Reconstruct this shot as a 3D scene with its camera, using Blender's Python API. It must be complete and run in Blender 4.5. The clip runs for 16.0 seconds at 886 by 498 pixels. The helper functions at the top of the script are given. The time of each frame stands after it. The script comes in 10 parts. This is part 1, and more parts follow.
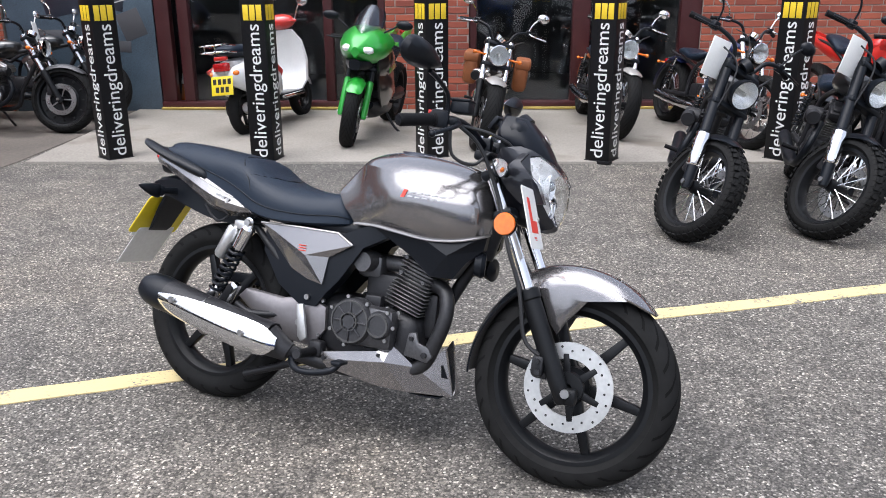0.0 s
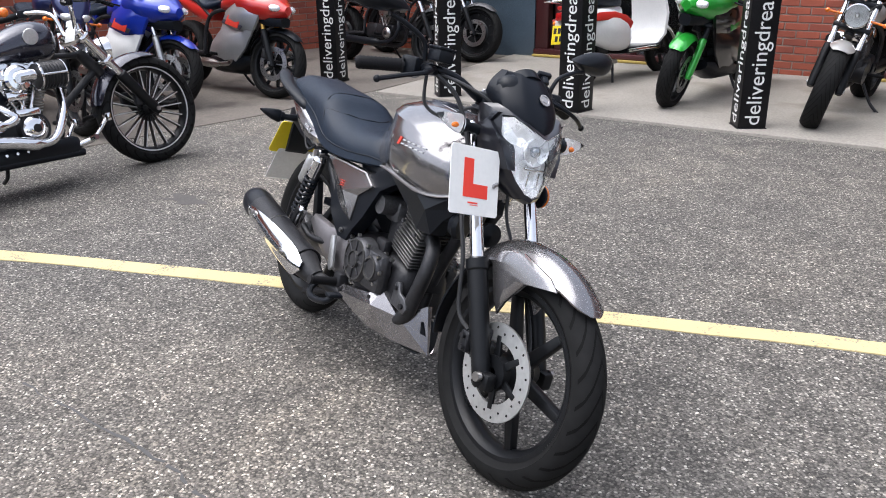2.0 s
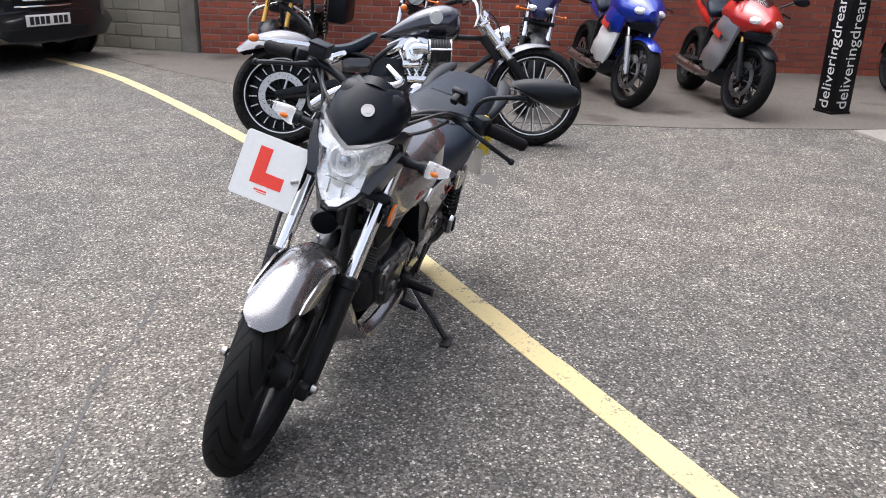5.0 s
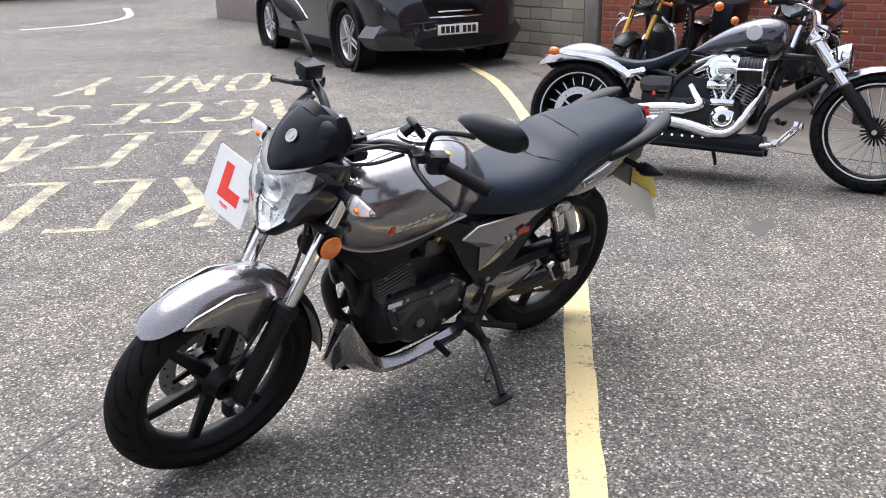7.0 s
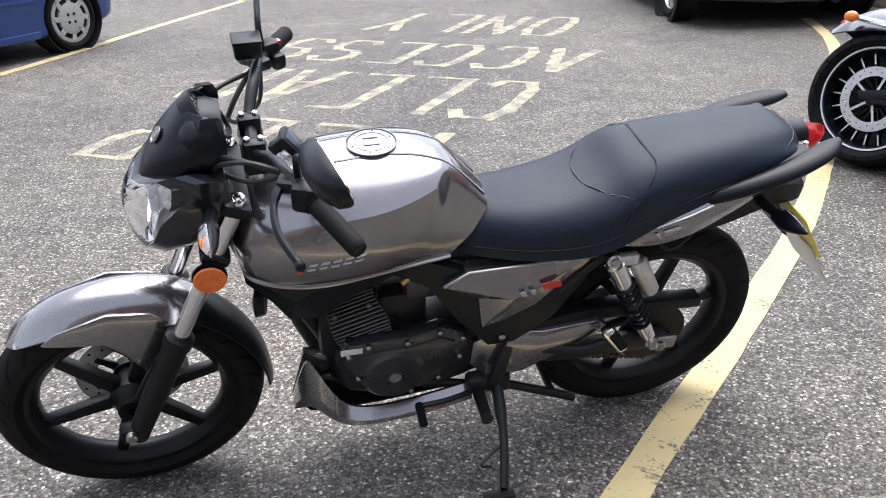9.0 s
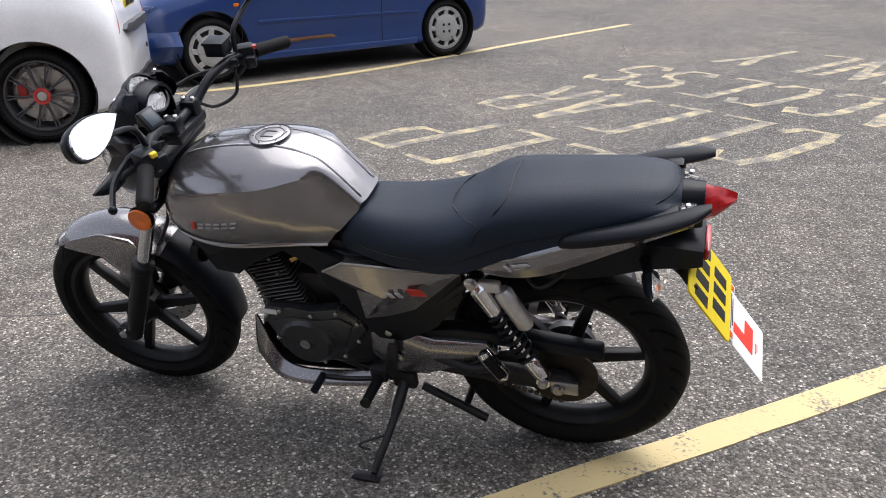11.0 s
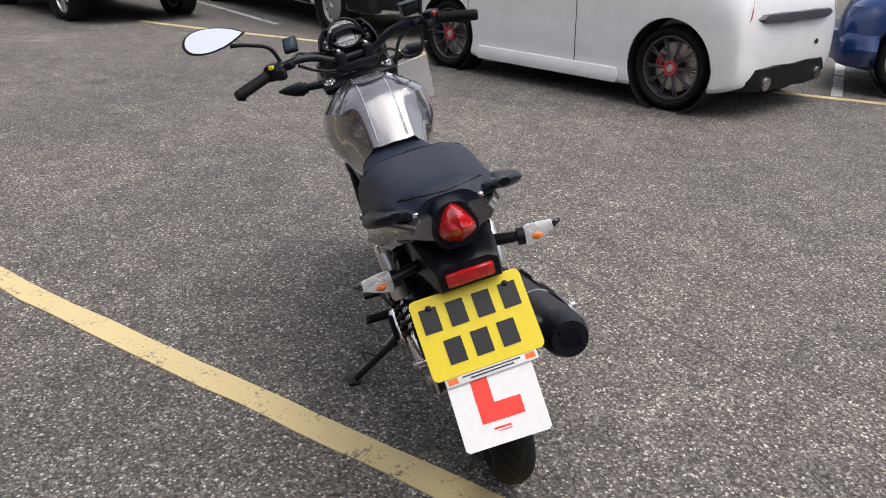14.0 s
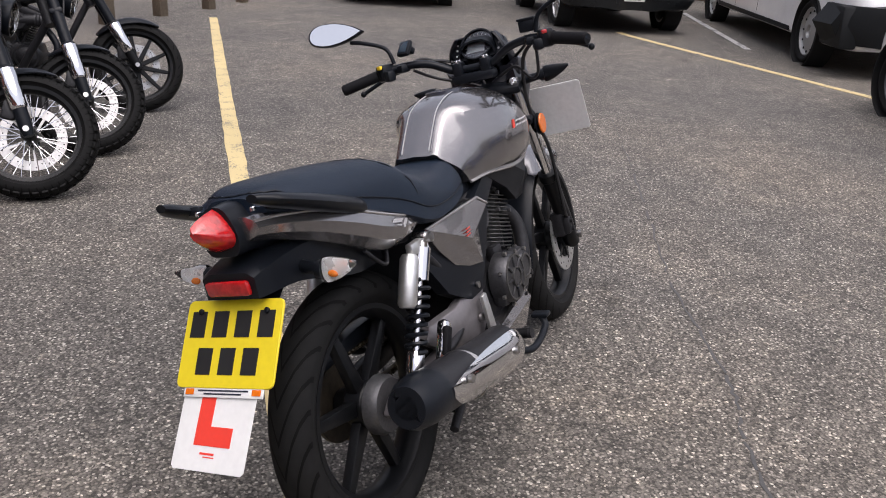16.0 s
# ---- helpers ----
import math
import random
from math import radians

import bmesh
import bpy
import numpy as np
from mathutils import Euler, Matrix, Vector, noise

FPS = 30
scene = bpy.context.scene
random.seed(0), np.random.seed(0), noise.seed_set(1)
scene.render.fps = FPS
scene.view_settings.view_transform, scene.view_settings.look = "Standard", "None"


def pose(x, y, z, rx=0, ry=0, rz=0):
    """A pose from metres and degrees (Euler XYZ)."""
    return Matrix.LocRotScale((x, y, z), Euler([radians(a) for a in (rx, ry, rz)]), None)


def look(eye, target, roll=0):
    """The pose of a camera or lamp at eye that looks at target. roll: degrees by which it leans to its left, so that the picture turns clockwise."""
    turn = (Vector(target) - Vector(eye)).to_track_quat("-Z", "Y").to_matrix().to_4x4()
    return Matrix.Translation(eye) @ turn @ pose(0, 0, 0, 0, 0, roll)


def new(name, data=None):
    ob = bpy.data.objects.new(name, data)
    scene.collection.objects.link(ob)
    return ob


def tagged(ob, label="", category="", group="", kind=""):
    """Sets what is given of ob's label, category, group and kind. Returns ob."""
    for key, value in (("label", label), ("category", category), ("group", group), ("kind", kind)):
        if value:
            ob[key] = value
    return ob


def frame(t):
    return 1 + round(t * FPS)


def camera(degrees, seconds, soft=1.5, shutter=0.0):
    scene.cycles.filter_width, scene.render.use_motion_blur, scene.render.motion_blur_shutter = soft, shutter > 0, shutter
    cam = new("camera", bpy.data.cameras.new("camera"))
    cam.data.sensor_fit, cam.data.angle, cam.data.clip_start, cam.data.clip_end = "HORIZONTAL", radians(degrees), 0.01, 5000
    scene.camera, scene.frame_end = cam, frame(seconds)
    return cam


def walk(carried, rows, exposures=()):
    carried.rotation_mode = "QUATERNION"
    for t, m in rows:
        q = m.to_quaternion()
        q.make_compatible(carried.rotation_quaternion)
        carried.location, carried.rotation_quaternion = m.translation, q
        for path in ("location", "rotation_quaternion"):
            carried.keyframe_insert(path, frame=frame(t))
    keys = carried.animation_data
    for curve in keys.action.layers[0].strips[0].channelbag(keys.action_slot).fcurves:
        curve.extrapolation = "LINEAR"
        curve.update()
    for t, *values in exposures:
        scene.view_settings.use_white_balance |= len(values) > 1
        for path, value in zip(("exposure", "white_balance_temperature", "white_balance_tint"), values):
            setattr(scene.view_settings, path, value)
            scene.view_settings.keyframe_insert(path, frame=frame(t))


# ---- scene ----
cam = camera(56.8, 16.0, soft=1.0)
PATH = [
    (0, (1.221, -1.998, 1.383), (0.362, -0.302, 0.763), -0.3),
    (0.5, (1.456, -1.817, 1.363), (0.375, -0.255, 0.738), -0.4),
    (1, (1.726, -1.583, 1.364), (0.459, -0.169, 0.732), -0.0),
    (1.5, (1.978, -1.353, 1.353), (0.549, -0.136, 0.661), 1.8),
    (2, (2.119, -1.052, 1.339), (0.508, -0.103, 0.629), -0.7),
    (2.5, (2.296, -0.73, 1.349), (0.597, 0.049, 0.637), -1.0),
    (3, (2.409, -0.4, 1.341), (0.629, 0.168, 0.628), 0.0),
    (3.5, (2.426, -0.057, 1.338), (0.58, 0.214, 0.619), -0.5),
    (4, (2.457, 0.325, 1.336), (0.589, 0.247, 0.627), 0.6),
    (4.2, (2.452, 0.47, 1.336), (0.59, 0.297, 0.626), 1.2),
    (6.3, (1.683, 1.716, 1.345), (0.219, 0.541, 0.654), -0.1),
    (6.5, (1.581, 1.809, 1.348), (0.211, 0.527, 0.656), -0.2),
    (7, (1.339, 1.937, 1.347), (0.157, 0.481, 0.653), -1.1),
    (7.5, (1.049, 1.956, 1.331), (0.064, 0.382, 0.589), -1.1),
    (8, (0.766, 1.934, 1.326), (-0.07, 0.293, 0.546), 0.2),
    (8.5, (0.495, 1.838, 1.31), (-0.14, 0.122, 0.502), -0.6),
    (9, (0.223, 1.789, 1.336), (-0.16, 0.0, 0.528), -1.9),
    (9.2, (0.104, 1.823, 1.34), (-0.159, 0.012, 0.532), -1.9),
    (11.3, (-1.184, 1.896, 1.326), (-0.401, 0.2, 0.61), -0.6),
    (11.5, (-1.322, 1.815, 1.336), (-0.417, 0.187, 0.61), -0.2),
    (12, (-1.695, 1.643, 1.35), (-0.572, 0.159, 0.619), -0.2),
    (12.5, (-1.98, 1.403, 1.336), (-0.604, 0.14, 0.622), -0.9),
    (13, (-2.185, 1.115, 1.353), (-0.639, 0.048, 0.668), -0.1),
    (13.5, (-2.355, 0.822, 1.332), (-0.641, 0.065, 0.631), 0.6),
    (14, (-2.4, 0.5, 1.309), (-0.586, 0.105, 0.567), 1.3),
    (14.5, (-2.377, 0.149, 1.313), (-0.521, 0.069, 0.572), 0.4),
    (15, (-2.301, -0.169, 1.314), (-0.459, 0.046, 0.564), 1.0),
    (15.5, (-2.149, -0.449, 1.319), (-0.355, 0.028, 0.576), 1.3),
    (16, (-2.052, -0.789, 1.323), (-0.372, -0.001, 0.576), 3.1),
]
walk(cam, [(t, look(eye, target, roll)) for t, eye, target, roll in PATH],
     [(0, 1.45, 6100, 12), (4, 1.4, 6200, 12), (6.4, 1.62, 6200, 13), (8, 1.6, 6200, 13), (9, 1.63, 6150, 13), (11.4, 1.05, 6350, 13), (13.5, 0.96, 6350, 13), (15, 0.74, 6800, 14), (16, 0.82, 6500, 17)])

# ---- world and light ----
world = bpy.data.worlds.new("overcast sky")
scene.world = world
world.use_nodes = True
wn, wl = world.node_tree.nodes, world.node_tree.links
sky = wn.new("ShaderNodeTexSky")
sky.sky_type = "NISHITA"
sky.sun_disc = False
sky.sun_elevation, sky.sun_rotation = radians(72), radians(205)
sky.air_density, sky.dust_density = 1.0, 4.0
pale = wn.new("ShaderNodeHueSaturation")
pale.inputs["Saturation"].default_value = 0.4
wl.new(sky.outputs["Color"], pale.inputs["Color"])
wl.new(pale.outputs["Color"], wn["Background"].inputs["Color"])
wn["Background"].inputs["Strength"].default_value = 0.12
sun = new("sun", bpy.data.lights.new("sun", "SUN"))
sun.data.energy, sun.data.angle, sun.data.color = 1.15, radians(80), (1.0, 0.98, 0.95)
sun.matrix_world = look((0, 0, 8), (1.1, 2.36, 0))
scene.view_settings.exposure = 0.0


# ---- materials ----
def nodes_of(name):
    m = bpy.data.materials.new(name)
    m.use_nodes = True
    return m, m.node_tree.nodes, m.node_tree.links, m.node_tree.nodes["Principled BSDF"]


def mat(name, color, rough=0.5, metal=0.0, vary=0.12, scale=6.0, bump=0.0, bscale=80.0, coat=0.0, rvary=0.12, dirt=None, dirt_at=0.62, spec=0.5):
    """A paint, metal, plastic or stone surface: grain and blotches at two scales, with fine relief."""
    m, n, l, b = nodes_of(name)
    tc = n.new("ShaderNodeTexCoord")
    big, fine = n.new("ShaderNodeTexNoise"), n.new("ShaderNodeTexNoise")
    big.inputs["Scale"].default_value, big.inputs["Detail"].default_value = scale, 5
    fine.inputs["Scale"].default_value, fine.inputs["Detail"].default_value = bscale, 3
    for t in (big, fine):
        l.new(tc.outputs["Object"], t.inputs["Vector"])
    add = n.new("ShaderNodeMath")
    add.operation = "ADD"
    l.new(big.outputs["Fac"], add.inputs[0])
    l.new(fine.outputs["Fac"], add.inputs[1])
    ramp = n.new("ShaderNodeMapRange")
    ramp.inputs["From Min"].default_value, ramp.inputs["From Max"].default_value = 0.6, 1.4
    ramp.inputs["To Min"].default_value, ramp.inputs["To Max"].default_value = 1 - vary, 1 + vary
    l.new(add.outputs[0], ramp.inputs["Value"])
    mul = n.new("ShaderNodeVectorMath")
    mul.operation = "SCALE"
    mul.inputs[0].default_value = color
    l.new(ramp.outputs["Result"], mul.inputs["Scale"])
    out = mul.outputs[0]
    if dirt:
        edge = n.new("ShaderNodeMapRange")
        edge.inputs["From Min"].default_value, edge.inputs["From Max"].default_value = dirt_at, dirt_at + 0.12
        l.new(big.outputs["Fac"], edge.inputs["Value"])
        mix = n.new("ShaderNodeMix")
        mix.data_type = "RGBA"
        mix.inputs["B"].default_value = (*dirt, 1)
        l.new(edge.outputs["Result"], mix.inputs["Factor"])
        l.new(out, mix.inputs["A"])
        out = mix.outputs["Result"]
    l.new(out, b.inputs["Base Color"])
    rr = n.new("ShaderNodeMapRange")
    rr.inputs["To Min"].default_value, rr.inputs["To Max"].default_value = max(0.02, rough - rvary), min(1, rough + rvary)
    l.new(big.outputs["Fac"], rr.inputs["Value"])
    l.new(rr.outputs["Result"], b.inputs["Roughness"])
    b.inputs["Metallic"].default_value = metal
    b.inputs["Specular IOR Level"].default_value = spec
    b.inputs["Coat Weight"].default_value = coat
    b.inputs["Coat Roughness"].default_value = 0.04
    if bump:
        bp = n.new("ShaderNodeBump")
        bp.inputs["Strength"].default_value, bp.inputs["Distance"].default_value = bump, 0.002
        l.new(fine.outputs["Fac"], bp.inputs["Height"])
        l.new(bp.outputs["Normal"], b.inputs["Normal"])
    return m


def asphalt_material():
    """Worn tarmac: dark binder, pale chippings of about 6 mm, patches and oil spots."""
    m, n, l, b = nodes_of("asphalt")
    tc = n.new("ShaderNodeTexCoord")
    chips = n.new("ShaderNodeTexVoronoi")
    chips.inputs["Scale"].default_value = 140
    chips2 = n.new("ShaderNodeTexVoronoi")
    chips2.inputs["Scale"].default_value = 70
    broad, mid, oil, scuff = [n.new("ShaderNodeTexNoise") for _ in range(4)]
    for t, s, d in ((broad, 0.45, 6), (mid, 5.0, 6), (oil, 1.7, 3), (scuff, 1.1, 9)):
        t.inputs["Scale"].default_value, t.inputs["Detail"].default_value = s, d
    scuff.inputs["Roughness"].default_value = 0.68
    for t in (chips, chips2, broad, mid, oil, scuff):
        l.new(tc.outputs["Object"], t.inputs["Vector"])

    def ramp(src, stops):
        r = n.new("ShaderNodeValToRGB")
        r.color_ramp.elements.remove(r.color_ramp.elements[1])
        for i, (p, c) in enumerate(stops):
            e = r.color_ramp.elements[0] if i == 0 else r.color_ramp.elements.new(p)
            e.position, e.color = p, (*c, 1)
        l.new(src, r.inputs["Fac"])
        return r.outputs["Color"]

    def mix(kind, fac, a, c):
        x = n.new("ShaderNodeMix")
        x.data_type, x.blend_type = "RGBA", kind
        x.inputs["Factor"].default_value = fac
        l.new(a, x.inputs["A"])
        l.new(c, x.inputs["B"])
        return x.outputs["Result"]

    sep = n.new("ShaderNodeSeparateColor")
    l.new(chips.outputs["Color"], sep.inputs["Color"])
    stones = ramp(sep.outputs["Red"], [(0.0, (0.046, 0.043, 0.039)), (0.4, (0.112, 0.105, 0.096)), (0.78, (0.178, 0.166, 0.15)), (0.92, (0.27, 0.252, 0.228)), (1.0, (0.56, 0.53, 0.48))])
    gaps = ramp(chips.outputs["Distance"], [(0.0, (1, 1, 1)), (0.45, (0.95, 0.95, 0.95)), (0.75, (0.42, 0.42, 0.42))])
    sep2 = n.new("ShaderNodeSeparateColor")
    l.new(chips2.outputs["Color"], sep2.inputs["Color"])
    large = ramp(sep2.outputs["Green"], [(0.0, (0.8, 0.8, 0.8)), (0.85, (1.05, 1.05, 1.05)), (0.955, (1.1, 1.1, 1.1)), (0.968, (1.8, 1.76, 1.7))])
    patches = ramp(broad.outputs["Fac"], [(0.28, (0.7, 0.71, 0.73)), (0.5, (1.0, 0.99, 0.97)), (0.72, (1.24, 1.18, 1.1))])
    smear = ramp(mid.outputs["Fac"], [(0.3, (0.7, 0.7, 0.7)), (0.7, (1.2, 1.19, 1.17))])
    spots = ramp(oil.outputs["Fac"], [(0.0, (1, 1, 1)), (0.68, (1, 1, 1)), (0.75, (0.62, 0.6, 0.58))])
    c = mix("MULTIPLY", 0.8, stones, gaps)
    c = mix("MULTIPLY", 0.8, c, large)
    c = mix("MULTIPLY", 1.0, c, patches)
    c = mix("MULTIPLY", 0.8, c, smear)
    c = mix("MULTIPLY", 0.8, c, spots)
    pale = ramp(scuff.outputs["Fac"], [(0.0, (1, 1, 1)), (0.56, (1, 1, 1)), (0.68, (1.35, 1.32, 1.27)), (0.76, (1.7, 1.65, 1.55))])
    c = mix("MULTIPLY", 1.0, c, pale)
    l.new(c, b.inputs["Base Color"])
    b.inputs["Roughness"].default_value = 0.82
    b.inputs["Specular IOR Level"].default_value = 0.35
    bp = n.new("ShaderNodeBump")
    bp.inputs["Strength"].default_value, bp.inputs["Distance"].default_value = 0.5, 0.003
    bp.invert = True
    l.new(chips.outputs["Distance"], bp.inputs["Height"])
    l.new(bp.outputs["Normal"], b.inputs["Normal"])
    return m


def road_paint(name, color, worn=0.5, under=(0.13, 0.125, 0.118)):
    """Thermoplastic line paint, chipped away to the tarmac in patches."""
    m, n, l, b = nodes_of(name)
    tc = n.new("ShaderNodeTexCoord")
    chip, patch, tint = n.new("ShaderNodeTexNoise"), n.new("ShaderNodeTexNoise"), n.new("ShaderNodeTexNoise")
    for t, s, d in ((chip, 95, 5), (patch, 7, 6), (tint, 1.3, 5)):
        t.inputs["Scale"].default_value, t.inputs["Detail"].default_value = s, d
        l.new(tc.outputs["Object"], t.inputs["Vector"])
    add = n.new("ShaderNodeMath")
    add.operation = "ADD"
    l.new(chip.outputs["Fac"], add.inputs[0])
    l.new(patch.outputs["Fac"], add.inputs[1])
    edge = n.new("ShaderNodeMapRange")
    edge.inputs["From Min"].default_value, edge.inputs["From Max"].default_value = 1.42 - worn, 1.6 - worn
    l.new(add.outputs[0], edge.inputs["Value"])
    shade = n.new("ShaderNodeMapRange")
    shade.inputs["To Min"].default_value, shade.inputs["To Max"].default_value = 0.8, 1.15
    l.new(tint.outputs["Fac"], shade.inputs["Value"])
    mul = n.new("ShaderNodeVectorMath")
    mul.operation = "SCALE"
    mul.inputs[0].default_value = color
    l.new(shade.outputs["Result"], mul.inputs["Scale"])
    mix = n.new("ShaderNodeMix")
    mix.data_type = "RGBA"
    mix.inputs["B"].default_value = (*under, 1)
    l.new(mul.outputs[0], mix.inputs["A"])
    l.new(edge.outputs["Result"], mix.inputs["Factor"])
    l.new(mix.outputs["Result"], b.inputs["Base Color"])
    b.inputs["Roughness"].default_value = 0.7
    bp = n.new("ShaderNodeBump")
    bp.inputs["Strength"].default_value, bp.inputs["Distance"].default_value = 0.5, 0.003
    l.new(chip.outputs["Fac"], bp.inputs["Height"])
    l.new(bp.outputs["Normal"], b.inputs["Normal"])
    return m


def piece_material(name, a, b_color, rough=0.85, bump=0.6, bscale=90):
    """Bricks and blocks: each piece takes its own tone."""
    m, n, l, b = nodes_of(name)
    info, tc, fine, stain = n.new("ShaderNodeObjectInfo"), n.new("ShaderNodeTexCoord"), n.new("ShaderNodeTexNoise"), n.new("ShaderNodeTexNoise")
    fine.inputs["Scale"].default_value, stain.inputs["Scale"].default_value = bscale, 2.2
    for t in (fine, stain):
        t.inputs["Detail"].default_value = 5
    geo = n.new("ShaderNodeNewGeometry")
    l.new(tc.outputs["Object"], fine.inputs["Vector"])
    l.new(geo.outputs["Position"], stain.inputs["Vector"])
    add = n.new("ShaderNodeMath")
    add.operation = "ADD"
    l.new(info.outputs["Random"], add.inputs[0])
    l.new(geo.outputs["Random Per Island"], add.inputs[1])
    frac = n.new("ShaderNodeMath")
    frac.operation = "FRACT"
    l.new(add.outputs[0], frac.inputs[0])
    mix = n.new("ShaderNodeMix")
    mix.data_type = "RGBA"
    mix.inputs["A"].default_value, mix.inputs["B"].default_value = (*a, 1), (*b_color, 1)
    l.new(frac.outputs[0], mix.inputs["Factor"])
    mr = n.new("ShaderNodeMapRange")
    mr.inputs["To Min"].default_value, mr.inputs["To Max"].default_value = 0.6, 1.35
    l.new(stain.outputs["Fac"], mr.inputs["Value"])
    mul = n.new("ShaderNodeVectorMath")
    mul.operation = "SCALE"
    l.new(mix.outputs["Result"], mul.inputs[0])
    l.new(mr.outputs["Result"], mul.inputs["Scale"])
    l.new(mul.outputs[0], b.inputs["Base Color"])
    b.inputs["Roughness"].default_value = rough
    bp = n.new("ShaderNodeBump")
    bp.inputs["Strength"].default_value, bp.inputs["Distance"].default_value = bump, 0.004
    l.new(fine.outputs["Fac"], bp.inputs["Height"])
    l.new(bp.outputs["Normal"], b.inputs["Normal"])
    return m


def tyre_material(grooves=44, slant=26.0, depth=1.0):
    """Black rubber with slanted grooves round the crown, bumped and their shade painted near-black; the wheel's axle is
    its y axis.
    """
    m, n, l, b = nodes_of("tyre rubber")
    tc, sep = n.new("ShaderNodeTexCoord"), n.new("ShaderNodeSeparateXYZ")
    l.new(tc.outputs["Object"], sep.inputs[0])

    def op(kind, a, c=None):
        x = n.new("ShaderNodeMath")
        x.operation = kind
        for i, v in enumerate((a, c)):
            if v is not None:
                if isinstance(v, (int, float)):
                    x.inputs[i].default_value = v
                else:
                    l.new(v, x.inputs[i])
        return x.outputs[0]

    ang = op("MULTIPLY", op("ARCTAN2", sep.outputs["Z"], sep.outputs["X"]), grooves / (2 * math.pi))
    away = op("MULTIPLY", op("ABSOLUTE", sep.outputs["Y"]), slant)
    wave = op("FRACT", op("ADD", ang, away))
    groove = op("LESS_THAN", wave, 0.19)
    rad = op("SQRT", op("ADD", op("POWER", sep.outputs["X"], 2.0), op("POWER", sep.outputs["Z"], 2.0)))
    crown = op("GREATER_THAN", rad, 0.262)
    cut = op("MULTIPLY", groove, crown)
    fine = n.new("ShaderNodeTexNoise")
    fine.inputs["Scale"].default_value, fine.inputs["Detail"].default_value = 35, 5
    l.new(tc.outputs["Object"], fine.inputs["Vector"])
    mr = n.new("ShaderNodeMapRange")
    mr.inputs["To Min"].default_value, mr.inputs["To Max"].default_value = 0.006, 0.014
    l.new(fine.outputs["Fac"], mr.inputs["Value"])
    col = n.new("ShaderNodeCombineColor")
    for k in ("Red", "Green", "Blue"):
        l.new(mr.outputs["Result"], col.inputs[k])
    # shade down in the grooves, put into the base colour
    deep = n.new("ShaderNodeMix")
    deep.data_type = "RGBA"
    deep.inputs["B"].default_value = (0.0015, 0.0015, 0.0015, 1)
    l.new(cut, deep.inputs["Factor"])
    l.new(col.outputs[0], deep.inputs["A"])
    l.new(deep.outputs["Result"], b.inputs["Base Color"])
    b.inputs["Roughness"].default_value = 0.72
    b.inputs["Specular IOR Level"].default_value = 0.13
    bp = n.new("ShaderNodeBump")
    bp.invert = True
    bp.inputs["Strength"].default_value, bp.inputs["Distance"].default_value = depth, 0.012
    l.new(cut, bp.inputs["Height"])
    l.new(bp.outputs["Normal"], b.inputs["Normal"])
    return m


def glass_material(name, tint=(0.9, 0.93, 0.95), rough=0.0, ior=1.45):
    m, n, l, b = nodes_of(name)
    b.inputs["Base Color"].default_value = (*tint, 1)
    b.inputs["Transmission Weight"].default_value = 1.0
    b.inputs["Roughness"].default_value = rough
    b.inputs["IOR"].default_value = ior
    return m


ASPHALT = asphalt_material()
CONCRETE = mat("forecourt concrete", (0.245, 0.225, 0.197), 0.85, vary=0.28, scale=1.3, bump=0.5, bscale=60, dirt=(0.17, 0.15, 0.125), dirt_at=0.54)
YELLOW = road_paint("yellow line paint", (0.56, 0.45, 0.225), 0.33)
YELLOW_WORN = road_paint("worn yellow letters", (0.44, 0.37, 0.205), 0.53)
WHITE_LINE = road_paint("white line paint", (0.5, 0.5, 0.48), 0.42)
CRACK = mat("tarred crack", (0.06, 0.059, 0.058), 0.7, bump=0.6)
SOIL = mat("dry bank soil", (0.16, 0.1, 0.065), 0.95, vary=0.4, scale=3, bump=1.0, bscale=40)
BRICK = piece_material("red brick", (0.34, 0.085, 0.045), (0.22, 0.055, 0.036))
MORTAR = mat("grey mortar", (0.3, 0.25, 0.22), 0.95, bump=0.6)
BLOCK = piece_material("split-faced stone block", (0.33, 0.3, 0.23), (0.22, 0.2, 0.155), bump=1.0, bscale=24)
MAROON = mat("maroon frame paint", (0.05, 0.011, 0.012), 0.4, vary=0.2, bump=0.1)
# near-black base that stands in for the unlit showroom's shade
DARK_ROOM = mat("dark tone for dim room", (0.05, 0.05, 0.055), 0.8)
PANE = glass_material("window glass", (0.75, 0.8, 0.82))
POSTER = mat("printed poster film", (0.06, 0.085, 0.11), 0.35, vary=0.5, scale=2.2)
COLUMN = mat("black vinyl wrap", (0.007, 0.007, 0.008), 0.42, vary=0.3, bump=0.05, spec=0.2)
COWL = mat("dark violet-grey cowl paint", (0.011, 0.0115, 0.016), 0.3, 0.2, vary=0.1, coat=0.7, rvary=0.05, spec=0.3)
GLOSS_SCREEN = mat("blue-black gloss plastic", (0.004, 0.0055, 0.009), 0.34, vary=0.15, rvary=0.06, spec=0.2)
LETTER_WHITE = mat("white vinyl lettering", (0.72, 0.72, 0.7), 0.5)
LETTER_YELLOW = mat("yellow vinyl lettering", (0.75, 0.52, 0.02), 0.5)
TIMBER = mat("weathered timber", (0.11, 0.085, 0.06), 0.85, vary=0.35, scale=9, bump=0.6, bscale=45)
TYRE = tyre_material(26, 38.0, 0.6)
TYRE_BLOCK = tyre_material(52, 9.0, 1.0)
RIM_BLACK = mat("black wheel paint", (0.005, 0.0055, 0.0065), 0.4, vary=0.25, dirt=(0.03, 0.028, 0.026), dirt_at=0.68, spec=0.25)
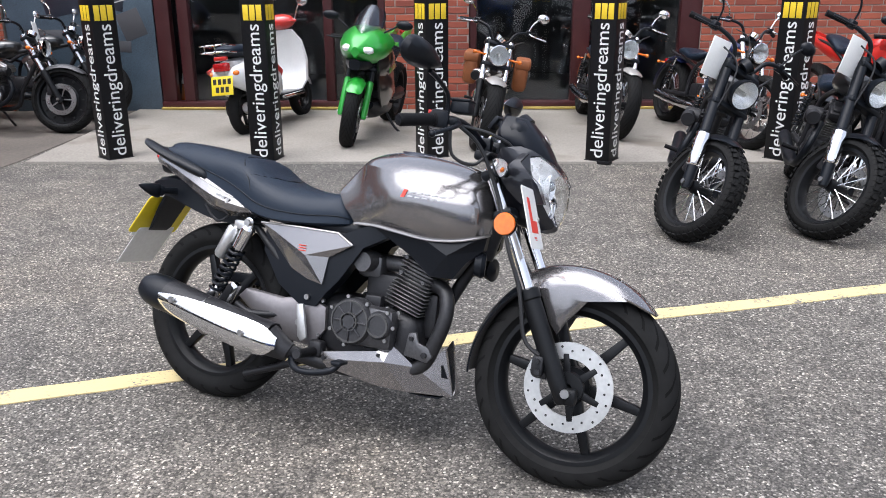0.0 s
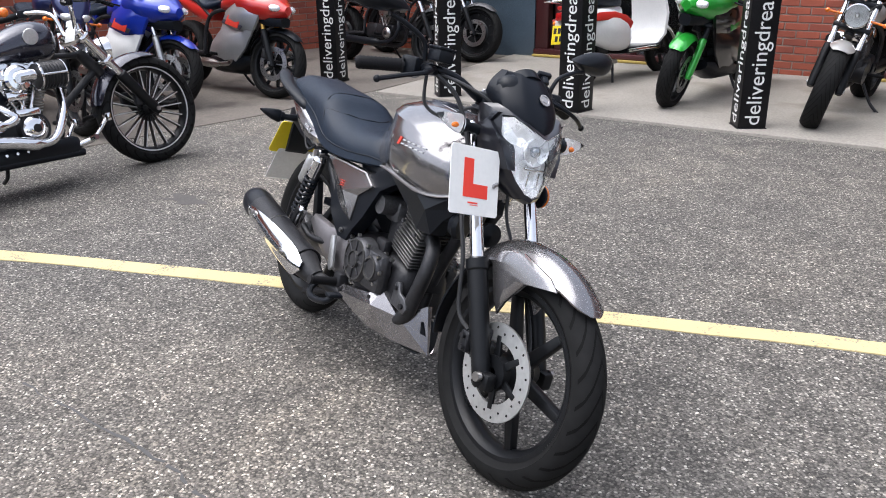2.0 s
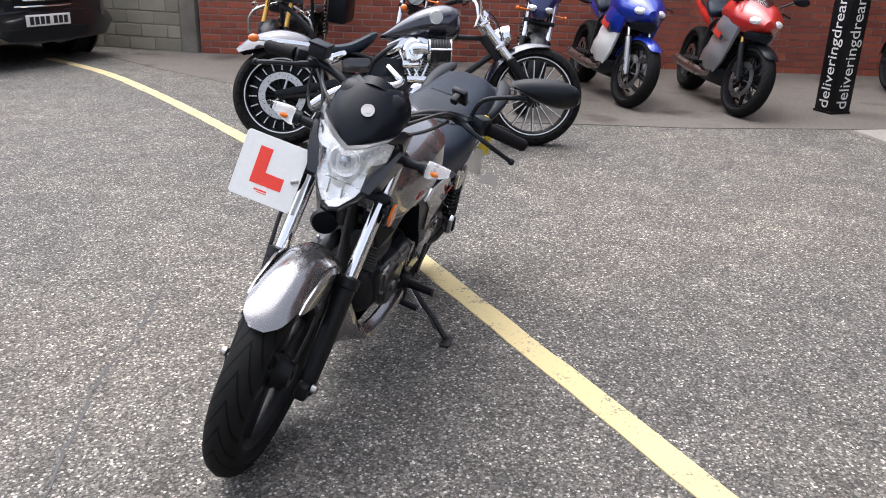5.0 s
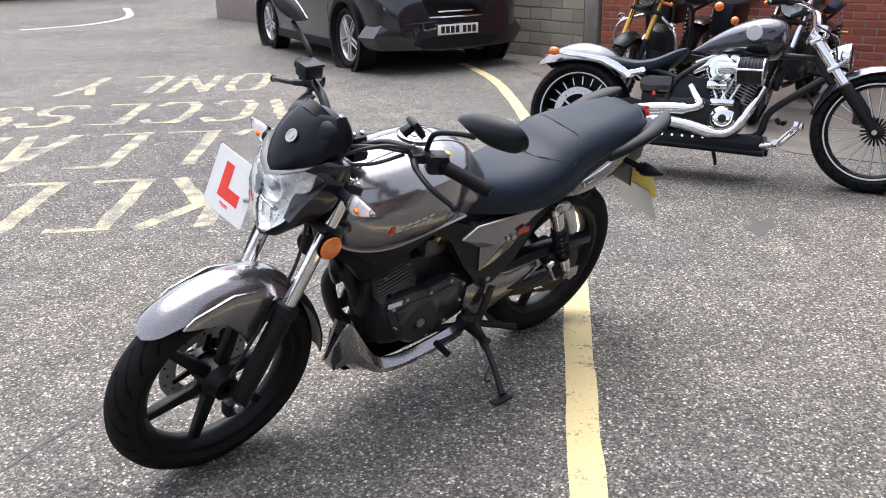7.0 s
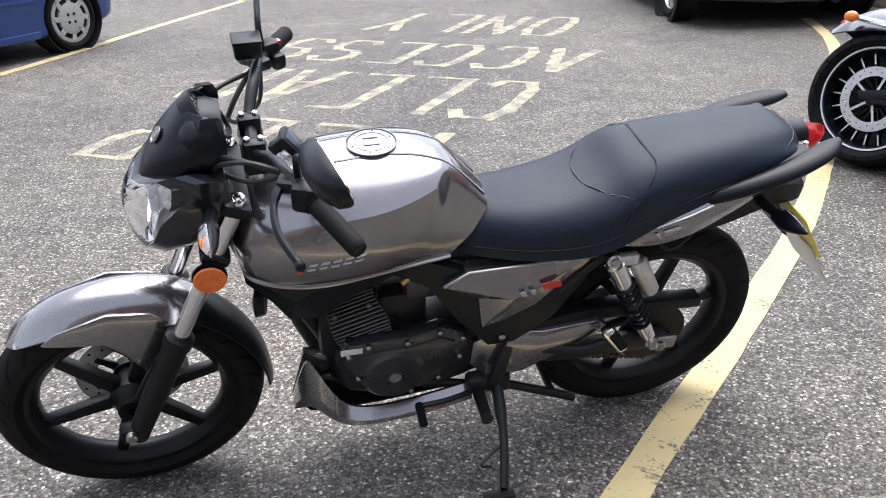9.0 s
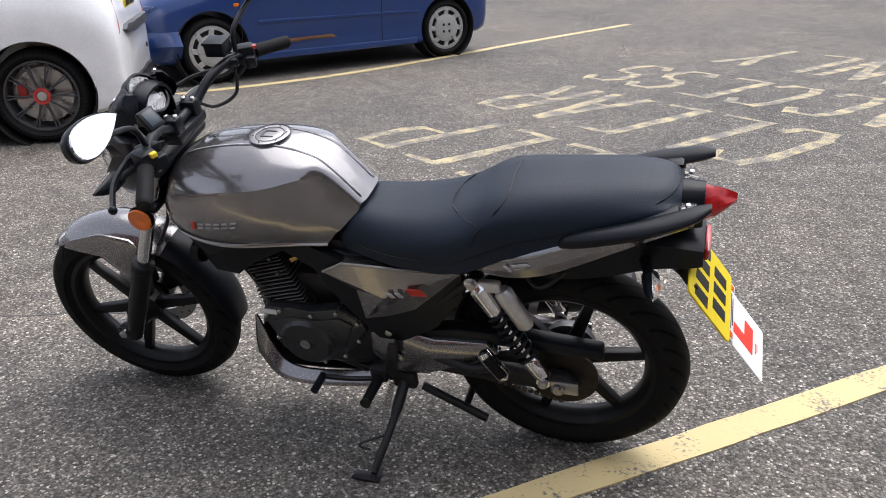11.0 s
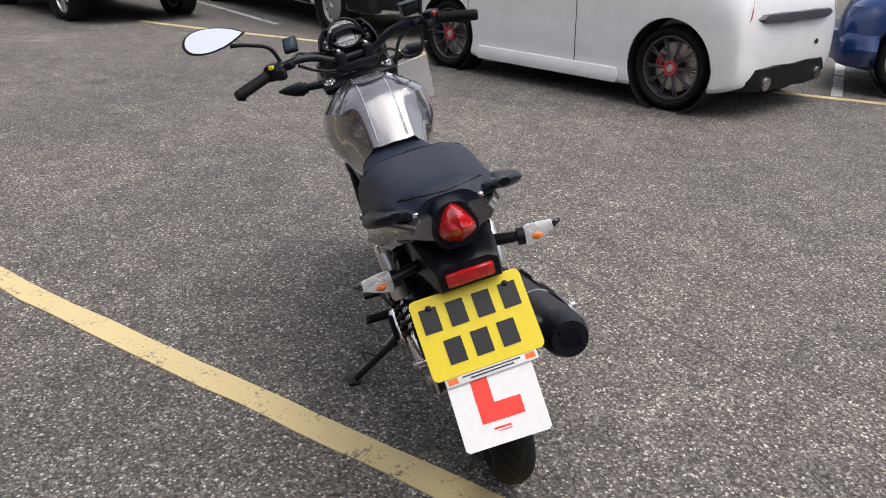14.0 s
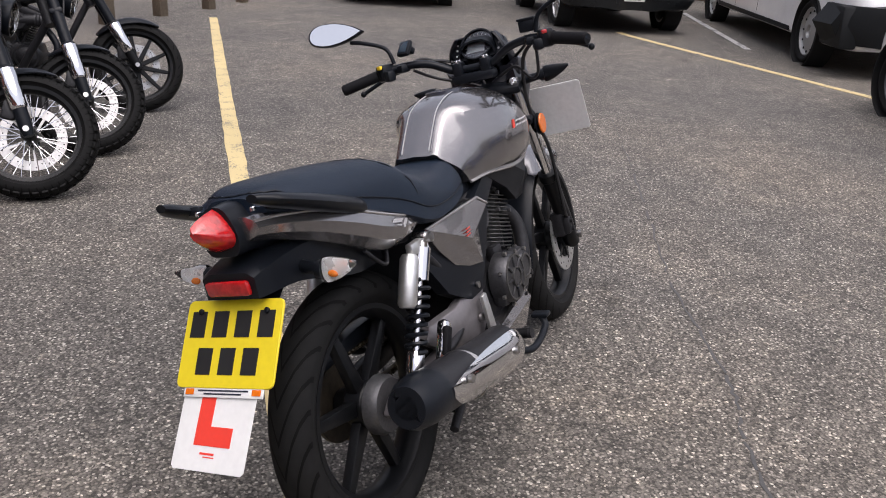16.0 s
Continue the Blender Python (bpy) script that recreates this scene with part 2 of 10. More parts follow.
SATIN = mat("black satin plastic", (0.006, 0.0075, 0.0105), 0.34, vary=0.2, bump=0.12, bscale=260, spec=0.22)
GRIP = mat("black rubber grip", (0.004, 0.004, 0.005), 0.7, bump=0.5, bscale=300, spec=0.2)
GUNMETAL = mat("gunmetal metallic paint", (0.25, 0.24, 0.242), 0.22, 0.85, vary=0.06, scale=9, coat=1.0, rvary=0.04)
PALE_PAINT = mat("silver metallic paint", (0.4, 0.38, 0.37), 0.3, 0.7, vary=0.08, coat=1.0, rvary=0.05)
STRIPE = mat("dark stripe decal", (0.045, 0.05, 0.07), 0.3, 0.4, coat=1.0)
LEATHER = mat("black seat vinyl", (0.007, 0.0135, 0.025), 0.46, vary=0.15, bump=0.35, bscale=420, spec=0.26)
CHROME = mat("chrome", (0.78, 0.78, 0.79), 0.08, 1.0, vary=0.04, rvary=0.05)
ALLOY = mat("cast alloy", (0.62, 0.62, 0.61), 0.4, 0.9, vary=0.15, bump=0.2)
STEEL = mat("brushed steel", (0.45, 0.44, 0.43), 0.3, 1.0, vary=0.15, scale=14, dirt=(0.22, 0.15, 0.1), dirt_at=0.72)
ENGINE = mat("black engine paint", (0.016, 0.016, 0.018), 0.42, 0.1, vary=0.35, scale=14, bump=0.35, bscale=160, dirt=(0.045, 0.042, 0.04), dirt_at=0.7, spec=0.3)
FIN = mat("dark cast fins", (0.1, 0.099, 0.097), 0.34, 0.6, vary=0.3, scale=14)
BRIGHT_FIN = mat("machined fin edges", (0.3, 0.3, 0.3), 0.3, 0.9, vary=0.2, scale=14)
COVER = mat("satin black cast cover", (0.03, 0.032, 0.035), 0.3, 0.35, vary=0.3, scale=16, bump=0.25, bscale=140, coat=0.3)
DARK_CAST = mat("dark cast cover", (0.06, 0.06, 0.064), 0.36, 0.6, vary=0.3, scale=16, bump=0.3, bscale=140)
GREY_CAST = mat("grey cast metal", (0.1, 0.1, 0.105), 0.45, 0.7, vary=0.3, scale=12, bump=0.3, bscale=140)
SWINGARM = mat("grey painted swingarm", (0.17, 0.16, 0.165), 0.42, 0.5, vary=0.15)
CHAIN = mat("oily chain steel", (0.09, 0.075, 0.055), 0.5, 0.9, vary=0.4, scale=40)
OILY = mat("oily sprocket steel", (0.028, 0.022, 0.015), 0.55, 0.4, vary=0.5, scale=30, bump=0.4)
RUST = mat("surface rust", (0.16, 0.075, 0.03), 0.85, vary=0.5, scale=30, bump=0.6)
AMBER = mat("amber reflector", (0.74, 0.16, 0.01), 0.2, vary=0.2, scale=60, coat=0.6)
RED_LENS = mat("red lamp lens", (0.42, 0.009, 0.01), 0.15, vary=0.4, scale=55, bump=0.5, bscale=120, coat=0.8)
RED_DECAL = mat("red decal", (0.62, 0.05, 0.03), 0.4)
CLEAR = glass_material("clear lens", (0.97, 0.98, 0.98))
LENS_ORANGE = mat("orange bulb glass", (0.8, 0.2, 0.02), 0.25, vary=0.1)
REFLECTOR = mat("lamp reflector", (0.9, 0.91, 0.92), 0.4, 0.9, vary=0.2, scale=30, bump=0.6, bscale=90)
LAMP_BOWL = mat("silvered lamp bowl", (0.88, 0.89, 0.91), 0.28, 0.5, vary=0.15, scale=22, bump=0.8, bscale=70, rvary=0.15)
MIRROR = mat("mirror glass", (0.93, 0.94, 0.95), 0.02, 1.0, vary=0.01, rvary=0.0)
CARD = mat("white plastic card", (0.76, 0.76, 0.74), 0.5, vary=0.05, dirt=(0.5, 0.48, 0.44), dirt_at=0.72)
CARD_BACK = mat("grey back of card", (0.68, 0.68, 0.67), 0.6, vary=0.1)
L_RED = mat("learner red", (0.78, 0.05, 0.03), 0.5, vary=0.05)
PLATE_YELLOW = mat("yellow number plate", (0.76, 0.6, 0.02), 0.35, vary=0.06)
PLATE_WHITE = mat("white number plate", (0.74, 0.72, 0.7), 0.35, vary=0.05)
PLATE_INK = mat("black plate ink", (0.012, 0.012, 0.012), 0.5)
DIAL = mat("instrument face", (0.09, 0.09, 0.105), 0.25, vary=0.2)
LCD = mat("liquid crystal panel", (0.5, 0.52, 0.54), 0.3, vary=0.1)
CABLE = mat("black cable sheath", (0.012, 0.012, 0.013), 0.5)
WHITE_BAR = mat("pale decal", (0.45, 0.45, 0.46), 0.4)
BLACK = mat("deep black", (0.006, 0.006, 0.006), 0.9, vary=0.1)


# ---- geometry helpers: a shape is (vertices, faces) ----
def V(*a):
    return Vector(a)


def join(*shapes):
    vs, fs = [], []
    for v, f in shapes:
        k = len(vs)
        vs += list(v)
        fs += [tuple(i + k for i in q) for q in f]
    return vs, fs


def apart(*shapes):
    """Shapes that become one mesh each."""
    return list(shapes)


def moved(shape, m):
    if isinstance(shape, list):
        return [moved(s, m) for s in shape]
    return [m @ Vector(v) for v in shape[0]], shape[1]


def at(x, y, z, rx=0, ry=0, rz=0, s=(1, 1, 1)):
    return pose(x, y, z, rx, ry, rz) @ Matrix.Diagonal((*s, 1))


def flipped(shape):
    """Mirror in y."""
    return [Vector((v[0], -v[1], v[2])) for v in shape[0]], [tuple(reversed(f)) for f in shape[1]]


def both(shape):
    return join(shape, flipped(shape))


def curve(points, k=6):
    """A smooth run of points through the given ones."""
    p = [Vector(q) for q in points]
    out = []
    for i in range(len(p) - 1):
        a, b, c, d = p[max(i - 1, 0)], p[i], p[i + 1], p[min(i + 2, len(p) - 1)]
        for j in range(k):
            t = j / k
            out.append(0.5 * (2 * b + (c - a) * t + (2 * a - 5 * b + 4 * c - d) * t * t + (3 * b - a - 3 * c + d) * t ** 3))
    return out + [p[-1]]


def loft(rings, caps=True, loop=False):
    """Skin rings of equal length. loop: the last ring joins the first."""
    n = len(rings[0])
    vs = [Vector(q) for r in rings for q in r]
    fs = []
    for i in range(len(rings) if loop else len(rings) - 1):
        a, b = i * n, ((i + 1) % len(rings)) * n
        fs += [(a + j, a + (j + 1) % n, b + (j + 1) % n, b + j) for j in range(n)]
    if caps and not loop:
        fs += [tuple(reversed(range(n))), tuple(range(len(vs) - n, len(vs)))]
    return vs, fs


def tube(path, r, n=10, caps=True):
    """A pipe along the path; r is one radius or one for each point."""
    p = [Vector(q) for q in path]
    rad = r if isinstance(r, (list, tuple)) else [r] * len(p)
    if len(rad) != len(p):
        rad = [rad[min(int(i * len(rad) / len(p)), len(rad) - 1)] for i in range(len(p))]
    rings, up = [], None
    for i, q in enumerate(p):
        d = (p[min(i + 1, len(p) - 1)] - p[max(i - 1, 0)]).normalized()
        if up is None:
            up = d.orthogonal().normalized()
        up = (up - d * up.dot(d)).normalized()
        side = d.cross(up)
        rings.append([q + (up * math.cos(a) + side * math.sin(a)) * rad[i] for a in [2 * math.pi * k / n for k in range(n)]])
    return loft(rings, caps)


def rod(a, b, r, n=10):
    return tube([a, b], r, n)


def lathe(profile, n=48, closed=True):
    """Turn (radius, y) pairs about the y axis."""
    rings = [[(r * math.cos(t), y, r * math.sin(t)) for r, y in profile] for t in [2 * math.pi * k / n for k in range(n)]]
    vs, fs = loft(rings, False, True)
    if not closed:
        m = len(profile)
        fs = [f for f in fs if not {f[0] % m, f[1] % m} == {0, m - 1}]
    return vs, fs




def block(cx, cy, cz, sx, sy, sz, b=0.004, seg=2):
    """A box with rounded edges."""
    bm = bmesh.new()
    bmesh.ops.create_cube(bm, size=1)
    bmesh.ops.scale(bm, vec=(sx, sy, sz), verts=bm.verts)
    if b:
        bmesh.ops.bevel(bm, geom=list(bm.edges), offset=min(b, 0.45 * min(sx, sy, sz)), segments=seg, affect="EDGES", profile=0.5)
    vs = [v.co + Vector((cx, cy, cz)) for v in bm.verts]
    fs = [tuple(v.index for v in f.verts) for f in bm.faces]
    bm.free()
    return vs, fs


def prism(poly, d0, d1, axis="y", b=0.003, seg=2):
    """A polygon of (x, z) pairs carried from d0 to d1 along an axis, with rounded edges. axis y: (x, z); x: (y, z); z: (x, y)."""
    bm = bmesh.new()
    put = {"y": lambda u, w, d: (u, d, w), "x": lambda u, w, d: (d, u, w), "z": lambda u, w, d: (u, w, d)}[axis]
    lo = [bm.verts.new(put(u, w, d0)) for u, w in poly]
    hi = [bm.verts.new(put(u, w, d1)) for u, w in poly]
    n = len(poly)
    bm.faces.new(lo)
    bm.faces.new(list(reversed(hi)))
    for i in range(n):
        bm.faces.new((lo[(i + 1) % n], lo[i], hi[i], hi[(i + 1) % n]))
    bmesh.ops.recalc_face_normals(bm, faces=bm.faces)
    if b:
        bmesh.ops.bevel(bm, geom=list(bm.edges), offset=b, segments=seg, affect="EDGES", profile=0.5, clamp_overlap=True)
    bm.verts.index_update()
    vs = [v.co.copy() for v in bm.verts]
    fs = [tuple(v.index for v in f.verts) for f in bm.faces]
    bm.free()
    return vs, fs


def ball(x, y, z, rx, ry, rz, n=16, m=10):
    rings = []
    for i in range(m + 1):
        t = math.pi * i / m
        r = max(math.sin(t), 1e-3)
        rings.append([(x + rx * r * math.cos(a), y + ry * r * math.sin(a), z - rz * math.cos(t)) for a in [2 * math.pi * k / n for k in range(n)]])
    return loft(rings)


def oval(x, cy, cz, w, h, n=20, e=2.0, flat=0.0):
    """A ring in the plane of x: half width w, half height h, squareness e."""
    ring = []
    for k in range(n):
        t = 2 * math.pi * k / n
        c, s = math.cos(t), math.sin(t)
        ring.append((x, cy + w * math.copysign(abs(c) ** (2 / e), c), cz + h * math.copysign(abs(s) ** (2 / e), s)))
    return ring


def stations(rows, k=4):
    """Rows of numbers run on smoothly between the given ones."""
    out = []
    n = len(rows)
    for i in range(n - 1):
        for j in range(k):
            t = j / k
            r = []
            for q in range(len(rows[0])):
                a, b, c, d = (rows[max(i - 1, 0)][q], rows[i][q], rows[i + 1][q], rows[min(i + 2, n - 1)][q])
                r.append(0.5 * (2 * b + (c - a) * t + (2 * a - 5 * b + 4 * c - d) * t * t + (3 * b - a - 3 * c + d) * t ** 3))
            out.append(r)
    return out + [list(rows[-1])]


def mesh_of(name, shape, material, sharp=38):
    me = bpy.data.meshes.new(name)
    me.from_pydata([tuple(v) for v in shape[0]], [], shape[1])
    me.update()
    bm = bmesh.new()
    bm.from_mesh(me)
    bmesh.ops.recalc_face_normals(bm, faces=bm.faces)
    bm.to_mesh(me)
    bm.free()
    me.materials.append(material)
    me.polygons.foreach_set("use_smooth", [True] * len(me.polygons))
    me.set_sharp_from_angle(angle=radians(sharp))
    return me


def part(name, shape, material, parent=None, label="", sharp=38, origin=None):
    """One mesh object, under its thing or part; of shapes kept apart, one mesh each."""
    if isinstance(shape, list):
        return [part(name, s, material, parent, label, sharp) for s in shape][0]
    if origin is not None:
        shape = moved(shape, Matrix.Translation(-Vector(origin)))
    ob = new(name, mesh_of(name, shape, material, sharp))
    if parent:
        ob.parent = parent
    if origin is not None:
        ob.location = origin
    if label:
        ob["label"] = label
    return ob


def thing(name, label, category, m=None, group="", kind=""):
    ob = new(name)
    if m is not None:
        ob.matrix_world = m
    return tagged(ob, label, category, group, kind)


def structure(name, shape, material, label, category, sharp=38):
    return tagged(part(name, shape, material, None, "", sharp), label, category, "", "structure")


def writing(text, size, material, parent, m, name="lettering", thick=0.0008, squeeze=1.0):
    """Words in the built-in font, in the local xy plane of m, as a mesh part."""
    cu = bpy.data.curves.new(name, "FONT")
    cu.body, cu.size, cu.extrude = text, size, thick
    tmp = bpy.data.objects.new(name, cu)
    scene.collection.objects.link(tmp)
    bpy.context.view_layer.update()
    me = bpy.data.meshes.new_from_object(tmp.evaluated_get(bpy.context.evaluated_depsgraph_get()))
    bpy.data.objects.remove(tmp)
    bpy.data.curves.remove(cu)
    me.name = name
    me.materials.clear()
    me.materials.append(material)
    me.transform(Matrix.Diagonal((squeeze, 1, 1, 1)))
    ob = new(name, me)
    ob.parent = parent
    ob.matrix_local = m
    return ob


# ---- the ground and its markings ----
structure("ground", block(0, 0, -0.5, 300, 300, 1.0, 0), ASPHALT, "worn grey tarmac yard with pale chippings and oil spots", "ground")


def strip(points, width, z0, z1, wobble=0.004):
    """A painted band along the points."""
    p = [Vector((x, y, 0)) for x, y in points]
    run = []
    for i in range(len(p) - 1):
        k = max(1, int((p[i + 1] - p[i]).length / 0.12))
        run += [p[i].lerp(p[i + 1], j / k) for j in range(k)]
    run.append(p[-1])
    rings = []
    for i, q in enumerate(run):
        d = (run[min(i + 1, len(run) - 1)] - run[max(i - 1, 0)]).normalized()
        n = Vector((-d.y, d.x, 0))
        a, b = width / 2 + random.uniform(-wobble, wobble), width / 2 + random.uniform(-wobble, wobble)
        rings.append([q + n * a + V(0, 0, z1), q - n * b + V(0, 0, z1), q - n * b + V(0, 0, z0), q + n * a + V(0, 0, z0)])
    return loft(rings)


def ground_curve(points, k=5):
    return [(v.x, v.y) for v in curve([(x, y, 0) for x, y in points], k)]


structure("bay_line", strip(ground_curve([(-5.25, -5.75), (-4.6, -4.45), (-3.35, -2.72), (-2.1, -1.2), (-1.34, -0.42), (-0.42, 0.45), (0.45, 1.27), (1.12, 1.86), (2.64, 3.23), (6.4, 6.6)]), 0.1, -0.01, 0.004), YELLOW, "yellow painted bay line, scuffed, across the tarmac", "road marking")
structure("far_line", strip(ground_curve([(0.36, -10.1), (0.43, -9.93), (1.35, -8.02), (2.45, -5.65), (3.6, -4.15), (6.35, -1.15), (8.85, 1.6), (9.4, 2.1)]), 0.1, -0.01, 0.004), YELLOW, "faded yellow edge line along the parked cars", "road marking")
for a, b in (((3.68, -4.2), (6.2, -6.1)), ((9.0, 0.35), (13.2, 1.95)), ((6.4, -1.25), (8.9, -3.2))):
    structure("bay_divider", strip([a, b], 0.09, -0.01, 0.0045), WHITE_LINE, "worn white line between two parking bays", "road marking")
structure("arrow_mark", strip(ground_curve([(-2.6, -15.4), (-3.9, -15.6), (-5.2, -17.0), (-6.2, -20.0)]), 0.16, -0.01, 0.004), WHITE_LINE, "worn white curved arrow painted on the tarmac", "road marking")
run = ground_curve([(-0.6, -1.05), (0.05, -0.77), (0.42, -0.66), (1.11, -0.34), (1.9, -0.06), (2.9, 0.3), (4.35, 0.84)], 14)
crack, k = [], 0
while k < len(run) - 2:
    n_k = random.randint(2, 7)
    piece = [(x + random.uniform(-0.008, 0.008), y + random.uniform(-0.008, 0.008)) for x, y in run[k:k + n_k + 1]]
    if len(piece) > 1:
        crack.append(strip(piece, random.uniform(0.004, 0.011), -0.01, 0.0015, 0.0035))
    k += n_k + random.randint(0, 2)
tagged(part("tar_crack", join(*crack), CRACK), "faint broken crack running through the tarmac", "crack", "", "structure")

# worn letters, each of straight strokes on a grid 0..1 wide and 0..1 high
STROKES = {
    "K": ["0,0 0,1", "1,1 0.05,0.45", "0.25,0.6 1,0"], "E": ["0.9,0 0,0 0,1 0.8,1"], "P": ["0,0 0,1 0.85,1 1,0.85 1,0.6 0.85,0.47 0,0.47"],
    "C": ["1,0.85 0.8,1 0.2,1 0,0.8 0,0.2 0.2,0 0.8,0 1,0.15"], "L": ["0,1 0,0 1,0"], "A": ["0,0 0.5,1 1,0", "0.22,0.38 0.78,0.38"],
    "R": ["0,0 0,1 0.85,1 1,0.85 1,0.6 0.85,0.5 0,0.5", "0.45,0.5 1,0"], "S": ["1,0.85 0.8,1 0.2,1 0,0.85 0,0.65 0.2,0.52 0.8,0.48 1,0.33 1,0.15 0.8,0 0.2,0 0,0.15"],
    "O": ["0.2,0 0,0.2 0,0.8 0.2,1 0.8,1 1,0.8 1,0.2 0.8,0 0.2,0"], "N": ["0,0 0,1 1,0 1,1"], "Y": ["0,1 0.5,0.5 1,1", "0.5,0.5 0.5,0"]}
TEXT_FRAME = pose(-1.74, -3.98, 0, 0, 0, -34.6)


def road_word(word, a0, step, b0, height):
    """A word of upright thick stems and thinner cross strokes."""
    w = 0.33
    root = thing("painted_word", "worn yellow word %s painted on the tarmac" % word, "road lettering", TEXT_FRAME, "words painted on the tarmac", "structure")
    for i, ch in enumerate(word):
        shapes = []
        for s in STROKES[ch]:
            pts = [tuple(map(float, q.split(","))) for q in s.split()]
            for (xa, ya), (xb, yb) in zip(pts, pts[1:]):
                a, b = Vector((a0 + i * step + xa * w, b0 + ya * height)), Vector((a0 + i * step + xb * w, b0 + yb * height))
                d = (b - a).normalized()
                shapes.append(strip([tuple(a - d * 0.025), tuple(b + d * 0.025)], 0.055 + 0.045 * abs(d.y), -0.01, 0.0015 + 0.0002 * len(shapes), 0.008))
        part("letter", join(*shapes), YELLOW_WORN, root)


road_word("KEEP", 0.1, 0.53, 1.5, 0.96)
road_word("CLEAR", -0.075, 0.535, 0.06, 1.05)
road_word("ACCESS", -0.2, 0.51, -1.3, 0.93)
road_word("ONLY", 0.37, 0.56, -3.1, 1.15)

# ---- the showroom front: u runs along it, w away from the yard ----
FRONT = pose(-4.73, 2.29, 0, 0, 0, 25.4)
WALL_W = 2.85


def front(shape):
    return moved(shape, FRONT)


structure("forecourt", front(prism([(0, 0), (9.5, 0), (9.5, WALL_W), (-0.15, WALL_W)], -0.2, 0.022, "z", 0.008)), CONCRETE, "pale stained concrete forecourt before the showroom", "forecourt")


def column(u, w, yaw):
    root = thing("column", "square black column wrapped with white lettering", "column", pose(u, w, 0, 0, 0, yaw), "columns along the forecourt")
    part("shaft", block(0, 0, 1.4, 0.2, 0.2, 2.8, 0.006), COLUMN, root)
    part("kerb_collar", block(0, 0, 0.012, 0.215, 0.215, 0.03, 0.004), COLUMN, root)
    for rz in (0, 90, 180, -90):
        turn = pose(0, 0, 0, 0, 0, rz)
        writing("deliveringdreams", 0.152, LETTER_WHITE, root, turn @ pose(0.046, -0.1012, 0.045, 90, -90, 0), "slogan", 0.0008)
        part("badge", moved(apart(block(-0.054, -0.1012, 1.167, 0.044, 0.002, 0.115, 0.0004), block(0.0, -0.1012, 1.167, 0.044, 0.002, 0.115, 0.0004), block(0.054, -0.1012, 1.167, 0.044, 0.002, 0.115, 0.0004)), turn), LETTER_YELLOW, root, "yellow badge bars")


for x, y, yaw in ((-5.57, 2.24, 35), (-4.2, 2.74, -17), (-3.03, 3.24, 15), (-1.86, 3.9, -33), (-0.57, 4.37, -7), (0.72, 5.03, -25), (2.05, 5.62, -20)):
    column(x, y, yaw)


# ---- the learner motorcycle in the middle: x ahead, y to its left, leaning on its side stand ----
HERO = pose(-0.057, -0.0404, 0, 0, 0, 0.9) @ pose(0, 0, 0, -15.9)
REAR_X, FRONT_X = -0.618, 0.656
RAKE = 25.6
STEER_AT = Vector((0.335, 0, 0.85))
STEER_UP = Vector((-math.sin(radians(RAKE)), 0, math.cos(radians(RAKE))))
STEER = Matrix.Translation(STEER_AT) @ Matrix.Rotation(radians(3.4), 4, STEER_UP) @ Matrix.Translation(-STEER_AT)


def tyre_shape(R, w, r_in, n=72):
    half = w / 2
    side = [(r_in, half * 0.62), (r_in + 0.018, half * 0.86), (R - 0.055, half), (R - 0.035, half * 0.97), (R - 0.02, half * 0.8), (R - 0.008, half * 0.52)]
    prof = [(r, -y) for r, y in side] + [(R, 0)] + list(reversed(side))
    return lathe(prof, n)


def drilled_disc(R, r_in, t, holes=18, n=72):
    """A brake disc with a wavy inner edge and through holes shown as short bores."""
    return lathe([(r_in, -t / 2), (R, -t / 2), (R, t / 2), (r_in, t / 2)], n)


def bolt(x, y, z, r=0.007, d=0.006, axis="y"):
    m = at(x, y, z) @ (Matrix.Identity(4) if axis == "y" else pose(0, 0, 0, 90) if axis == "z" else pose(0, 0, 0, 0, 0, 90))
    return moved(lathe([(0.0005, -d), (r, -d), (r, d * 0.6), (r * 0.7, d), (0.0005, d)], 10), m)


def coil(a, b, r, wire, turns, n=14):
    a, b = Vector(a), Vector(b)
    d = (b - a).normalized()
    u = d.orthogonal().normalized()
    w = d.cross(u)
    pts = []
    for k in range(turns * n + 1):
        t = 2 * math.pi * k / n
        pts.append(a.lerp(b, k / (turns * n)) + (u * math.cos(t) + w * math.sin(t)) * r)
    return tube(pts, wire, 6)


def half_ring(x, pts, k=3):
    """A ring in the plane of x from (y, z) pairs down its left side, mirrored to the right."""
    left = [(v.x, v.y) for v in curve([(y, z, 0) for y, z in pts], k)]
    right = [(-y, z) for y, z in reversed(left[1:-1])]
    return [(x, y, z) for y, z in left + right]


def panel(poly, y0, bulge, thick=0.012, side=1, b=0.004, tilt=0.0):
    """A side panel: a polygon of (x, z), bulging out from y0 at its middle, with thickness, on one side of the bike."""
    cx = sum(p[0] for p in poly) / len(poly)
    cz = sum(p[1] for p in poly) / len(poly)
    rings = []
    for s, off in ((1.0, -thick), (1.0, 0.0), (0.93, b), (0.6, b + bulge * 0.7), (0.25, b + bulge)):
        rings.append([(cx + (x - cx) * s, side * (y0 + off + tilt * (z - cz)), cz + (z - cz) * s) for x, z in poly])
    vs, fs = loft(rings, True)
    return vs, fs


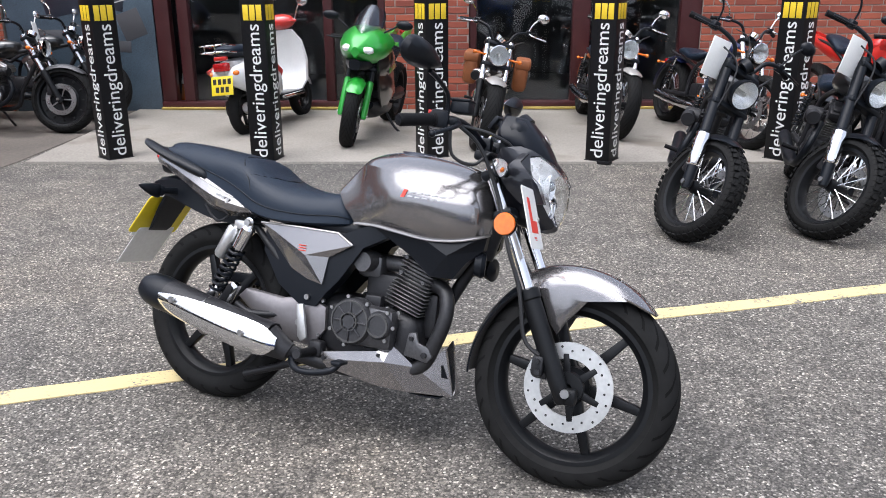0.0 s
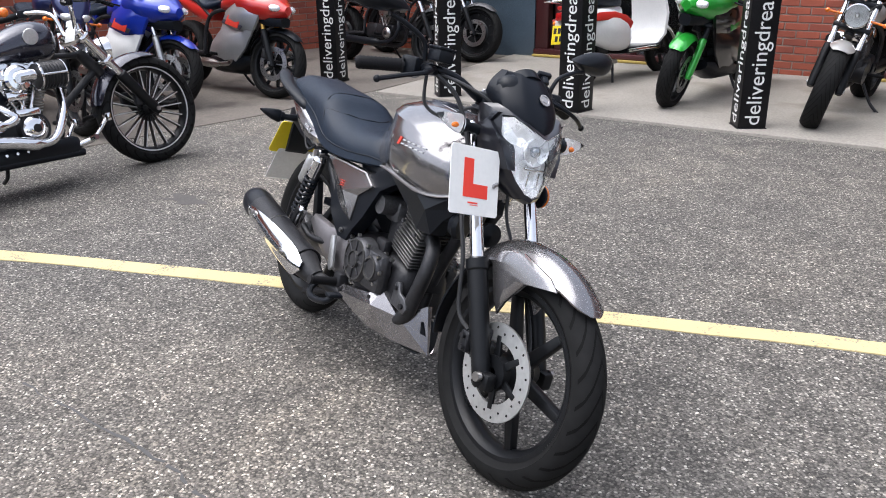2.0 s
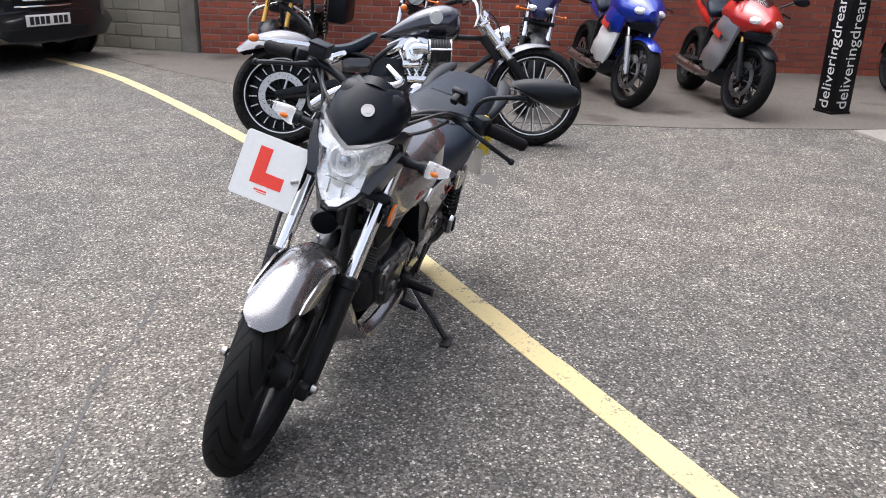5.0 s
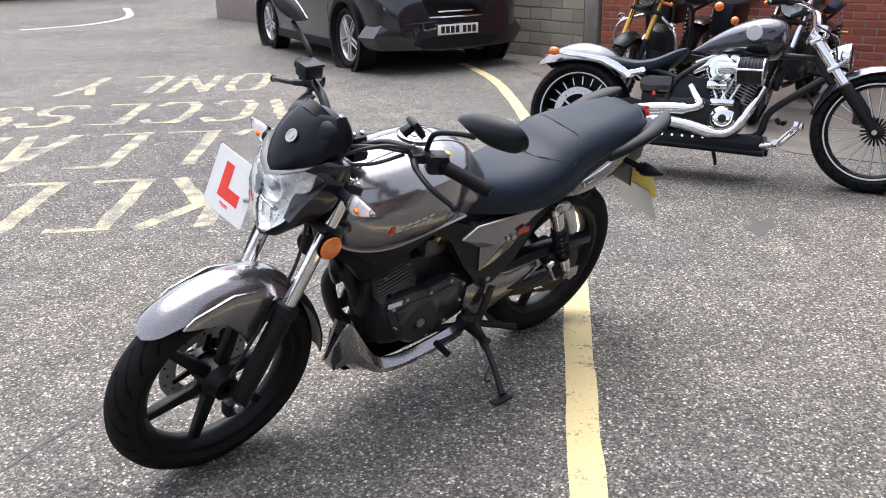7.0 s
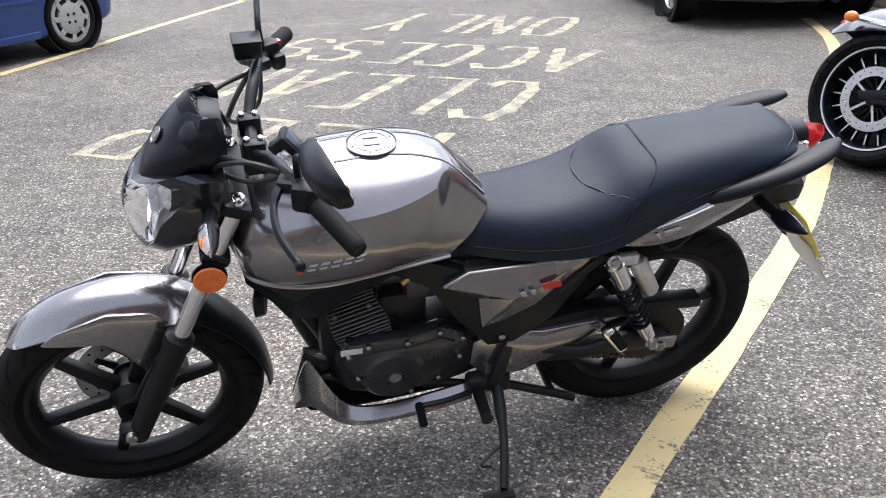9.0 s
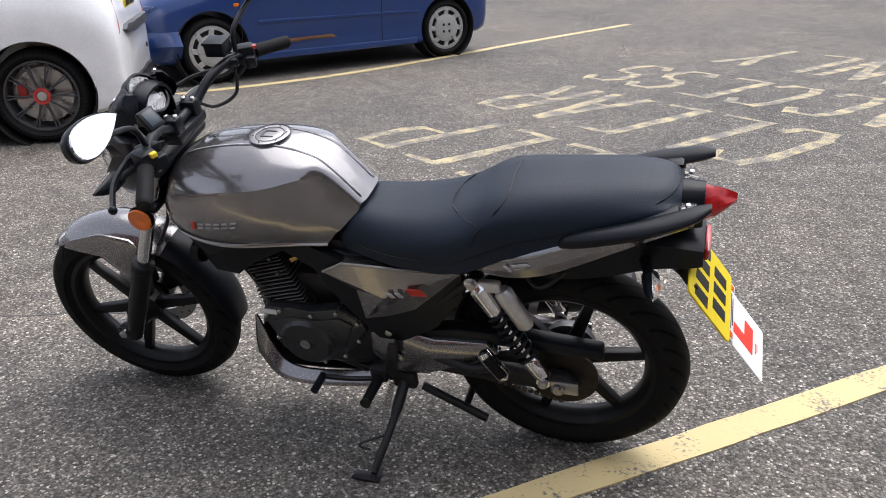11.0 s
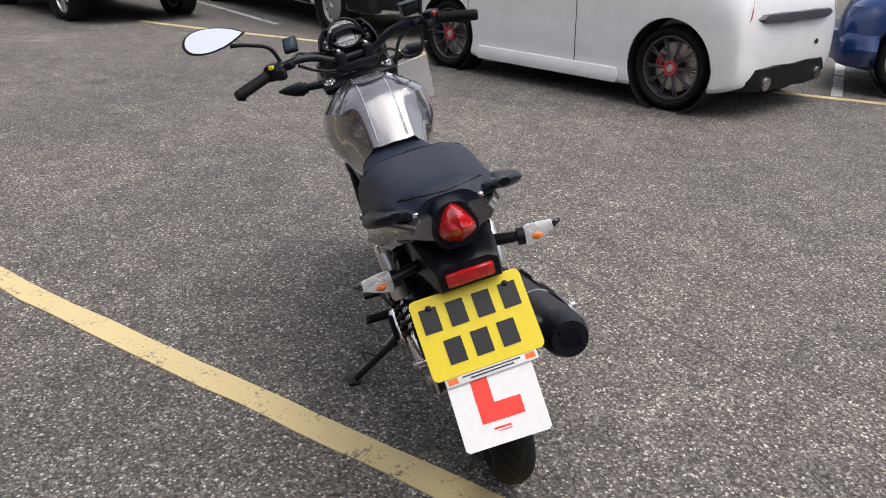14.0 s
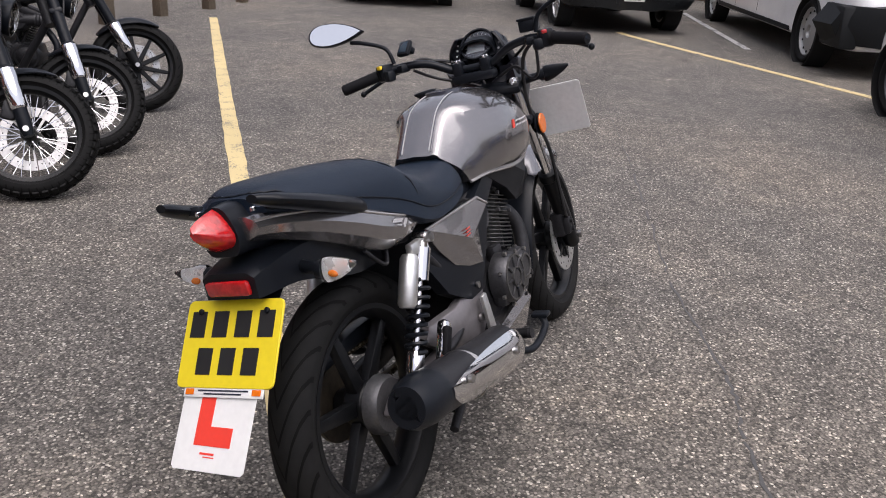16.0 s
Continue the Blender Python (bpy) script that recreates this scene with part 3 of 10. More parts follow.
def hero_wheel(name, parent, m, R, w, r_in, disc_side, disc_R, label):
    half = w / 2
    c = m.translation
    rim = join(lathe([(r_in + 0.004, -half * 0.62), (r_in + 0.006, -half * 0.72), (r_in - 0.006, -half * 0.72), (r_in - 0.022, -half * 0.42), (r_in - 0.026, 0), (r_in - 0.022, half * 0.42), (r_in - 0.006, half * 0.72), (r_in + 0.006, half * 0.72), (r_in + 0.004, half * 0.62), (r_in - 0.012, 0)], 64),
               lathe([(0.012, -0.06), (0.034, -0.06), (0.04, -0.035), (0.052, -0.02), (0.052, 0.02), (0.04, 0.035), (0.034, 0.06), (0.012, 0.06)], 32))
    wheel = part(name, rim, RIM_BLACK, parent, label)
    wheel.matrix_local = m
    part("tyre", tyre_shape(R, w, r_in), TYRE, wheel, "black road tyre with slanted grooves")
    for k in range(6):
        t = k * 60 + 12
        arm = prism([(0.04, -0.019), (r_in - 0.02, -0.012), (r_in - 0.02, 0.012), (0.04, 0.019)], -0.013, 0.013, "y", 0.004)
        part("spoke", moved(arm, pose(0, 0, 0, 0, t, 0)), RIM_BLACK, wheel)
    if disc_R:
        y = disc_side * 0.066
        disc = part("brake_disc", moved(drilled_disc(disc_R, disc_R - 0.046, 0.005), at(0, y, 0)), ALLOY, wheel, "drilled steel brake disc")
        holes = []
        for k in range(24):
            a = 2 * math.pi * k / 24
            r = disc_R - (0.012 if k % 2 else 0.024)
            holes.append(moved(lathe([(0.0005, -0.0032), (0.0035, -0.0032), (0.0035, 0.0032), (0.0005, 0.0032)], 8), at(r * math.cos(a), y, r * math.sin(a))))
        tagged(part("disc_holes", join(*holes), BLACK, wheel), "", "", "", "stuff")
        carrier = []
        for k in range(6):
            a = k * 60 + 20
            carrier.append(moved(prism([(0.03, -0.012), (disc_R - 0.032, -0.008), (disc_R - 0.032, 0.008), (0.03, 0.012)], y - 0.004, y + 0.004, "y", 0.002), pose(0, 0, 0, 0, a, 0)))
        part("disc_carrier", apart(*carrier, moved(lathe([(0.012, -0.012), (0.045, -0.012), (0.045, 0.012), (0.012, 0.012)], 28), at(0, y, 0))), RIM_BLACK, wheel)
    return wheel


def arc_sheet(R, w_rows, m, thick=0.005, n=9):
    """A mudguard: rows of (angle, half width, lift, droop) round the axle; angle from ahead upwards."""
    outer, inner = [], []
    for ang, hw, lift, droop in stations(w_rows, 4):
        a = radians(ang)
        o, i = [], []
        for k in range(n):
            s = -1 + 2 * k / (n - 1)
            r = R + lift - droop * abs(s) ** 2.6
            o.append((r * math.cos(a), hw * s, r * math.sin(a)))
            i.append(((r - thick) * math.cos(a), hw * s * 0.97, (r - thick) * math.sin(a)))
        outer.append(o + list(reversed(i)))
    return moved(loft(outer), m)


def leaf(rows, side):
    """Half of a pointed leaf along x, cut through its middle: rows of (x, z, half depth, half height)."""
    return loft([[(x, side * d * math.cos(a), z + h * math.sin(a)) for a in [radians(-90 + 18 * k) for k in range(11)]] for x, z, d, h in rows])


def indicator(parent, hub, s, ahead, place):
    """A leaf-shaped turn lamp: clear half towards the road it warns, black shell behind."""
    m = at(*hub, 0, 0, s * (90 if ahead else 97))
    face = -s if ahead else s
    rows = [(0.0, 0, 0.018, 0.024), (0.012, 0.001, 0.021, 0.0245), (0.035, 0.004, 0.018, 0.02), (0.06, 0.009, 0.011, 0.012), (0.08, 0.014, 0.003, 0.003)]
    lens = part("indicator_lens", place(moved(leaf(rows, face), m)), CLEAR, parent, "clear pointed indicator lens")
    lens.visible_shadow = False
    part("indicator_back", place(moved(leaf([(x, z, d * 0.8, h) for x, z, d, h in rows], -face), m @ at(0, -face * 0.0006, 0))), SATIN, parent)
    part("indicator_reflector", place(moved(leaf([(x + 0.002, z, d * 0.22, h * 0.93) for x, z, d, h in rows[:4]], face), m @ at(0, face * 0.0006, 0))), LAMP_BOWL, parent)
    part("indicator_bulb", place(moved(ball(0.026, face * 0.007, -0.003, 0.011, 0.004, 0.006, 10, 6), m)), LENS_ORANGE, parent)


def hero_bike():
    bike = thing("motorcycle", "gunmetal grey learner motorcycle leaning on its side stand", "motorcycle", HERO)
    rear_m, front_m = at(REAR_X, 0, 0.304), STEER @ at(FRONT_X, 0, 0.297)
    hero_wheel("rear_wheel", bike, rear_m, 0.306, 0.1, 0.222, 1, 0, "black six-spoke cast rear wheel")
    hero_wheel("front_wheel", bike, front_m, 0.299, 0.092, 0.222, -1, 0.127, "black six-spoke cast front wheel")
    bike_front(bike)
    bike_body(bike)
    bike_engine(bike)
    bike_rear(bike)
    return bike


def bike_front(bike):
    def st(shape):
        return moved(shape, STEER)

    up = STEER_UP
    foot = Vector((0.652, 0, 0.268))
    for s in (1, -1):
        y = Vector((0, s * 0.1, 0))
        a = foot + y
        leg = part("fork_leg", st(rod(a + up * 0.24, a + up * 0.68, 0.0185, 20)), CHROME, bike, "chrome fork tube")
        part("slider", st(join(tube([a + up * t for t in (-0.012, -0.004, 0.05, 0.12, 0.285, 0.29, 0.315, 0.32)], [0.018, 0.024, 0.025, 0.027, 0.027, 0.031, 0.031, 0.022], 20), block(a.x + 0.012, a.y, a.z + 0.01, 0.052, 0.036, 0.048, 0.01))), RIM_BLACK, leg, "matt black fork slider")
        part("axle_nut", st(bolt(0.663, s * 0.128, 0.29, 0.013, 0.008)), STEEL, leg)
        refl = part("side_reflector", st(moved(lathe([(0.0005, -0.004), (0.03, -0.004), (0.032, 0.0), (0.03, 0.003), (0.0005, 0.004)], 28), at(0.435, s * 0.142, 0.728, 0, 0, 0))), AMBER, bike, "round amber side reflector")
        part("reflector_bracket", st(join(moved(lathe([(0.0005, -s * 0.014), (0.034, -s * 0.014), (0.034, -s * 0.009), (0.0005, -s * 0.009)], 28), at(0.435, s * 0.142, 0.728)), rod((0.435, s * 0.13, 0.728), (0.43, s * 0.1, 0.74), 0.01))), SATIN, refl)
        ind = part("indicator", st(join(tube([(0.41, s * 0.09, 0.868), (0.418, s * 0.17, 0.876)], [0.015, 0.012], 12), tube([(0.418, s * 0.17, 0.876), (0.42, s * 0.185, 0.877)], 0.019, 12))), SATIN, bike, "front indicator on a black stalk")
        indicator(ind, (0.42, s * 0.184, 0.877), s, True, st)
    clamp = st(join(*[moved(block(0, 0, 0, 0.06, 0.25, 0.03, 0.012), at(foot.x + up.x * t, 0, foot.z + up.z * t, 0, -RAKE)) for t in (0.54, 0.66)]))
    part("fork_clamp", clamp, SATIN, bike)
    part("clamp_bolt", st(apart(*[bolt(foot.x + up.x * 0.68, s * 0.1, foot.z + up.z * 0.68, 0.012, 0.008, "z") for s in (1, -1)])), CHROME, bike)
    # mudguard
    fm = STEER @ at(FRONT_X, 0, 0.297)
    silver = arc_sheet(0.3, [(48, 0.018, 0.012, 0.0), (54, 0.05, 0.018, 0.012), (66, 0.064, 0.026, 0.03), (82, 0.07, 0.034, 0.05), (98, 0.074, 0.042, 0.062), (112, 0.074, 0.046, 0.06), (124, 0.066, 0.036, 0.03)], fm)
    guard = part("front_mudguard", silver, GUNMETAL, bike, "gunmetal painted front mudguard")
    for s in (1, -1):
        part("mudguard_skirt", moved(panel([(-0.005, 0.315), (-0.09, 0.30), (-0.12, 0.27), (-0.075, 0.17), (-0.05, 0.14), (-0.03, 0.18), (0.03, 0.25), (0.13, 0.262), (0.1, 0.285)], 0.069, 0.006, 0.005, s), fm), GUNMETAL, guard)
    part("mudguard_tail", arc_sheet(0.3, [(118, 0.066, 0.03, 0.028), (135, 0.064, 0.022, 0.02), (155, 0.06, 0.018, 0.016), (170, 0.056, 0.018, 0.012), (183, 0.046, 0.02, 0.01)], fm), SATIN, guard, "black rear flap of the mudguard")
    # brake caliper and hose on the right
    cal = part("brake_caliper", st(join(block(0.585, -0.085, 0.355, 0.06, 0.05, 0.085, 0.012), block(0.575, -0.115, 0.35, 0.035, 0.03, 0.06, 0.01), bolt(0.575, -0.132, 0.365, 0.008), bolt(0.58, -0.132, 0.335, 0.008))), ENGINE, bike, "black brake caliper")
    part("brake_hose", st(tube(curve([(0.575, -0.12, 0.38), (0.53, -0.13, 0.42), (0.5, -0.135, 0.55), (0.455, -0.14, 0.66), (0.4, -0.12, 0.8), (0.34, -0.15, 0.93), (0.29, -0.2, 0.98)], 6), 0.006, 8)), CABLE, cal)
    # lamp, cowl and screen: rings follow the shield shape of the lens
    shield_l = [(0, 0.887), (0.042, 0.905), (0.082, 0.926), (0.1, 0.92), (0.096, 0.885), (0.078, 0.822), (0.05, 0.772), (0.022, 0.742), (0, 0.735)]

    def shield(scale, dx, mid=0.826, depth=1.0, wide=1.0):
        left = []
        for y, z in shield_l:
            y2, z2 = y * scale * wide, mid + (z - mid) * scale
            left.append((0.542 - depth * 6.8 * y2 * y2 + 0.12 * max(0, 0.79 - z2) + dx, y2, z2))
        return left + [(x, -y, z) for x, y, z in reversed(left[1:-1])]

    cowl = loft([shield(1.02, -0.012), shield(1.04, 0.004), shield(1.15, -0.004), shield(1.24, -0.03), shield(1.2, -0.075, depth=0.8), shield(1.02, -0.135, depth=0.4), shield(0.7, -0.165, 0.85, 0.2), shield(0.05, -0.166, 0.85, 0.2)], False)
    head = part("headlight", st(cowl), COWL, bike, "shield-shaped headlight in a black cowl", 28)
    part("headlight_bowl", st(loft([shield(1.0, -0.004), shield(0.84, -0.012), shield(0.7, -0.02), shield(0.55, -0.026), shield(0.5, -0.03)], False)), LAMP_BOWL, head, "silver faceted bowl of the headlight", 14)
    part("headlight_back", st(loft([shield(0.54, -0.027), shield(0.3, -0.04, 0.83), shield(0.04, -0.044, 0.83)])), LAMP_BOWL, head)
    skin = [shield(1.0, 0.001), shield(0.985, 0.006), shield(0.72, 0.02), shield(0.4, 0.03), shield(0.02, 0.032)]
    inside = [[(x - 0.003, y, z) for x, y, z in ring] for ring in reversed(skin)]
    lens = part("headlight_lens", st(loft(skin + inside, False, True)), CLEAR, head, "clear headlight lens")
    lens.visible_shadow = False
    part("headlight_reflector", st(moved(lathe([(0.012, -0.024), (0.026, -0.016), (0.036, 0.0), (0.039, 0.004), (0.042, 0.002), (0.03, -0.02)], 28), at(0.518, 0, 0.852, 0, 0, -90))), LAMP_BOWL, head)
    part("headlight_bulb", st(ball(0.516, 0, 0.852, 0.014, 0.015, 0.015)), mat("bulb glass", (0.35, 0.37, 0.4), 0.1, 0.8), head)
    part("lamp_divider", st(join(block(0.528, 0, 0.806, 0.01, 0.07, 0.006, 0.002), block(0.53, 0.018, 0.782, 0.008, 0.005, 0.04, 0.002), block(0.53, -0.018, 0.782, 0.008, 0.005, 0.04, 0.002))), CHROME, head)
    for s in (1, -1):
        part("cowl_wing", st(facets([(0.47, 0.118, 0.93), (0.452, 0.122, 0.905), (0.505, 0.105, 0.845), (0.525, 0.085, 0.795), (0.46, 0.098, 0.79), (0.42, 0.112, 0.825), (0.372, 0.108, 0.885), (0.378, 0.1, 0.93), (0.44, 0.13, 0.87)],
                                    [(0, 1, 8, 7), (1, 2, 8), (2, 3, 8), (3, 4, 8), (4, 5, 8), (5, 6, 8), (6, 7, 8)], s, list(range(8)), 0.06)), COWL, head, "", 44)
    faces = []
    for z, x, w, back in stations([(0.893, 0.532, 0.024, 0.02), (0.912, 0.527, 0.064, 0.05), (0.945, 0.509, 0.094, 0.1), (0.98, 0.485, 0.097, 0.11), (1.012, 0.458, 0.084, 0.085), (1.032, 0.438, 0.07, 0.06), (1.037, 0.43, 0.066, 0.052)], 2):
        o = [(x - back, w), (x - 0.55 * back, w * 0.985), (x - 0.02 - 0.2 * w, w * 0.88), (x - 0.006 - 0.08 * w, w * 0.6), (x - 0.003, 0.4 * w), (x, 0)]
        o = [(px, -py) for px, py in o] + o[-2::-1]
        faces.append([(px, py, z) for px, py in o] + [(px - 0.008, py * 0.95, z - 0.004) for px, py in reversed(o)])
    screen = part("flyscreen", st(loft(faces)), GLOSS_SCREEN, bike, "small black flyscreen with a silver badge", 30)
    hood = []
    for x, zt, zb, w in ((0.432, 1.028, 0.93, 0.06), (0.415, 1.032, 0.93, 0.064), (0.39, 1.032, 0.93, 0.066), (0.366, 1.024, 0.94, 0.062)):
        arch = [(w, zb), (w, zb + 0.55 * (zt - zb)), (w * 0.8, zt - 0.016), (w * 0.45, zt - 0.003), (0, zt), (-w * 0.45, zt - 0.003), (-w * 0.8, zt - 0.016), (-w, zb + 0.55 * (zt - zb)), (-w, zb)]
        hood.append([(x, y, z) for y, z in arch] + [(x, y * 0.93, z - 0.006) for y, z in reversed(arch)])
    part("screen_hood", st(loft(hood)), SATIN, screen)
    part("badge", st(moved(lathe([(0.0005, 0), (0.017, 0), (0.017, 0.003), (0.013, 0.003), (0.013, 0.0015), (0.008, 0.0015), (0.008, 0.003), (0.0005, 0.003)], 24), at(0.4855, 0.012, 0.984, 0, 0, 0) @ pose(0, 0, 0, 0, -38, 0) @ pose(0, 0, 0, 0, 0, -90))), PALE_PAINT, screen, "round silver badge")
    # instruments
    dash = part("instrument_pod", st(moved(join(loft([oval(-0.012, 0, 0, 0.088, 0.042, 24, 3), oval(0.0, 0, 0, 0.092, 0.046, 24, 3), oval(0.02, 0, 0, 0.09, 0.044, 24, 3), oval(0.045, 0, 0, 0.065, 0.034, 24, 3)]), moved(lathe([(0.05, -0.018), (0.055, -0.018), (0.056, 0.01), (0.05, 0.01)], 32), at(-0.008, 0, 0.004, 0, 0, -90))), at(0.402, 0, 0.992, 0, 38))), SATIN, bike, "round instrument in a black pod")
    dm = at(0.402, 0, 0.992, 0, 38)
    part("dial", st(moved(lathe([(0.0005, 0.0), (0.05, 0.0), (0.05, -0.002), (0.0005, -0.002)], 32), dm @ at(-0.014, 0, 0.004, 0, 0, -90))), DIAL, dash)
    part("digital_panel", st(moved(block(-0.0178, 0.004, -0.004, 0.002, 0.058, 0.036, 0.0008), dm)), LCD, dash)
    part("dial_tick", st(apart(*[moved(block(-0.0175, 0, 0.043, 0.001, 0.0022, 0.008, 0), dm @ at(0, 0, 0.004, a, 0, 0) @ at(0, 0, -0.004)) for a in range(-120, 121, 20)])), WHITE_BAR, dash)
    part("dial_glass", st(moved(lathe([(0.0005, 0.0), (0.05, 0.0), (0.05, -0.002), (0.0005, -0.004)], 32), dm @ at(-0.02, 0, 0.004, 0, 0, -90))), CLEAR, dash)
    part("warning_lamp", st(apart(*[moved(ball(-0.013, s * 0.07, z, 0.003, 0.004, 0.004, 8, 5), dm) for s in (1, -1) for z in (-0.02, 0.0, 0.02)])), WHITE_BAR, dash)
    # handlebar and controls
    bar_pts = [(0.315, s * y, z) if 0 else (x, s * y, z) for s, x, y, z in ((1, 0.19, 0.39, 0.962), (1, 0.262, 0.235, 0.992), (1, 0.292, 0.14, 0.985), (1, 0.312, 0.07, 0.95), (1, 0.315, 0.03, 0.945))]
    bar_pts = bar_pts + [(x, -y, z) for x, y, z in reversed(bar_pts)]
    bar = part("handlebar", st(tube(curve(bar_pts, 5), 0.012, 14)), SATIN, bike, "black tubular handlebar")
    part("bar_clamp", st(apart(block(0.315, 0.045, 0.945, 0.045, 0.035, 0.05, 0.01), block(0.315, -0.045, 0.945, 0.045, 0.035, 0.05, 0.01), block(0.315, 0, 0.918, 0.05, 0.14, 0.03, 0.01))), SATIN, bar)
    part("clamp_cap_bolt", st(apart(*[bolt(0.315 + dx, s * 0.045, 0.972, 0.006, 0.004, "z") for dx in (-0.013, 0.013) for s in (1, -1)])), CHROME, bar)
    for s in (1, -1):
        a, b = Vector((0.19, s * 0.39, 0.962)), Vector((0.262, s * 0.235, 0.992))
        d = (b - a).normalized()
        grip_pts, grip_r = [], []
        for k in range(25):
            grip_pts.append(a + d * (0.122 * k / 24))
            grip_r.append(0.0165 if k % 2 else 0.0178)
        grip_r[0], grip_r[-1] = 0.014, 0.022
        part("grip", st(tube(grip_pts, grip_r, 16)), GRIP, bar, "ribbed black rubber grip")
        c = a + d * 0.145
        part("switchgear", st(join(moved(block(0, 0, 0, 0.05, 0.042, 0.052, 0.01), at(c.x, c.y, c.z, 0, 0, -s * 25)), moved(block(0, 0, 0, 0.03, 0.03, 0.034, 0.008), at(c.x - 0.02, c.y - s * 0.02, c.z - 0.012, 0, 0, -s * 25)))), SATIN, bar)
        part("switch_button", st(moved(block(0, 0, 0, 0.013, 0.016, 0.012, 0.003), at(c.x - 0.026, c.y + s * 0.004, c.z + 0.018, 0, 0, -s * 25))), LETTER_YELLOW if s > 0 else RED_LENS, bar, "yellow thumb switch" if s > 0 else "red stop switch")
        lever = curve([(c.x + 0.034, c.y - s * 0.045, c.z + 0.002), (c.x + 0.056, c.y - s * 0.005, c.z - 0.01), (c.x + 0.058, c.y + s * 0.055, c.z - 0.028), (c.x + 0.034, c.y + s * 0.114, c.z - 0.052)], 6)
        part("lever", st(join(moved(block(0, 0, 0, 0.04, 0.05, 0.026, 0.009), at(c.x + 0.022, c.y - s * 0.045, c.z + 0.001, 0, 0, -s * 25)), tube(lever, [0.009] * 6 + [0.0065] * 12 + [0.0085], 8), ball(*lever[-1], 0.01, 0.01, 0.01, 10, 6))), SATIN, bar, "black control lever")
        # mirror on its stalk
        stalk = curve([(c.x + 0.01, c.y - s * 0.03, c.z + 0.02), (c.x + 0.012, c.y - s * 0.012, c.z + 0.07), (c.x + 0.004, c.y + s * 0.05, c.z + 0.1), (c.x - 0.002, c.y + s * 0.095, c.z + 0.112)], 6)
        mir = part("mirror", st(tube(stalk, 0.0065, 10)), SATIN, bike, "black mirror on a curved stalk")
        mm = at(0.235, s * 0.4, 1.136, 0, 0, s * 9) @ pose(0, 0, 0, 0, 19, 0)
        outline = [(-0.108, -0.014), (-0.07, 0.012), (-0.015, 0.034), (0.04, 0.041), (0.076, 0.03), (0.09, 0.002), (0.076, -0.026), (0.03, -0.042), (-0.03, -0.04), (-0.08, -0.026)]
        ol = [(v.x, v.y) for v in curve([(u * s, w, 0) for u, w in [(p * 0.95, q * 0.9) for p, q in outline + outline[:1]]], 3)][:-1]
        part("mirror_shell", st(moved(loft([[(-0.006, u * 0.97, w * 0.97) for u, w in ol], [(0.0, u, w) for u, w in ol], [(0.016, u * 0.92, w * 0.9) for u, w in ol], [(0.03, u * 0.6, w * 0.6) for u, w in ol], [(0.036, u * 0.2, w * 0.2) for u, w in ol]]), mm)), SATIN, mir)
        part("mirror_glass", st(moved(loft([[(-0.0085, u * 0.9, w * 0.9) for u, w in ol], [(-0.006, u * 0.92, w * 0.92) for u, w in ol]]), mm)), MIRROR, mir, "silvered mirror glass")
    part("brake_reservoir", st(join(block(0.292, -0.205, 1.03, 0.056, 0.05, 0.034, 0.006), block(0.292, -0.205, 1.049, 0.06, 0.054, 0.008, 0.003))), SATIN, bar, "square black brake fluid reservoir")
    part("clock", st(moved(join(block(0, 0, 0, 0.05, 0.044, 0.016, 0.005), block(0.01, 0, -0.02, 0.02, 0.02, 0.03, 0.004)), at(0.262, 0.185, 1.045, 0, -50, -15))), SATIN, bar, "small black clock on the handlebar")
    part("clock_face", st(moved(block(0, 0, 0.0088, 0.036, 0.03, 0.002, 0.0006), at(0.262, 0.185, 1.045, 0, -50, -15))), mat("dim clock face", (0.02, 0.035, 0.05), 0.25), bar)
    runs = [[(0.27, 0.2, 0.99), (0.34, 0.16, 1.0), (0.4, 0.07, 0.93), (0.36, 0.03, 0.84), (0.25, 0.05, 0.7)], [(0.27, 0.2, 0.985), (0.36, 0.12, 0.985), (0.4, 0.02, 0.92), (0.34, -0.03, 0.8)],
            [(0.28, -0.19, 0.985), (0.37, -0.15, 0.97), (0.42, -0.09, 0.93), (0.36, -0.05, 0.82), (0.24, -0.06, 0.68)], [(0.27, -0.22, 0.975), (0.28, -0.21, 0.9), (0.33, -0.17, 0.88), (0.36, -0.12, 0.92), (0.37, -0.06, 0.9)],
            [(0.28, 0.18, 0.975), (0.33, 0.13, 0.935), (0.37, 0.05, 0.9), (0.38, -0.03, 0.86)], [(0.42, 0.02, 0.8), (0.44, 0.03, 0.66), (0.5, 0.05, 0.56), (0.6, 0.06, 0.42), (0.655, 0.05, 0.31)]]
    for r in runs:
        part("cable", st(tube(curve(r, 6), 0.0048, 7)), CABLE, bike)
    # learner plate fixed to the right fork
    o = Vector((0.533, -0.172, 0.757))
    ux, uz = Vector((-0.128, 0.985, -0.045)).normalized(), Vector((-0.3, 0.01, 0.95)).normalized()
    nx = ux.cross(uz).normalized()
    uz = nx.cross(ux).normalized()
    pm = Matrix(((ux.x, uz.x, nx.x, o.x), (ux.y, uz.y, nx.y, o.y), (ux.z, uz.z, nx.z, o.z), (0, 0, 0, 1)))
    learner_plate(bike, pm, 0.168, 0.17, True)


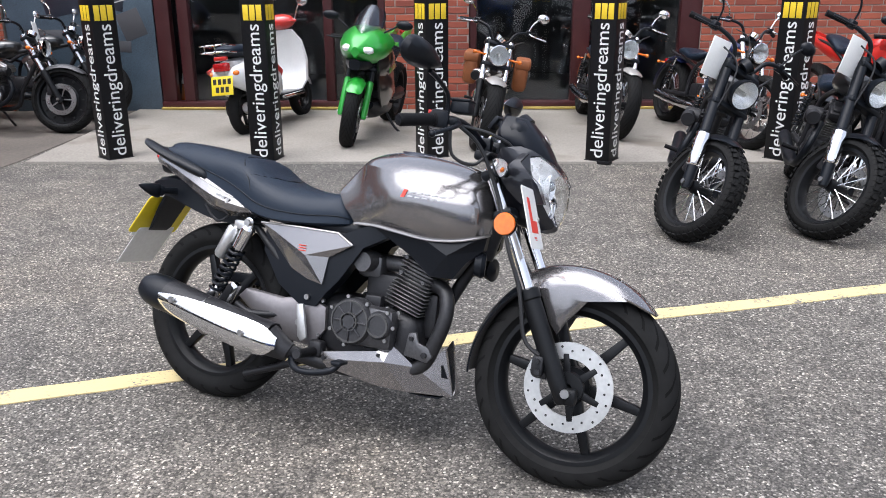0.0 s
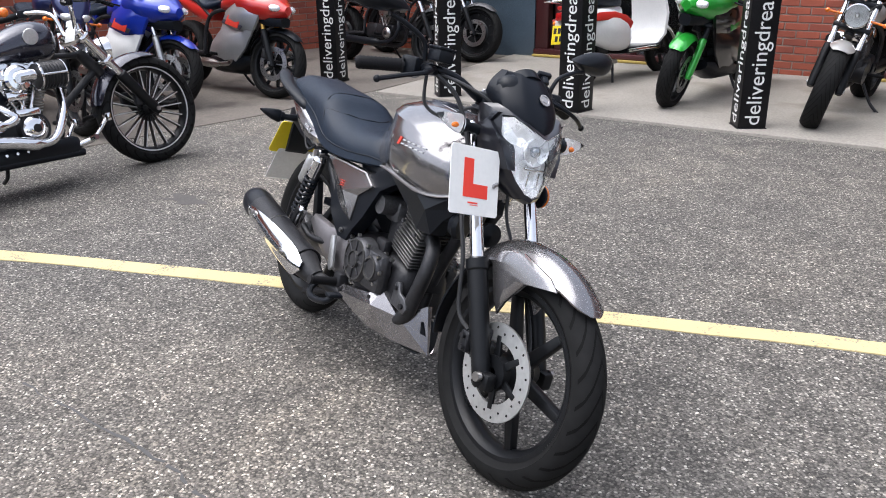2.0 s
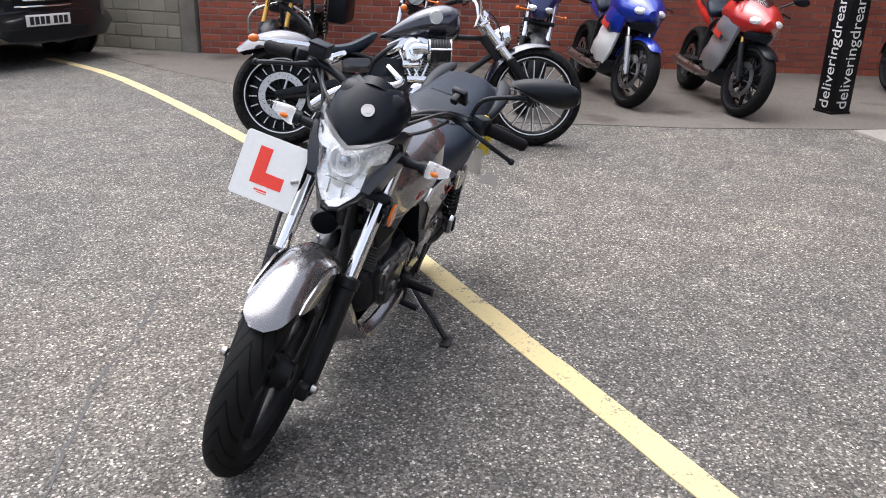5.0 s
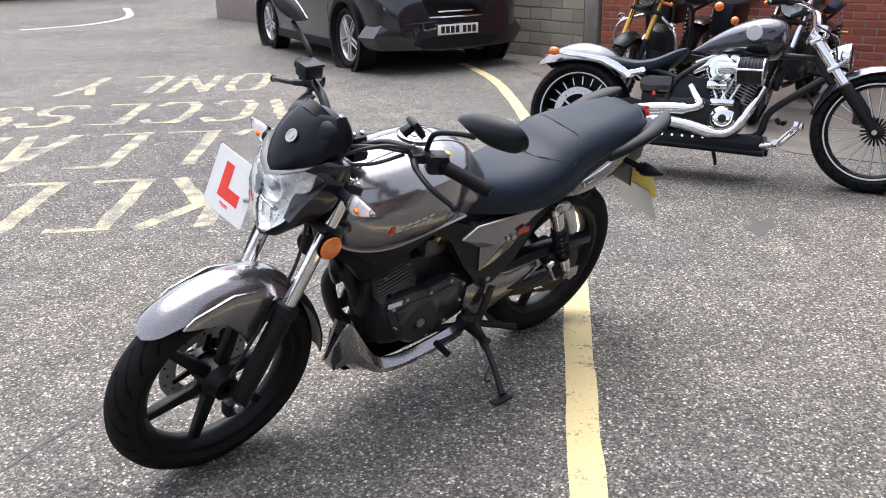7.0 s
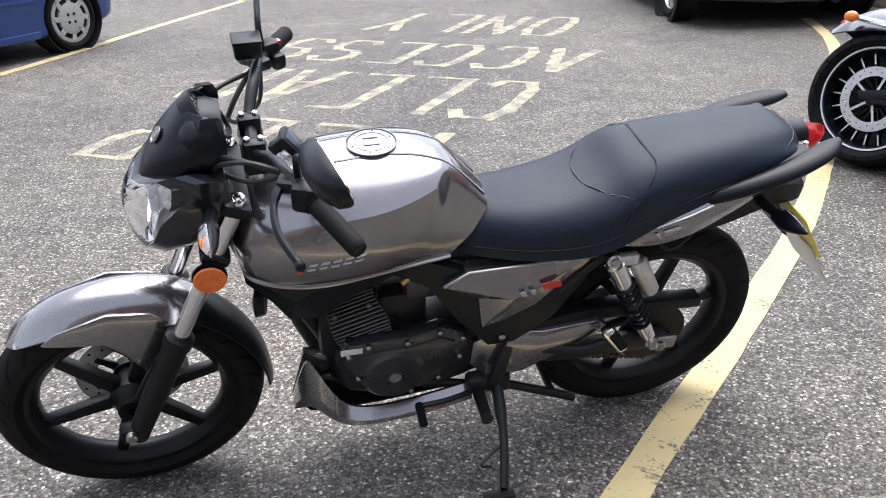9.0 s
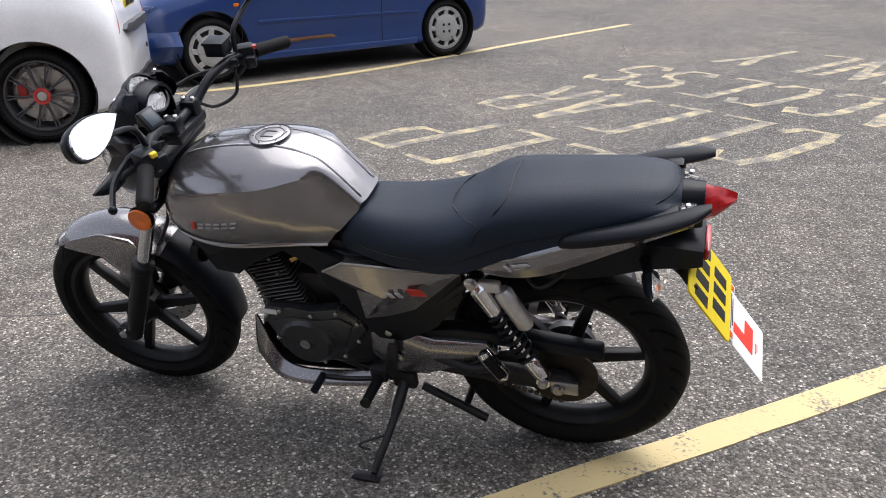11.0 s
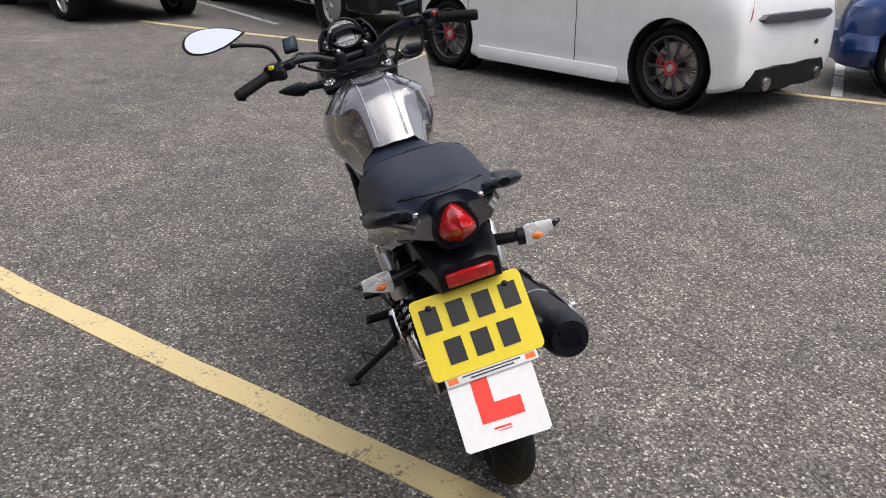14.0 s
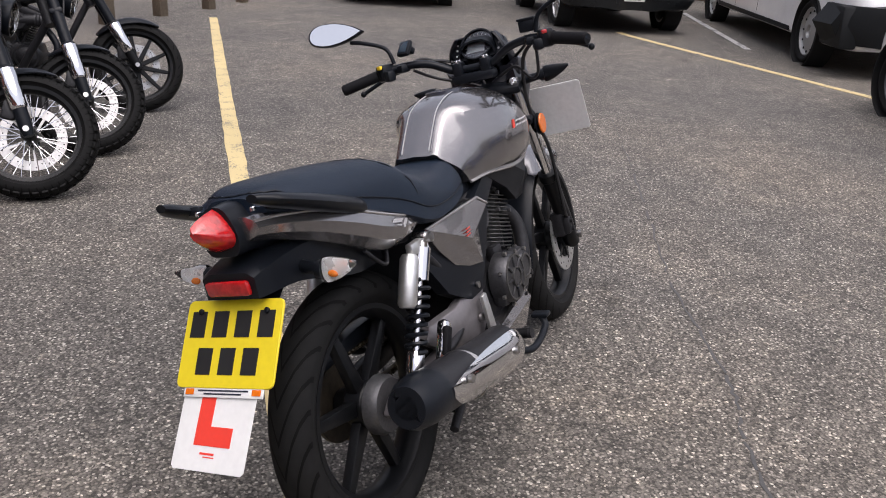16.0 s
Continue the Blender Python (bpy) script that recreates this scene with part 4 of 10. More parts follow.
def learner_plate(bike, m, w, h, bolts):
    """A white card with a red L on its face, in the xy plane of m; its face looks along +z."""
    bm_pts = [(-w / 2 + 0.006, -h / 2), (w / 2 - 0.006, -h / 2), (w / 2, -h / 2 + 0.006), (w / 2, h / 2 - 0.006), (w / 2 - 0.006, h / 2), (-w / 2 + 0.006, h / 2), (-w / 2, h / 2 - 0.006), (-w / 2, -h / 2 + 0.006)]
    card = part("learner_plate", moved(prism(bm_pts, -0.0012, 0.0008, "z", 0.0003, 1), m), CARD, bike, "white learner plate with a red L")
    part("plate_back", moved(prism([(x * 0.985, y * 0.985) for x, y in bm_pts], -0.0022, -0.0014, "z", 0), m), CARD_BACK, card)
    k = w / 0.178
    part("letter", moved(prism([(-0.042 * k, -0.044 * k), (0.047 * k, -0.044 * k), (0.047 * k, -0.008 * k), (-0.007 * k, -0.008 * k), (-0.007 * k, 0.058 * k), (-0.042 * k, 0.058 * k)], 0.0009, 0.0016, "z", 0), m), L_RED, card, "red letter L")
    part("maker_mark", moved(apart(block(-0.005, -0.058 * k, 0.0012, 0.034, 0.004, 0.0006, 0), block(0.0, -0.064 * k, 0.0012, 0.026, 0.002, 0.0006, 0)), m), L_RED, card)
    if bolts:
        part("fixing", moved(apart(bolt(0.066, -0.005, 0.002, 0.006, 0.003, "z"), bolt(0.075, 0.0, 0.002, 0.006, 0.003, "z")), m), STEEL, card)


# control lines of the tank, front to rear: crown, crown edge, crease, widest, flank, lower edge, floor
TANK = [
    [(0.374, 0, 0.8), (0.374, 0.03, 0.797), (0.373, 0.06, 0.782), (0.377, 0.074, 0.75), (0.375, 0.07, 0.715), (0.37, 0.055, 0.69), (0.37, 0, 0.69)],
    [(0.347, 0, 0.845), (0.344, 0.048, 0.841), (0.338, 0.108, 0.806), (0.348, 0.126, 0.762), (0.352, 0.119, 0.708), (0.352, 0.1, 0.68), (0.352, 0, 0.68)],
    [(0.285, 0, 0.878), (0.284, 0.054, 0.873), (0.276, 0.138, 0.814), (0.282, 0.156, 0.765), (0.287, 0.146, 0.7), (0.287, 0.12, 0.664), (0.287, 0, 0.664)],
    [(0.2, 0, 0.898), (0.2, 0.055, 0.893), (0.198, 0.151, 0.83), (0.2, 0.17, 0.77), (0.2, 0.155, 0.698), (0.2, 0.125, 0.658), (0.2, 0, 0.658)],
    [(0.1, 0, 0.908), (0.1, 0.052, 0.903), (0.1, 0.153, 0.842), (0.1, 0.168, 0.772), (0.1, 0.15, 0.7), (0.1, 0.122, 0.668), (0.1, 0, 0.668)],
    [(0.03, 0, 0.906), (0.03, 0.049, 0.901), (0.033, 0.138, 0.85), (0.03, 0.148, 0.772), (0.03, 0.137, 0.708), (0.03, 0.118, 0.676), (0.03, 0, 0.676)],
    [(-0.03, 0, 0.891), (-0.03, 0.045, 0.887), (-0.028, 0.108, 0.856), (-0.02, 0.122, 0.77), (-0.014, 0.122, 0.713), (-0.008, 0.112, 0.677), (-0.008, 0, 0.677)],
    [(-0.076, 0, 0.864), (-0.076, 0.041, 0.86), (-0.064, 0.077, 0.842), (-0.056, 0.107, 0.766), (-0.046, 0.112, 0.714), (-0.036, 0.107, 0.676), (-0.036, 0, 0.676)],
    [(-0.158, 0, 0.774), (-0.155, 0.038, 0.771), (-0.145, 0.068, 0.759), (-0.108, 0.096, 0.724), (-0.083, 0.1, 0.7), (-0.062, 0.1, 0.674), (-0.062, 0, 0.674)]]


def tank_rows(k=5):
    flat = stations([[c for q in r for c in q] for r in TANK], k)
    return [[(r[3 * i], r[3 * i + 1], r[3 * i + 2]) for i in range(7)] for r in flat]


def tank_side(x, z):
    """How far out the tank's flank lies at a place along it and a height."""
    row = min(tank_rows(8), key=lambda r: abs(r[3][0] - x))
    skin = curve(row[2:6], 6)
    for a, b in zip(skin, skin[1:]):
        if b.z <= z <= a.z:
            return b.y + (a.y - b.y) * (z - b.z) / (a.z - b.z)
    return row[3][1]


def facets(points, faces, s, back, inner):
    """A faceted panel: outer points (x, y, z) with flat faces, on one side of the bike, closed behind it."""
    vs = [V(x, s * y, z) for x, y, z in points] + [V(points[i][0], s * inner, points[i][2]) for i in back]
    n, m = len(points), len(back)
    fs = list(faces) + [(back[i], back[(i + 1) % m], n + (i + 1) % m, n + i) for i in range(m)] + [tuple(range(n, n + m))]
    return vs, fs


def bike_body(bike):
    rings = []
    for p in tank_rows():
        up = [Vector(q) for q in curve([p[0], p[1], tuple((Vector(p[1]) * 0.45 + Vector(p[2]) * 0.55) + V(0, 0.004, 0.007)), p[2]], 3)]
        low = [Vector(q) for q in curve([p[2], p[3], p[4], p[5]], 4)][1:]
        left = up + low + [Vector(p[6])]
        rings.append(left + [V(q.x, -q.y, q.z) for q in reversed(left[1:-1])])
    tank = part("fuel_tank", loft(rings), GUNMETAL, bike, "gunmetal metallic fuel tank with creased flanks", sharp=24)
    cm = at(0.085, 0, 0.9075, 0, 1, 0)
    part("filler_cap", moved(moved(lathe([(0.0005, 0.003), (0.03, 0.003), (0.034, 0.0022), (0.0355, 0.003), (0.046, 0.003), (0.05, 0.0), (0.05, -0.01), (0.0005, -0.01)], 40), pose(0, 0, 0, 90)), cm), PALE_PAINT, tank, "flush round silver filler cap")
    part("cap_ring", apart(*[moved(moved(lathe([(r, -0.004), (r + 0.002, -0.004), (r + 0.002, 0.0036), (r, 0.0036)], 40), pose(0, 0, 0, 90)), cm) for r in (0.0335, 0.05)]), STRIPE, tank)
    part("cap_lock", moved(apart(block(0.016, 0, 0.004, 0.004, 0.03, 0.002, 0.0005), block(0.0, 0.013, 0.004, 0.03, 0.003, 0.002, 0.0005), block(0.0, -0.013, 0.004, 0.03, 0.003, 0.002, 0.0005), *[bolt(0.041 * math.cos(a), 0.041 * math.sin(a), 0.003, 0.0025, 0.0015, "z") for a in (0.3, 1.35, 2.4, 3.44, 4.5, 5.54)]), cm), STRIPE, tank)
    # stripes along the crown of the tank
    for s, y0, y1, mt in ((1, 0.04, 0.0425, WHITE_BAR), (-1, 0.04, 0.0425, WHITE_BAR), (1, 0.044, 0.0455, STRIPE), (-1, 0.044, 0.0455, STRIPE)):
        top = []
        for p in tank_rows()[9:-1]:
            (x0, _, z0), (x1, w1, z1) = p[0], p[1]
            za, zb = [z0 + (z1 - z0) * (v / w1) ** 2 + 0.0016 for v in (y0, y1)]
            top.append([(x0, s * y0, za), (x0, s * y1, zb), (x0, s * y1, zb - 0.006), (x0, s * y0, za - 0.006)])
        part("stripe", loft(top), mt, tank)
    for s in (1, -1):
        # maker's word on each side as plain bars
        for k in range(6):
            x = 0.256 - k * 0.0235 if s > 0 else 0.135 + k * 0.0235
            z = 0.738 + (0.0035 * k if s > 0 else 0.046 - 0.001 * k)
            y = tank_side(x, z) + 0.0012
            lean = math.degrees(math.atan2(tank_side(x, z + 0.02) - tank_side(x, z - 0.02), 0.04))
            turn = math.degrees(math.atan2(tank_side(x + 0.02, z) - tank_side(x - 0.02, z), 0.04))
            h = 0.008 if k else 0.0115
            skew = 0.0045 * s
            strokes = [(-1, -0.5, -0.008, 0.008), (0.5, 1, -0.008, 0.008)] if k else [(-1, 1, -0.006, 0.006)]
            mark = apart(*[prism([(a - skew * v0, h * v0), (b - skew * v0, h * v0), (b - skew * v1, h * v1), (a - skew * v1, h * v1)], -0.001, 0.001, "y", 0) for v0, v1, a, b in strokes])
            part("badge_initial" if k == 0 else "badge_mark", moved(mark, at(x, s * y, z, -s * lean, 8 if s > 0 else 0, s * turn)), RED_DECAL if k == 0 else WHITE_BAR, tank)
        edge = [p[5] for p in tank_rows()]
        part("tank_trim", tube([(x, s * (y + 0.002), z - 0.001) for x, y, z in edge], 0.0042, 8), PALE_PAINT, tank, "thin silver edge along the tank")
        shroud = facets([(0.37, 0.07, 0.69), (0.352, 0.102, 0.675), (0.2, 0.122, 0.652), (0.08, 0.118, 0.664), (0.02, 0.112, 0.668), (0.15, 0.108, 0.6), (0.215, 0.104, 0.548), (0.285, 0.098, 0.55), (0.318, 0.09, 0.6), (0.365, 0.075, 0.645), (0.27, 0.124, 0.618)],
                        [(0, 1, 10, 9), (1, 2, 10), (2, 3, 5, 10), (3, 4, 5), (5, 6, 10), (6, 7, 10), (7, 8, 10), (8, 9, 10)], s, [0, 1, 2, 3, 4, 5, 6, 7, 8, 9], 0.05)
        part("tank_shroud", shroud, SATIN, bike, "black plastic shroud below the tank", 12)
        pts = [(-0.396, 0.121, 0.638), (-0.24, 0.127, 0.64), (-0.1, 0.125, 0.637), (-0.045, 0.127, 0.606), (-0.126, 0.126, 0.559), (-0.138, 0.13, 0.472), (-0.2, 0.122, 0.482), (-0.268, 0.116, 0.508), (-0.332, 0.113, 0.568), (-0.202, 0.144, 0.557), (-0.335, 0.127, 0.615)]
        sp = part("side_panel", facets(pts, [(0, 1, 9, 10), (1, 2, 9), (2, 3, 9), (3, 4, 9), (4, 5, 9), (9, 5, 10), (10, 5, 6), (10, 6, 7), (10, 7, 8), (0, 10, 8)], s, [0, 1, 2, 3, 4, 5, 6, 7, 8], 0.09), GUNMETAL, bike, "gunmetal faceted side panel with a small red mark", 8)
        part("panel_edge", tube([(-0.396, s * 0.122, 0.638), (-0.24, s * 0.128, 0.64), (-0.1, s * 0.126, 0.638), (-0.045, s * 0.127, 0.607)], 0.0035, 8), PALE_PAINT, sp)
        if s > 0:
            part("panel_mark", moved(prism([(-0.026, -0.014), (0.016, -0.014), (0.022, 0.013), (-0.02, 0.013)], -0.001, 0.001, "y", 0), at(-0.287, 0.1415, 0.585, -18, 8, -4)), RED_DECAL, sp, "red decal")
            part("panel_model_mark", apart(*[moved(prism([(-0.009, -0.01), (0.003, -0.01), (0.009, 0.01), (-0.003, 0.01)], -0.001, 0.001, "y", 0), at(-0.246 + 0.022 * k, 0.1452, 0.574 - 0.003 * k, -18, 8, -2)) for k in range(2)]), WHITE_BAR, sp)
        else:
            part("panel_mark", apart(*[moved(block(0, 0, 0, 0.026, 0.002, 0.0035, 0.0006), at(-0.215, -0.1425, 0.578 + 0.008 * k, 20, 0, 5)) for k in (-1, 0, 1)]), RED_DECAL, sp, "small red mark")
        part("frame_cover", facets([(-0.1, 0.116, 0.632), (-0.005, 0.11, 0.672), (0.074, 0.108, 0.674), (0.094, 0.104, 0.66), (-0.014, 0.114, 0.602), (-0.082, 0.12, 0.496), (-0.127, 0.122, 0.445), (-0.16, 0.12, 0.4), (-0.225, 0.118, 0.398), (-0.316, 0.108, 0.45), (-0.39, 0.1, 0.55), (-0.39, 0.1, 0.63), (-0.12, 0.12, 0.57), (-0.19, 0.124, 0.46)],
                                   [(0, 1, 12), (1, 2, 4, 12), (2, 3, 4), (4, 5, 12), (5, 6, 13, 12), (6, 7, 13), (7, 8, 13), (8, 9, 13), (9, 10, 13), (10, 11, 12, 13), (11, 0, 12)], s, list(range(12)), 0.07), SATIN, bike, "black plastic frame cover", 10)
        tail_rows = [(-0.43, 0.11, 0.664, 0.672), (-0.445, 0.118, 0.655, 0.692), (-0.48, 0.126, 0.647, 0.712), (-0.53, 0.131, 0.645, 0.73), (-0.6, 0.132, 0.66, 0.756), (-0.68, 0.125, 0.697, 0.784), (-0.77, 0.107, 0.738, 0.81), (-0.85, 0.083, 0.768, 0.824), (-0.9, 0.062, 0.782, 0.826)]
        tail = part("tail_panel", loft([[(x, s * (y1 - 0.012), zb), (x, s * (y1 + 0.012), zb + 0.22 * (zt - zb)), (x, s * (y1 + 0.02), zb + 0.52 * (zt - zb)), (x, s * (y1 + 0.012), zb + 0.82 * (zt - zb)), (x, s * (y1 - 0.006), zt), (x, s * (y1 - 0.04), zt), (x, s * (y1 - 0.04), zb)] for x, y1, zb, zt in stations(tail_rows, 4)]), GUNMETAL, bike, "gunmetal tail panel sweeping up to the lamp", 20)
        part("tail_edge", tube([(x, s * (y1 + 0.0125), zb + 0.82 * (zt - zb)) for x, y1, zb, zt in stations(tail_rows[1:], 4)], 0.003, 8), PALE_PAINT, tail)
        part("tail_mark", moved(apart(prism([(-0.03, -0.01), (0.006, -0.01), (0.012, -0.003), (-0.024, -0.003)], -0.001, 0.001, "y", 0), prism([(-0.026, 0.002), (0.01, 0.002), (0.016, 0.01), (-0.02, 0.01)], -0.001, 0.001, "y", 0), prism([(0.018, -0.01), (0.026, -0.01), (0.034, 0.01), (0.026, 0.01)], -0.001, 0.001, "y", 0)), at(-0.545, s * 0.1508, 0.7, -s * 10, 14, 0)), WHITE_BAR, tail)
        rail = stations([(-0.625, 0.122, 0.757, 0.008, 0.009), (-0.645, 0.129, 0.768, 0.018, 0.017), (-0.71, 0.137, 0.79, 0.024, 0.018), (-0.79, 0.139, 0.816, 0.028, 0.017), (-0.85, 0.131, 0.836, 0.031, 0.015), (-0.9, 0.12, 0.853, 0.028, 0.013), (-0.93, 0.108, 0.864, 0.012, 0.008)], 4)
        part("grab_rail", loft([[(x, s * (y + w * c), z + h * sn) for c, sn in [(math.cos(t), math.sin(t)) for t in [2 * math.pi * k / 14 for k in range(14)]]] for x, y, z, w, h in rail]), SATIN, bike, "black plastic grab rail")
        part("rail_bracket", moved(block(0, 0, 0, 0.085, 0.045, 0.02, 0.008), at(-0.83, s * 0.098, 0.829, 0, 17, 0)), SATIN, bike)
        part("helmet_hook", tube(curve([(-0.54, s * 0.1, 0.65), (-0.57, s * 0.115, 0.622), (-0.6, s * 0.118, 0.632), (-0.64, s * 0.112, 0.672)], 4), 0.0045, 8), ENGINE, bike)
        part("panel_screw", apart(bolt(-0.19, s * 0.1265, 0.426, 0.009, 0.004), bolt(-0.21, s * 0.128, 0.342, 0.011, 0.005)), STEEL, bike)
    part("seat_base", block(-0.13, 0, 0.652, 0.2, 0.17, 0.05, 0.02), SATIN, bike, "black plastic seat base")
    # seat
    srow = [(-0.07, 0.69, 0.668, 0.055), (-0.09, 0.728, 0.664, 0.085), (-0.13, 0.758, 0.658, 0.106), (-0.19, 0.757, 0.652, 0.122), (-0.25, 0.757, 0.648, 0.134), (-0.34, 0.77, 0.648, 0.145), (-0.41, 0.795, 0.66, 0.149), (-0.47, 0.832, 0.685, 0.146), (-0.54, 0.85, 0.716, 0.138), (-0.65, 0.862, 0.756, 0.13), (-0.76, 0.872, 0.79, 0.12), (-0.835, 0.872, 0.812, 0.104), (-0.87, 0.856, 0.824, 0.08)]
    sr = [half_ring(x, [(0, zt), (w * 0.5, zt - 0.003), (w * 0.8, zt - 0.02), (w * 0.97, zt - 0.05 * min(1, (zt - zb) / 0.1)), (w, zb + 0.25 * (zt - zb)), (w * 0.93, zb), (0, zb)], 3) for x, zt, zb, w in stations(srow, 4)]
    seat = part("seat", loft(sr), LEATHER, bike, "black stepped dual seat with stitched seams")

    def seat_over(x, y):
        """The seat's skin above a place."""
        row = min(stations(srow, 8), key=lambda r: abs(r[0] - x))
        f = min(abs(y) / row[3], 1.0)
        for (a, za), (b, zb) in zip(((0, 0), (0.5, 0.003), (0.8, 0.02), (0.97, 0.05)), ((0.5, 0.003), (0.8, 0.02), (0.97, 0.05), (1.0, 0.085))):
            if a <= f <= b:
                return row[1] - (za + (zb - za) * (f - a) / (b - a))
        return row[1] - 0.085

    def seam(pts):
        return tube([(x, y, seat_over(x, y) + 0.0006) for x, y, _ in curve([(x, y, 0) for x, y in pts], 8)], 0.0024, 6)

    part("seam", both(join(seam([(-0.435, 0.147), (-0.475, 0.13), (-0.51, 0.09), (-0.512, 0.04), (-0.51, 0)]), seam([(-0.365, 0.0), (-0.375, 0.05), (-0.41, 0.1), (-0.455, 0.135)]), seam([(-0.865, 0.0), (-0.855, 0.05), (-0.82, 0.09), (-0.76, 0.11)]))), SATIN, seat)
    part("seat_band", join(*[tube([(x, s * w * 1.002, zb + 0.3 * (zt - zb)) for x, zt, zb, w in stations(srow, 4)[4:-2]], 0.002, 6) for s in (1, -1)]), SATIN, seat)
    part("seat_bolt", join(bolt(-0.885, 0.066, 0.838, 0.006, 0.004, "z"), bolt(-0.885, -0.066, 0.838, 0.006, 0.004, "z")), CHROME, bike)
    # frame
    frame_tubes = [tube(curve([(0.36, 0, 0.68), (0.28, 0, 0.54), (0.205, 0.0, 0.38), (0.18, 0, 0.25)], 5), 0.019, 12), rod((0.335, 0, 0.62), (0.385, 0, 0.8), 0.032, 16)]
    for s in (1, -1):
        frame_tubes += [tube(curve([(0.32, s * 0.02, 0.66), (0.1, s * 0.05, 0.655), (-0.1, s * 0.08, 0.62), (-0.17, s * 0.09, 0.45), (-0.16, s * 0.09, 0.25)], 6), 0.015, 10), tube(curve([(-0.1, s * 0.08, 0.63), (-0.4, s * 0.09, 0.63), (-0.7, s * 0.075, 0.72), (-0.86, s * 0.05, 0.79)], 5), 0.012, 10), tube(curve([(-0.16, s * 0.09, 0.38), (-0.3, s * 0.095, 0.5), (-0.44, s * 0.1, 0.63)], 4), 0.012, 10), rod((0.22, 0, 0.24), (-0.16, s * 0.09, 0.23), 0.012)]
    part("frame", join(*frame_tubes), ENGINE, bike, "black tubular frame")


def bike_engine(bike):
    case = loft([[(x, w * c, cz + h * sn) for c, sn in [(math.copysign(abs(math.cos(t)) ** 0.55, math.cos(t)), math.copysign(abs(math.sin(t)) ** 0.55, math.sin(t))) for t in [2 * math.pi * k / 24 for k in range(24)]]] for x, w, cz, h in stations([(0.19, 0.05, 0.33, 0.05), (0.16, 0.09, 0.335, 0.085), (0.05, 0.098, 0.335, 0.1), (-0.06, 0.1, 0.34, 0.1), (-0.15, 0.09, 0.35, 0.09), (-0.2, 0.06, 0.35, 0.06)], 3)])
    eng = part("engine", case, ENGINE, bike, "black single-cylinder engine with cooling fins")
    cyl = pose(0.115, 0, 0.42, 0, 17, 0)
    fins = []
    for k in range(14):
        z = 0.015 + 0.0115 * k
        w = 0.062 + 0.004 * math.sin(k * 0.5)
        fins.append(moved(block(0, 0, z, 2 * w, 2 * w + 0.03, 0.0042, 0.0015, 1), cyl))
    part("cooling_fin", apart(*fins), FIN, eng)
    part("cylinder", moved(join(block(0, 0, 0.09, 0.09, 0.11, 0.18, 0.012), block(0.0, 0, 0.19, 0.105, 0.135, 0.035, 0.012), block(0, 0, 0.215, 0.075, 0.1, 0.03, 0.012)), cyl), FIN, eng)
    part("engine_mount", apart(block(0.2, 0, 0.42, 0.045, 0.08, 0.14, 0.015), block(0.03, 0, 0.47, 0.12, 0.1, 0.12, 0.02)), ENGINE, eng, "black engine mount and intake")
    part("head_bolt", moved(apart(*[bolt(dx, s * 0.085, 0.12 + 0.05 * k, 0.006, 0.005) for dx in (-0.04, 0.04) for s in (1, -1) for k in range(2)]), cyl), GREY_CAST, eng)
    # right side: clutch and oil filter covers
    clutch = part("clutch_cover", join(moved(lathe([(0.0005, 0.0), (0.064, 0.0), (0.071, 0.01), (0.072, 0.05), (0.0005, 0.05)], 40), at(-0.01, -0.155, 0.38)), moved(lathe([(0.0005, 0.0), (0.038, 0.0), (0.043, 0.008), (0.044, 0.05), (0.0005, 0.05)], 32), at(0.084, -0.15, 0.382)), block(0.03, -0.118, 0.37, 0.2, 0.05, 0.13, 0.03)), DARK_CAST, eng, "dark grey round clutch cover")
    part("cover_ribs", join(*[moved(block(0.035, 0, 0, 0.048, 0.006, 0.007, 0.002), at(-0.01, -0.157, 0.38, 0, a, 0)) for a in range(0, 360, 45)], moved(lathe([(0.0005, -0.006), (0.02, -0.006), (0.024, 0.0), (0.0005, 0.0)], 24), at(-0.01, -0.155, 0.38))), DARK_CAST, clutch)
    part("cover_rim", apart(moved(lathe([(0.06, -0.003), (0.065, -0.003), (0.065, 0.002), (0.06, 0.002)], 40), at(-0.01, -0.155, 0.38)), moved(lathe([(0.026, -0.0085), (0.029, -0.0085), (0.029, 0.0), (0.026, 0.0)], 28), at(-0.01, -0.155, 0.38))), FIN, clutch, "lighter raised ring on the cover")
    part("cover_bolt", apart(*[bolt(-0.01 + 0.08 * math.cos(a), -0.143, 0.38 + 0.076 * math.sin(a), 0.006, 0.005) for a in (0.9, 1.8, 2.7, 3.6, 4.5)], *[bolt(0.084 + 0.05 * math.cos(a), -0.142, 0.382 + 0.05 * math.sin(a), 0.006, 0.005) for a in (-1, 0, 1)]), STEEL, clutch)
    part("filter_ring", moved(lathe([(0.03, -0.004), (0.036, -0.004), (0.036, 0.0), (0.03, 0.0)], 28), at(0.084, -0.15, 0.382)), FIN, clutch)
    part("rocker_cap", moved(apart(*[moved(lathe([(0.0005, -0.008), (0.016, -0.008), (0.02, -0.003), (0.02, 0.01), (0.0005, 0.01)], 20), at(dx, -0.07, 0.196)) for dx in (-0.03, 0.03)]), cyl), DARK_CAST, eng)
    part("head_stud", moved(apart(*[bolt(dx, dy, 0.212, 0.006, 0.01, "z") for dx in (-0.045, 0.045) for dy in (-0.055, 0.055)]), cyl), STEEL, eng)
    part("mount_plate", prism([(0.155, 0.3), (0.235, 0.29), (0.25, 0.31), (0.235, 0.335), (0.2, 0.345), (0.19, 0.375), (0.165, 0.37)], -0.1, -0.088, "y", 0.004), GREY_CAST, eng, "grey bolted mounting plate")
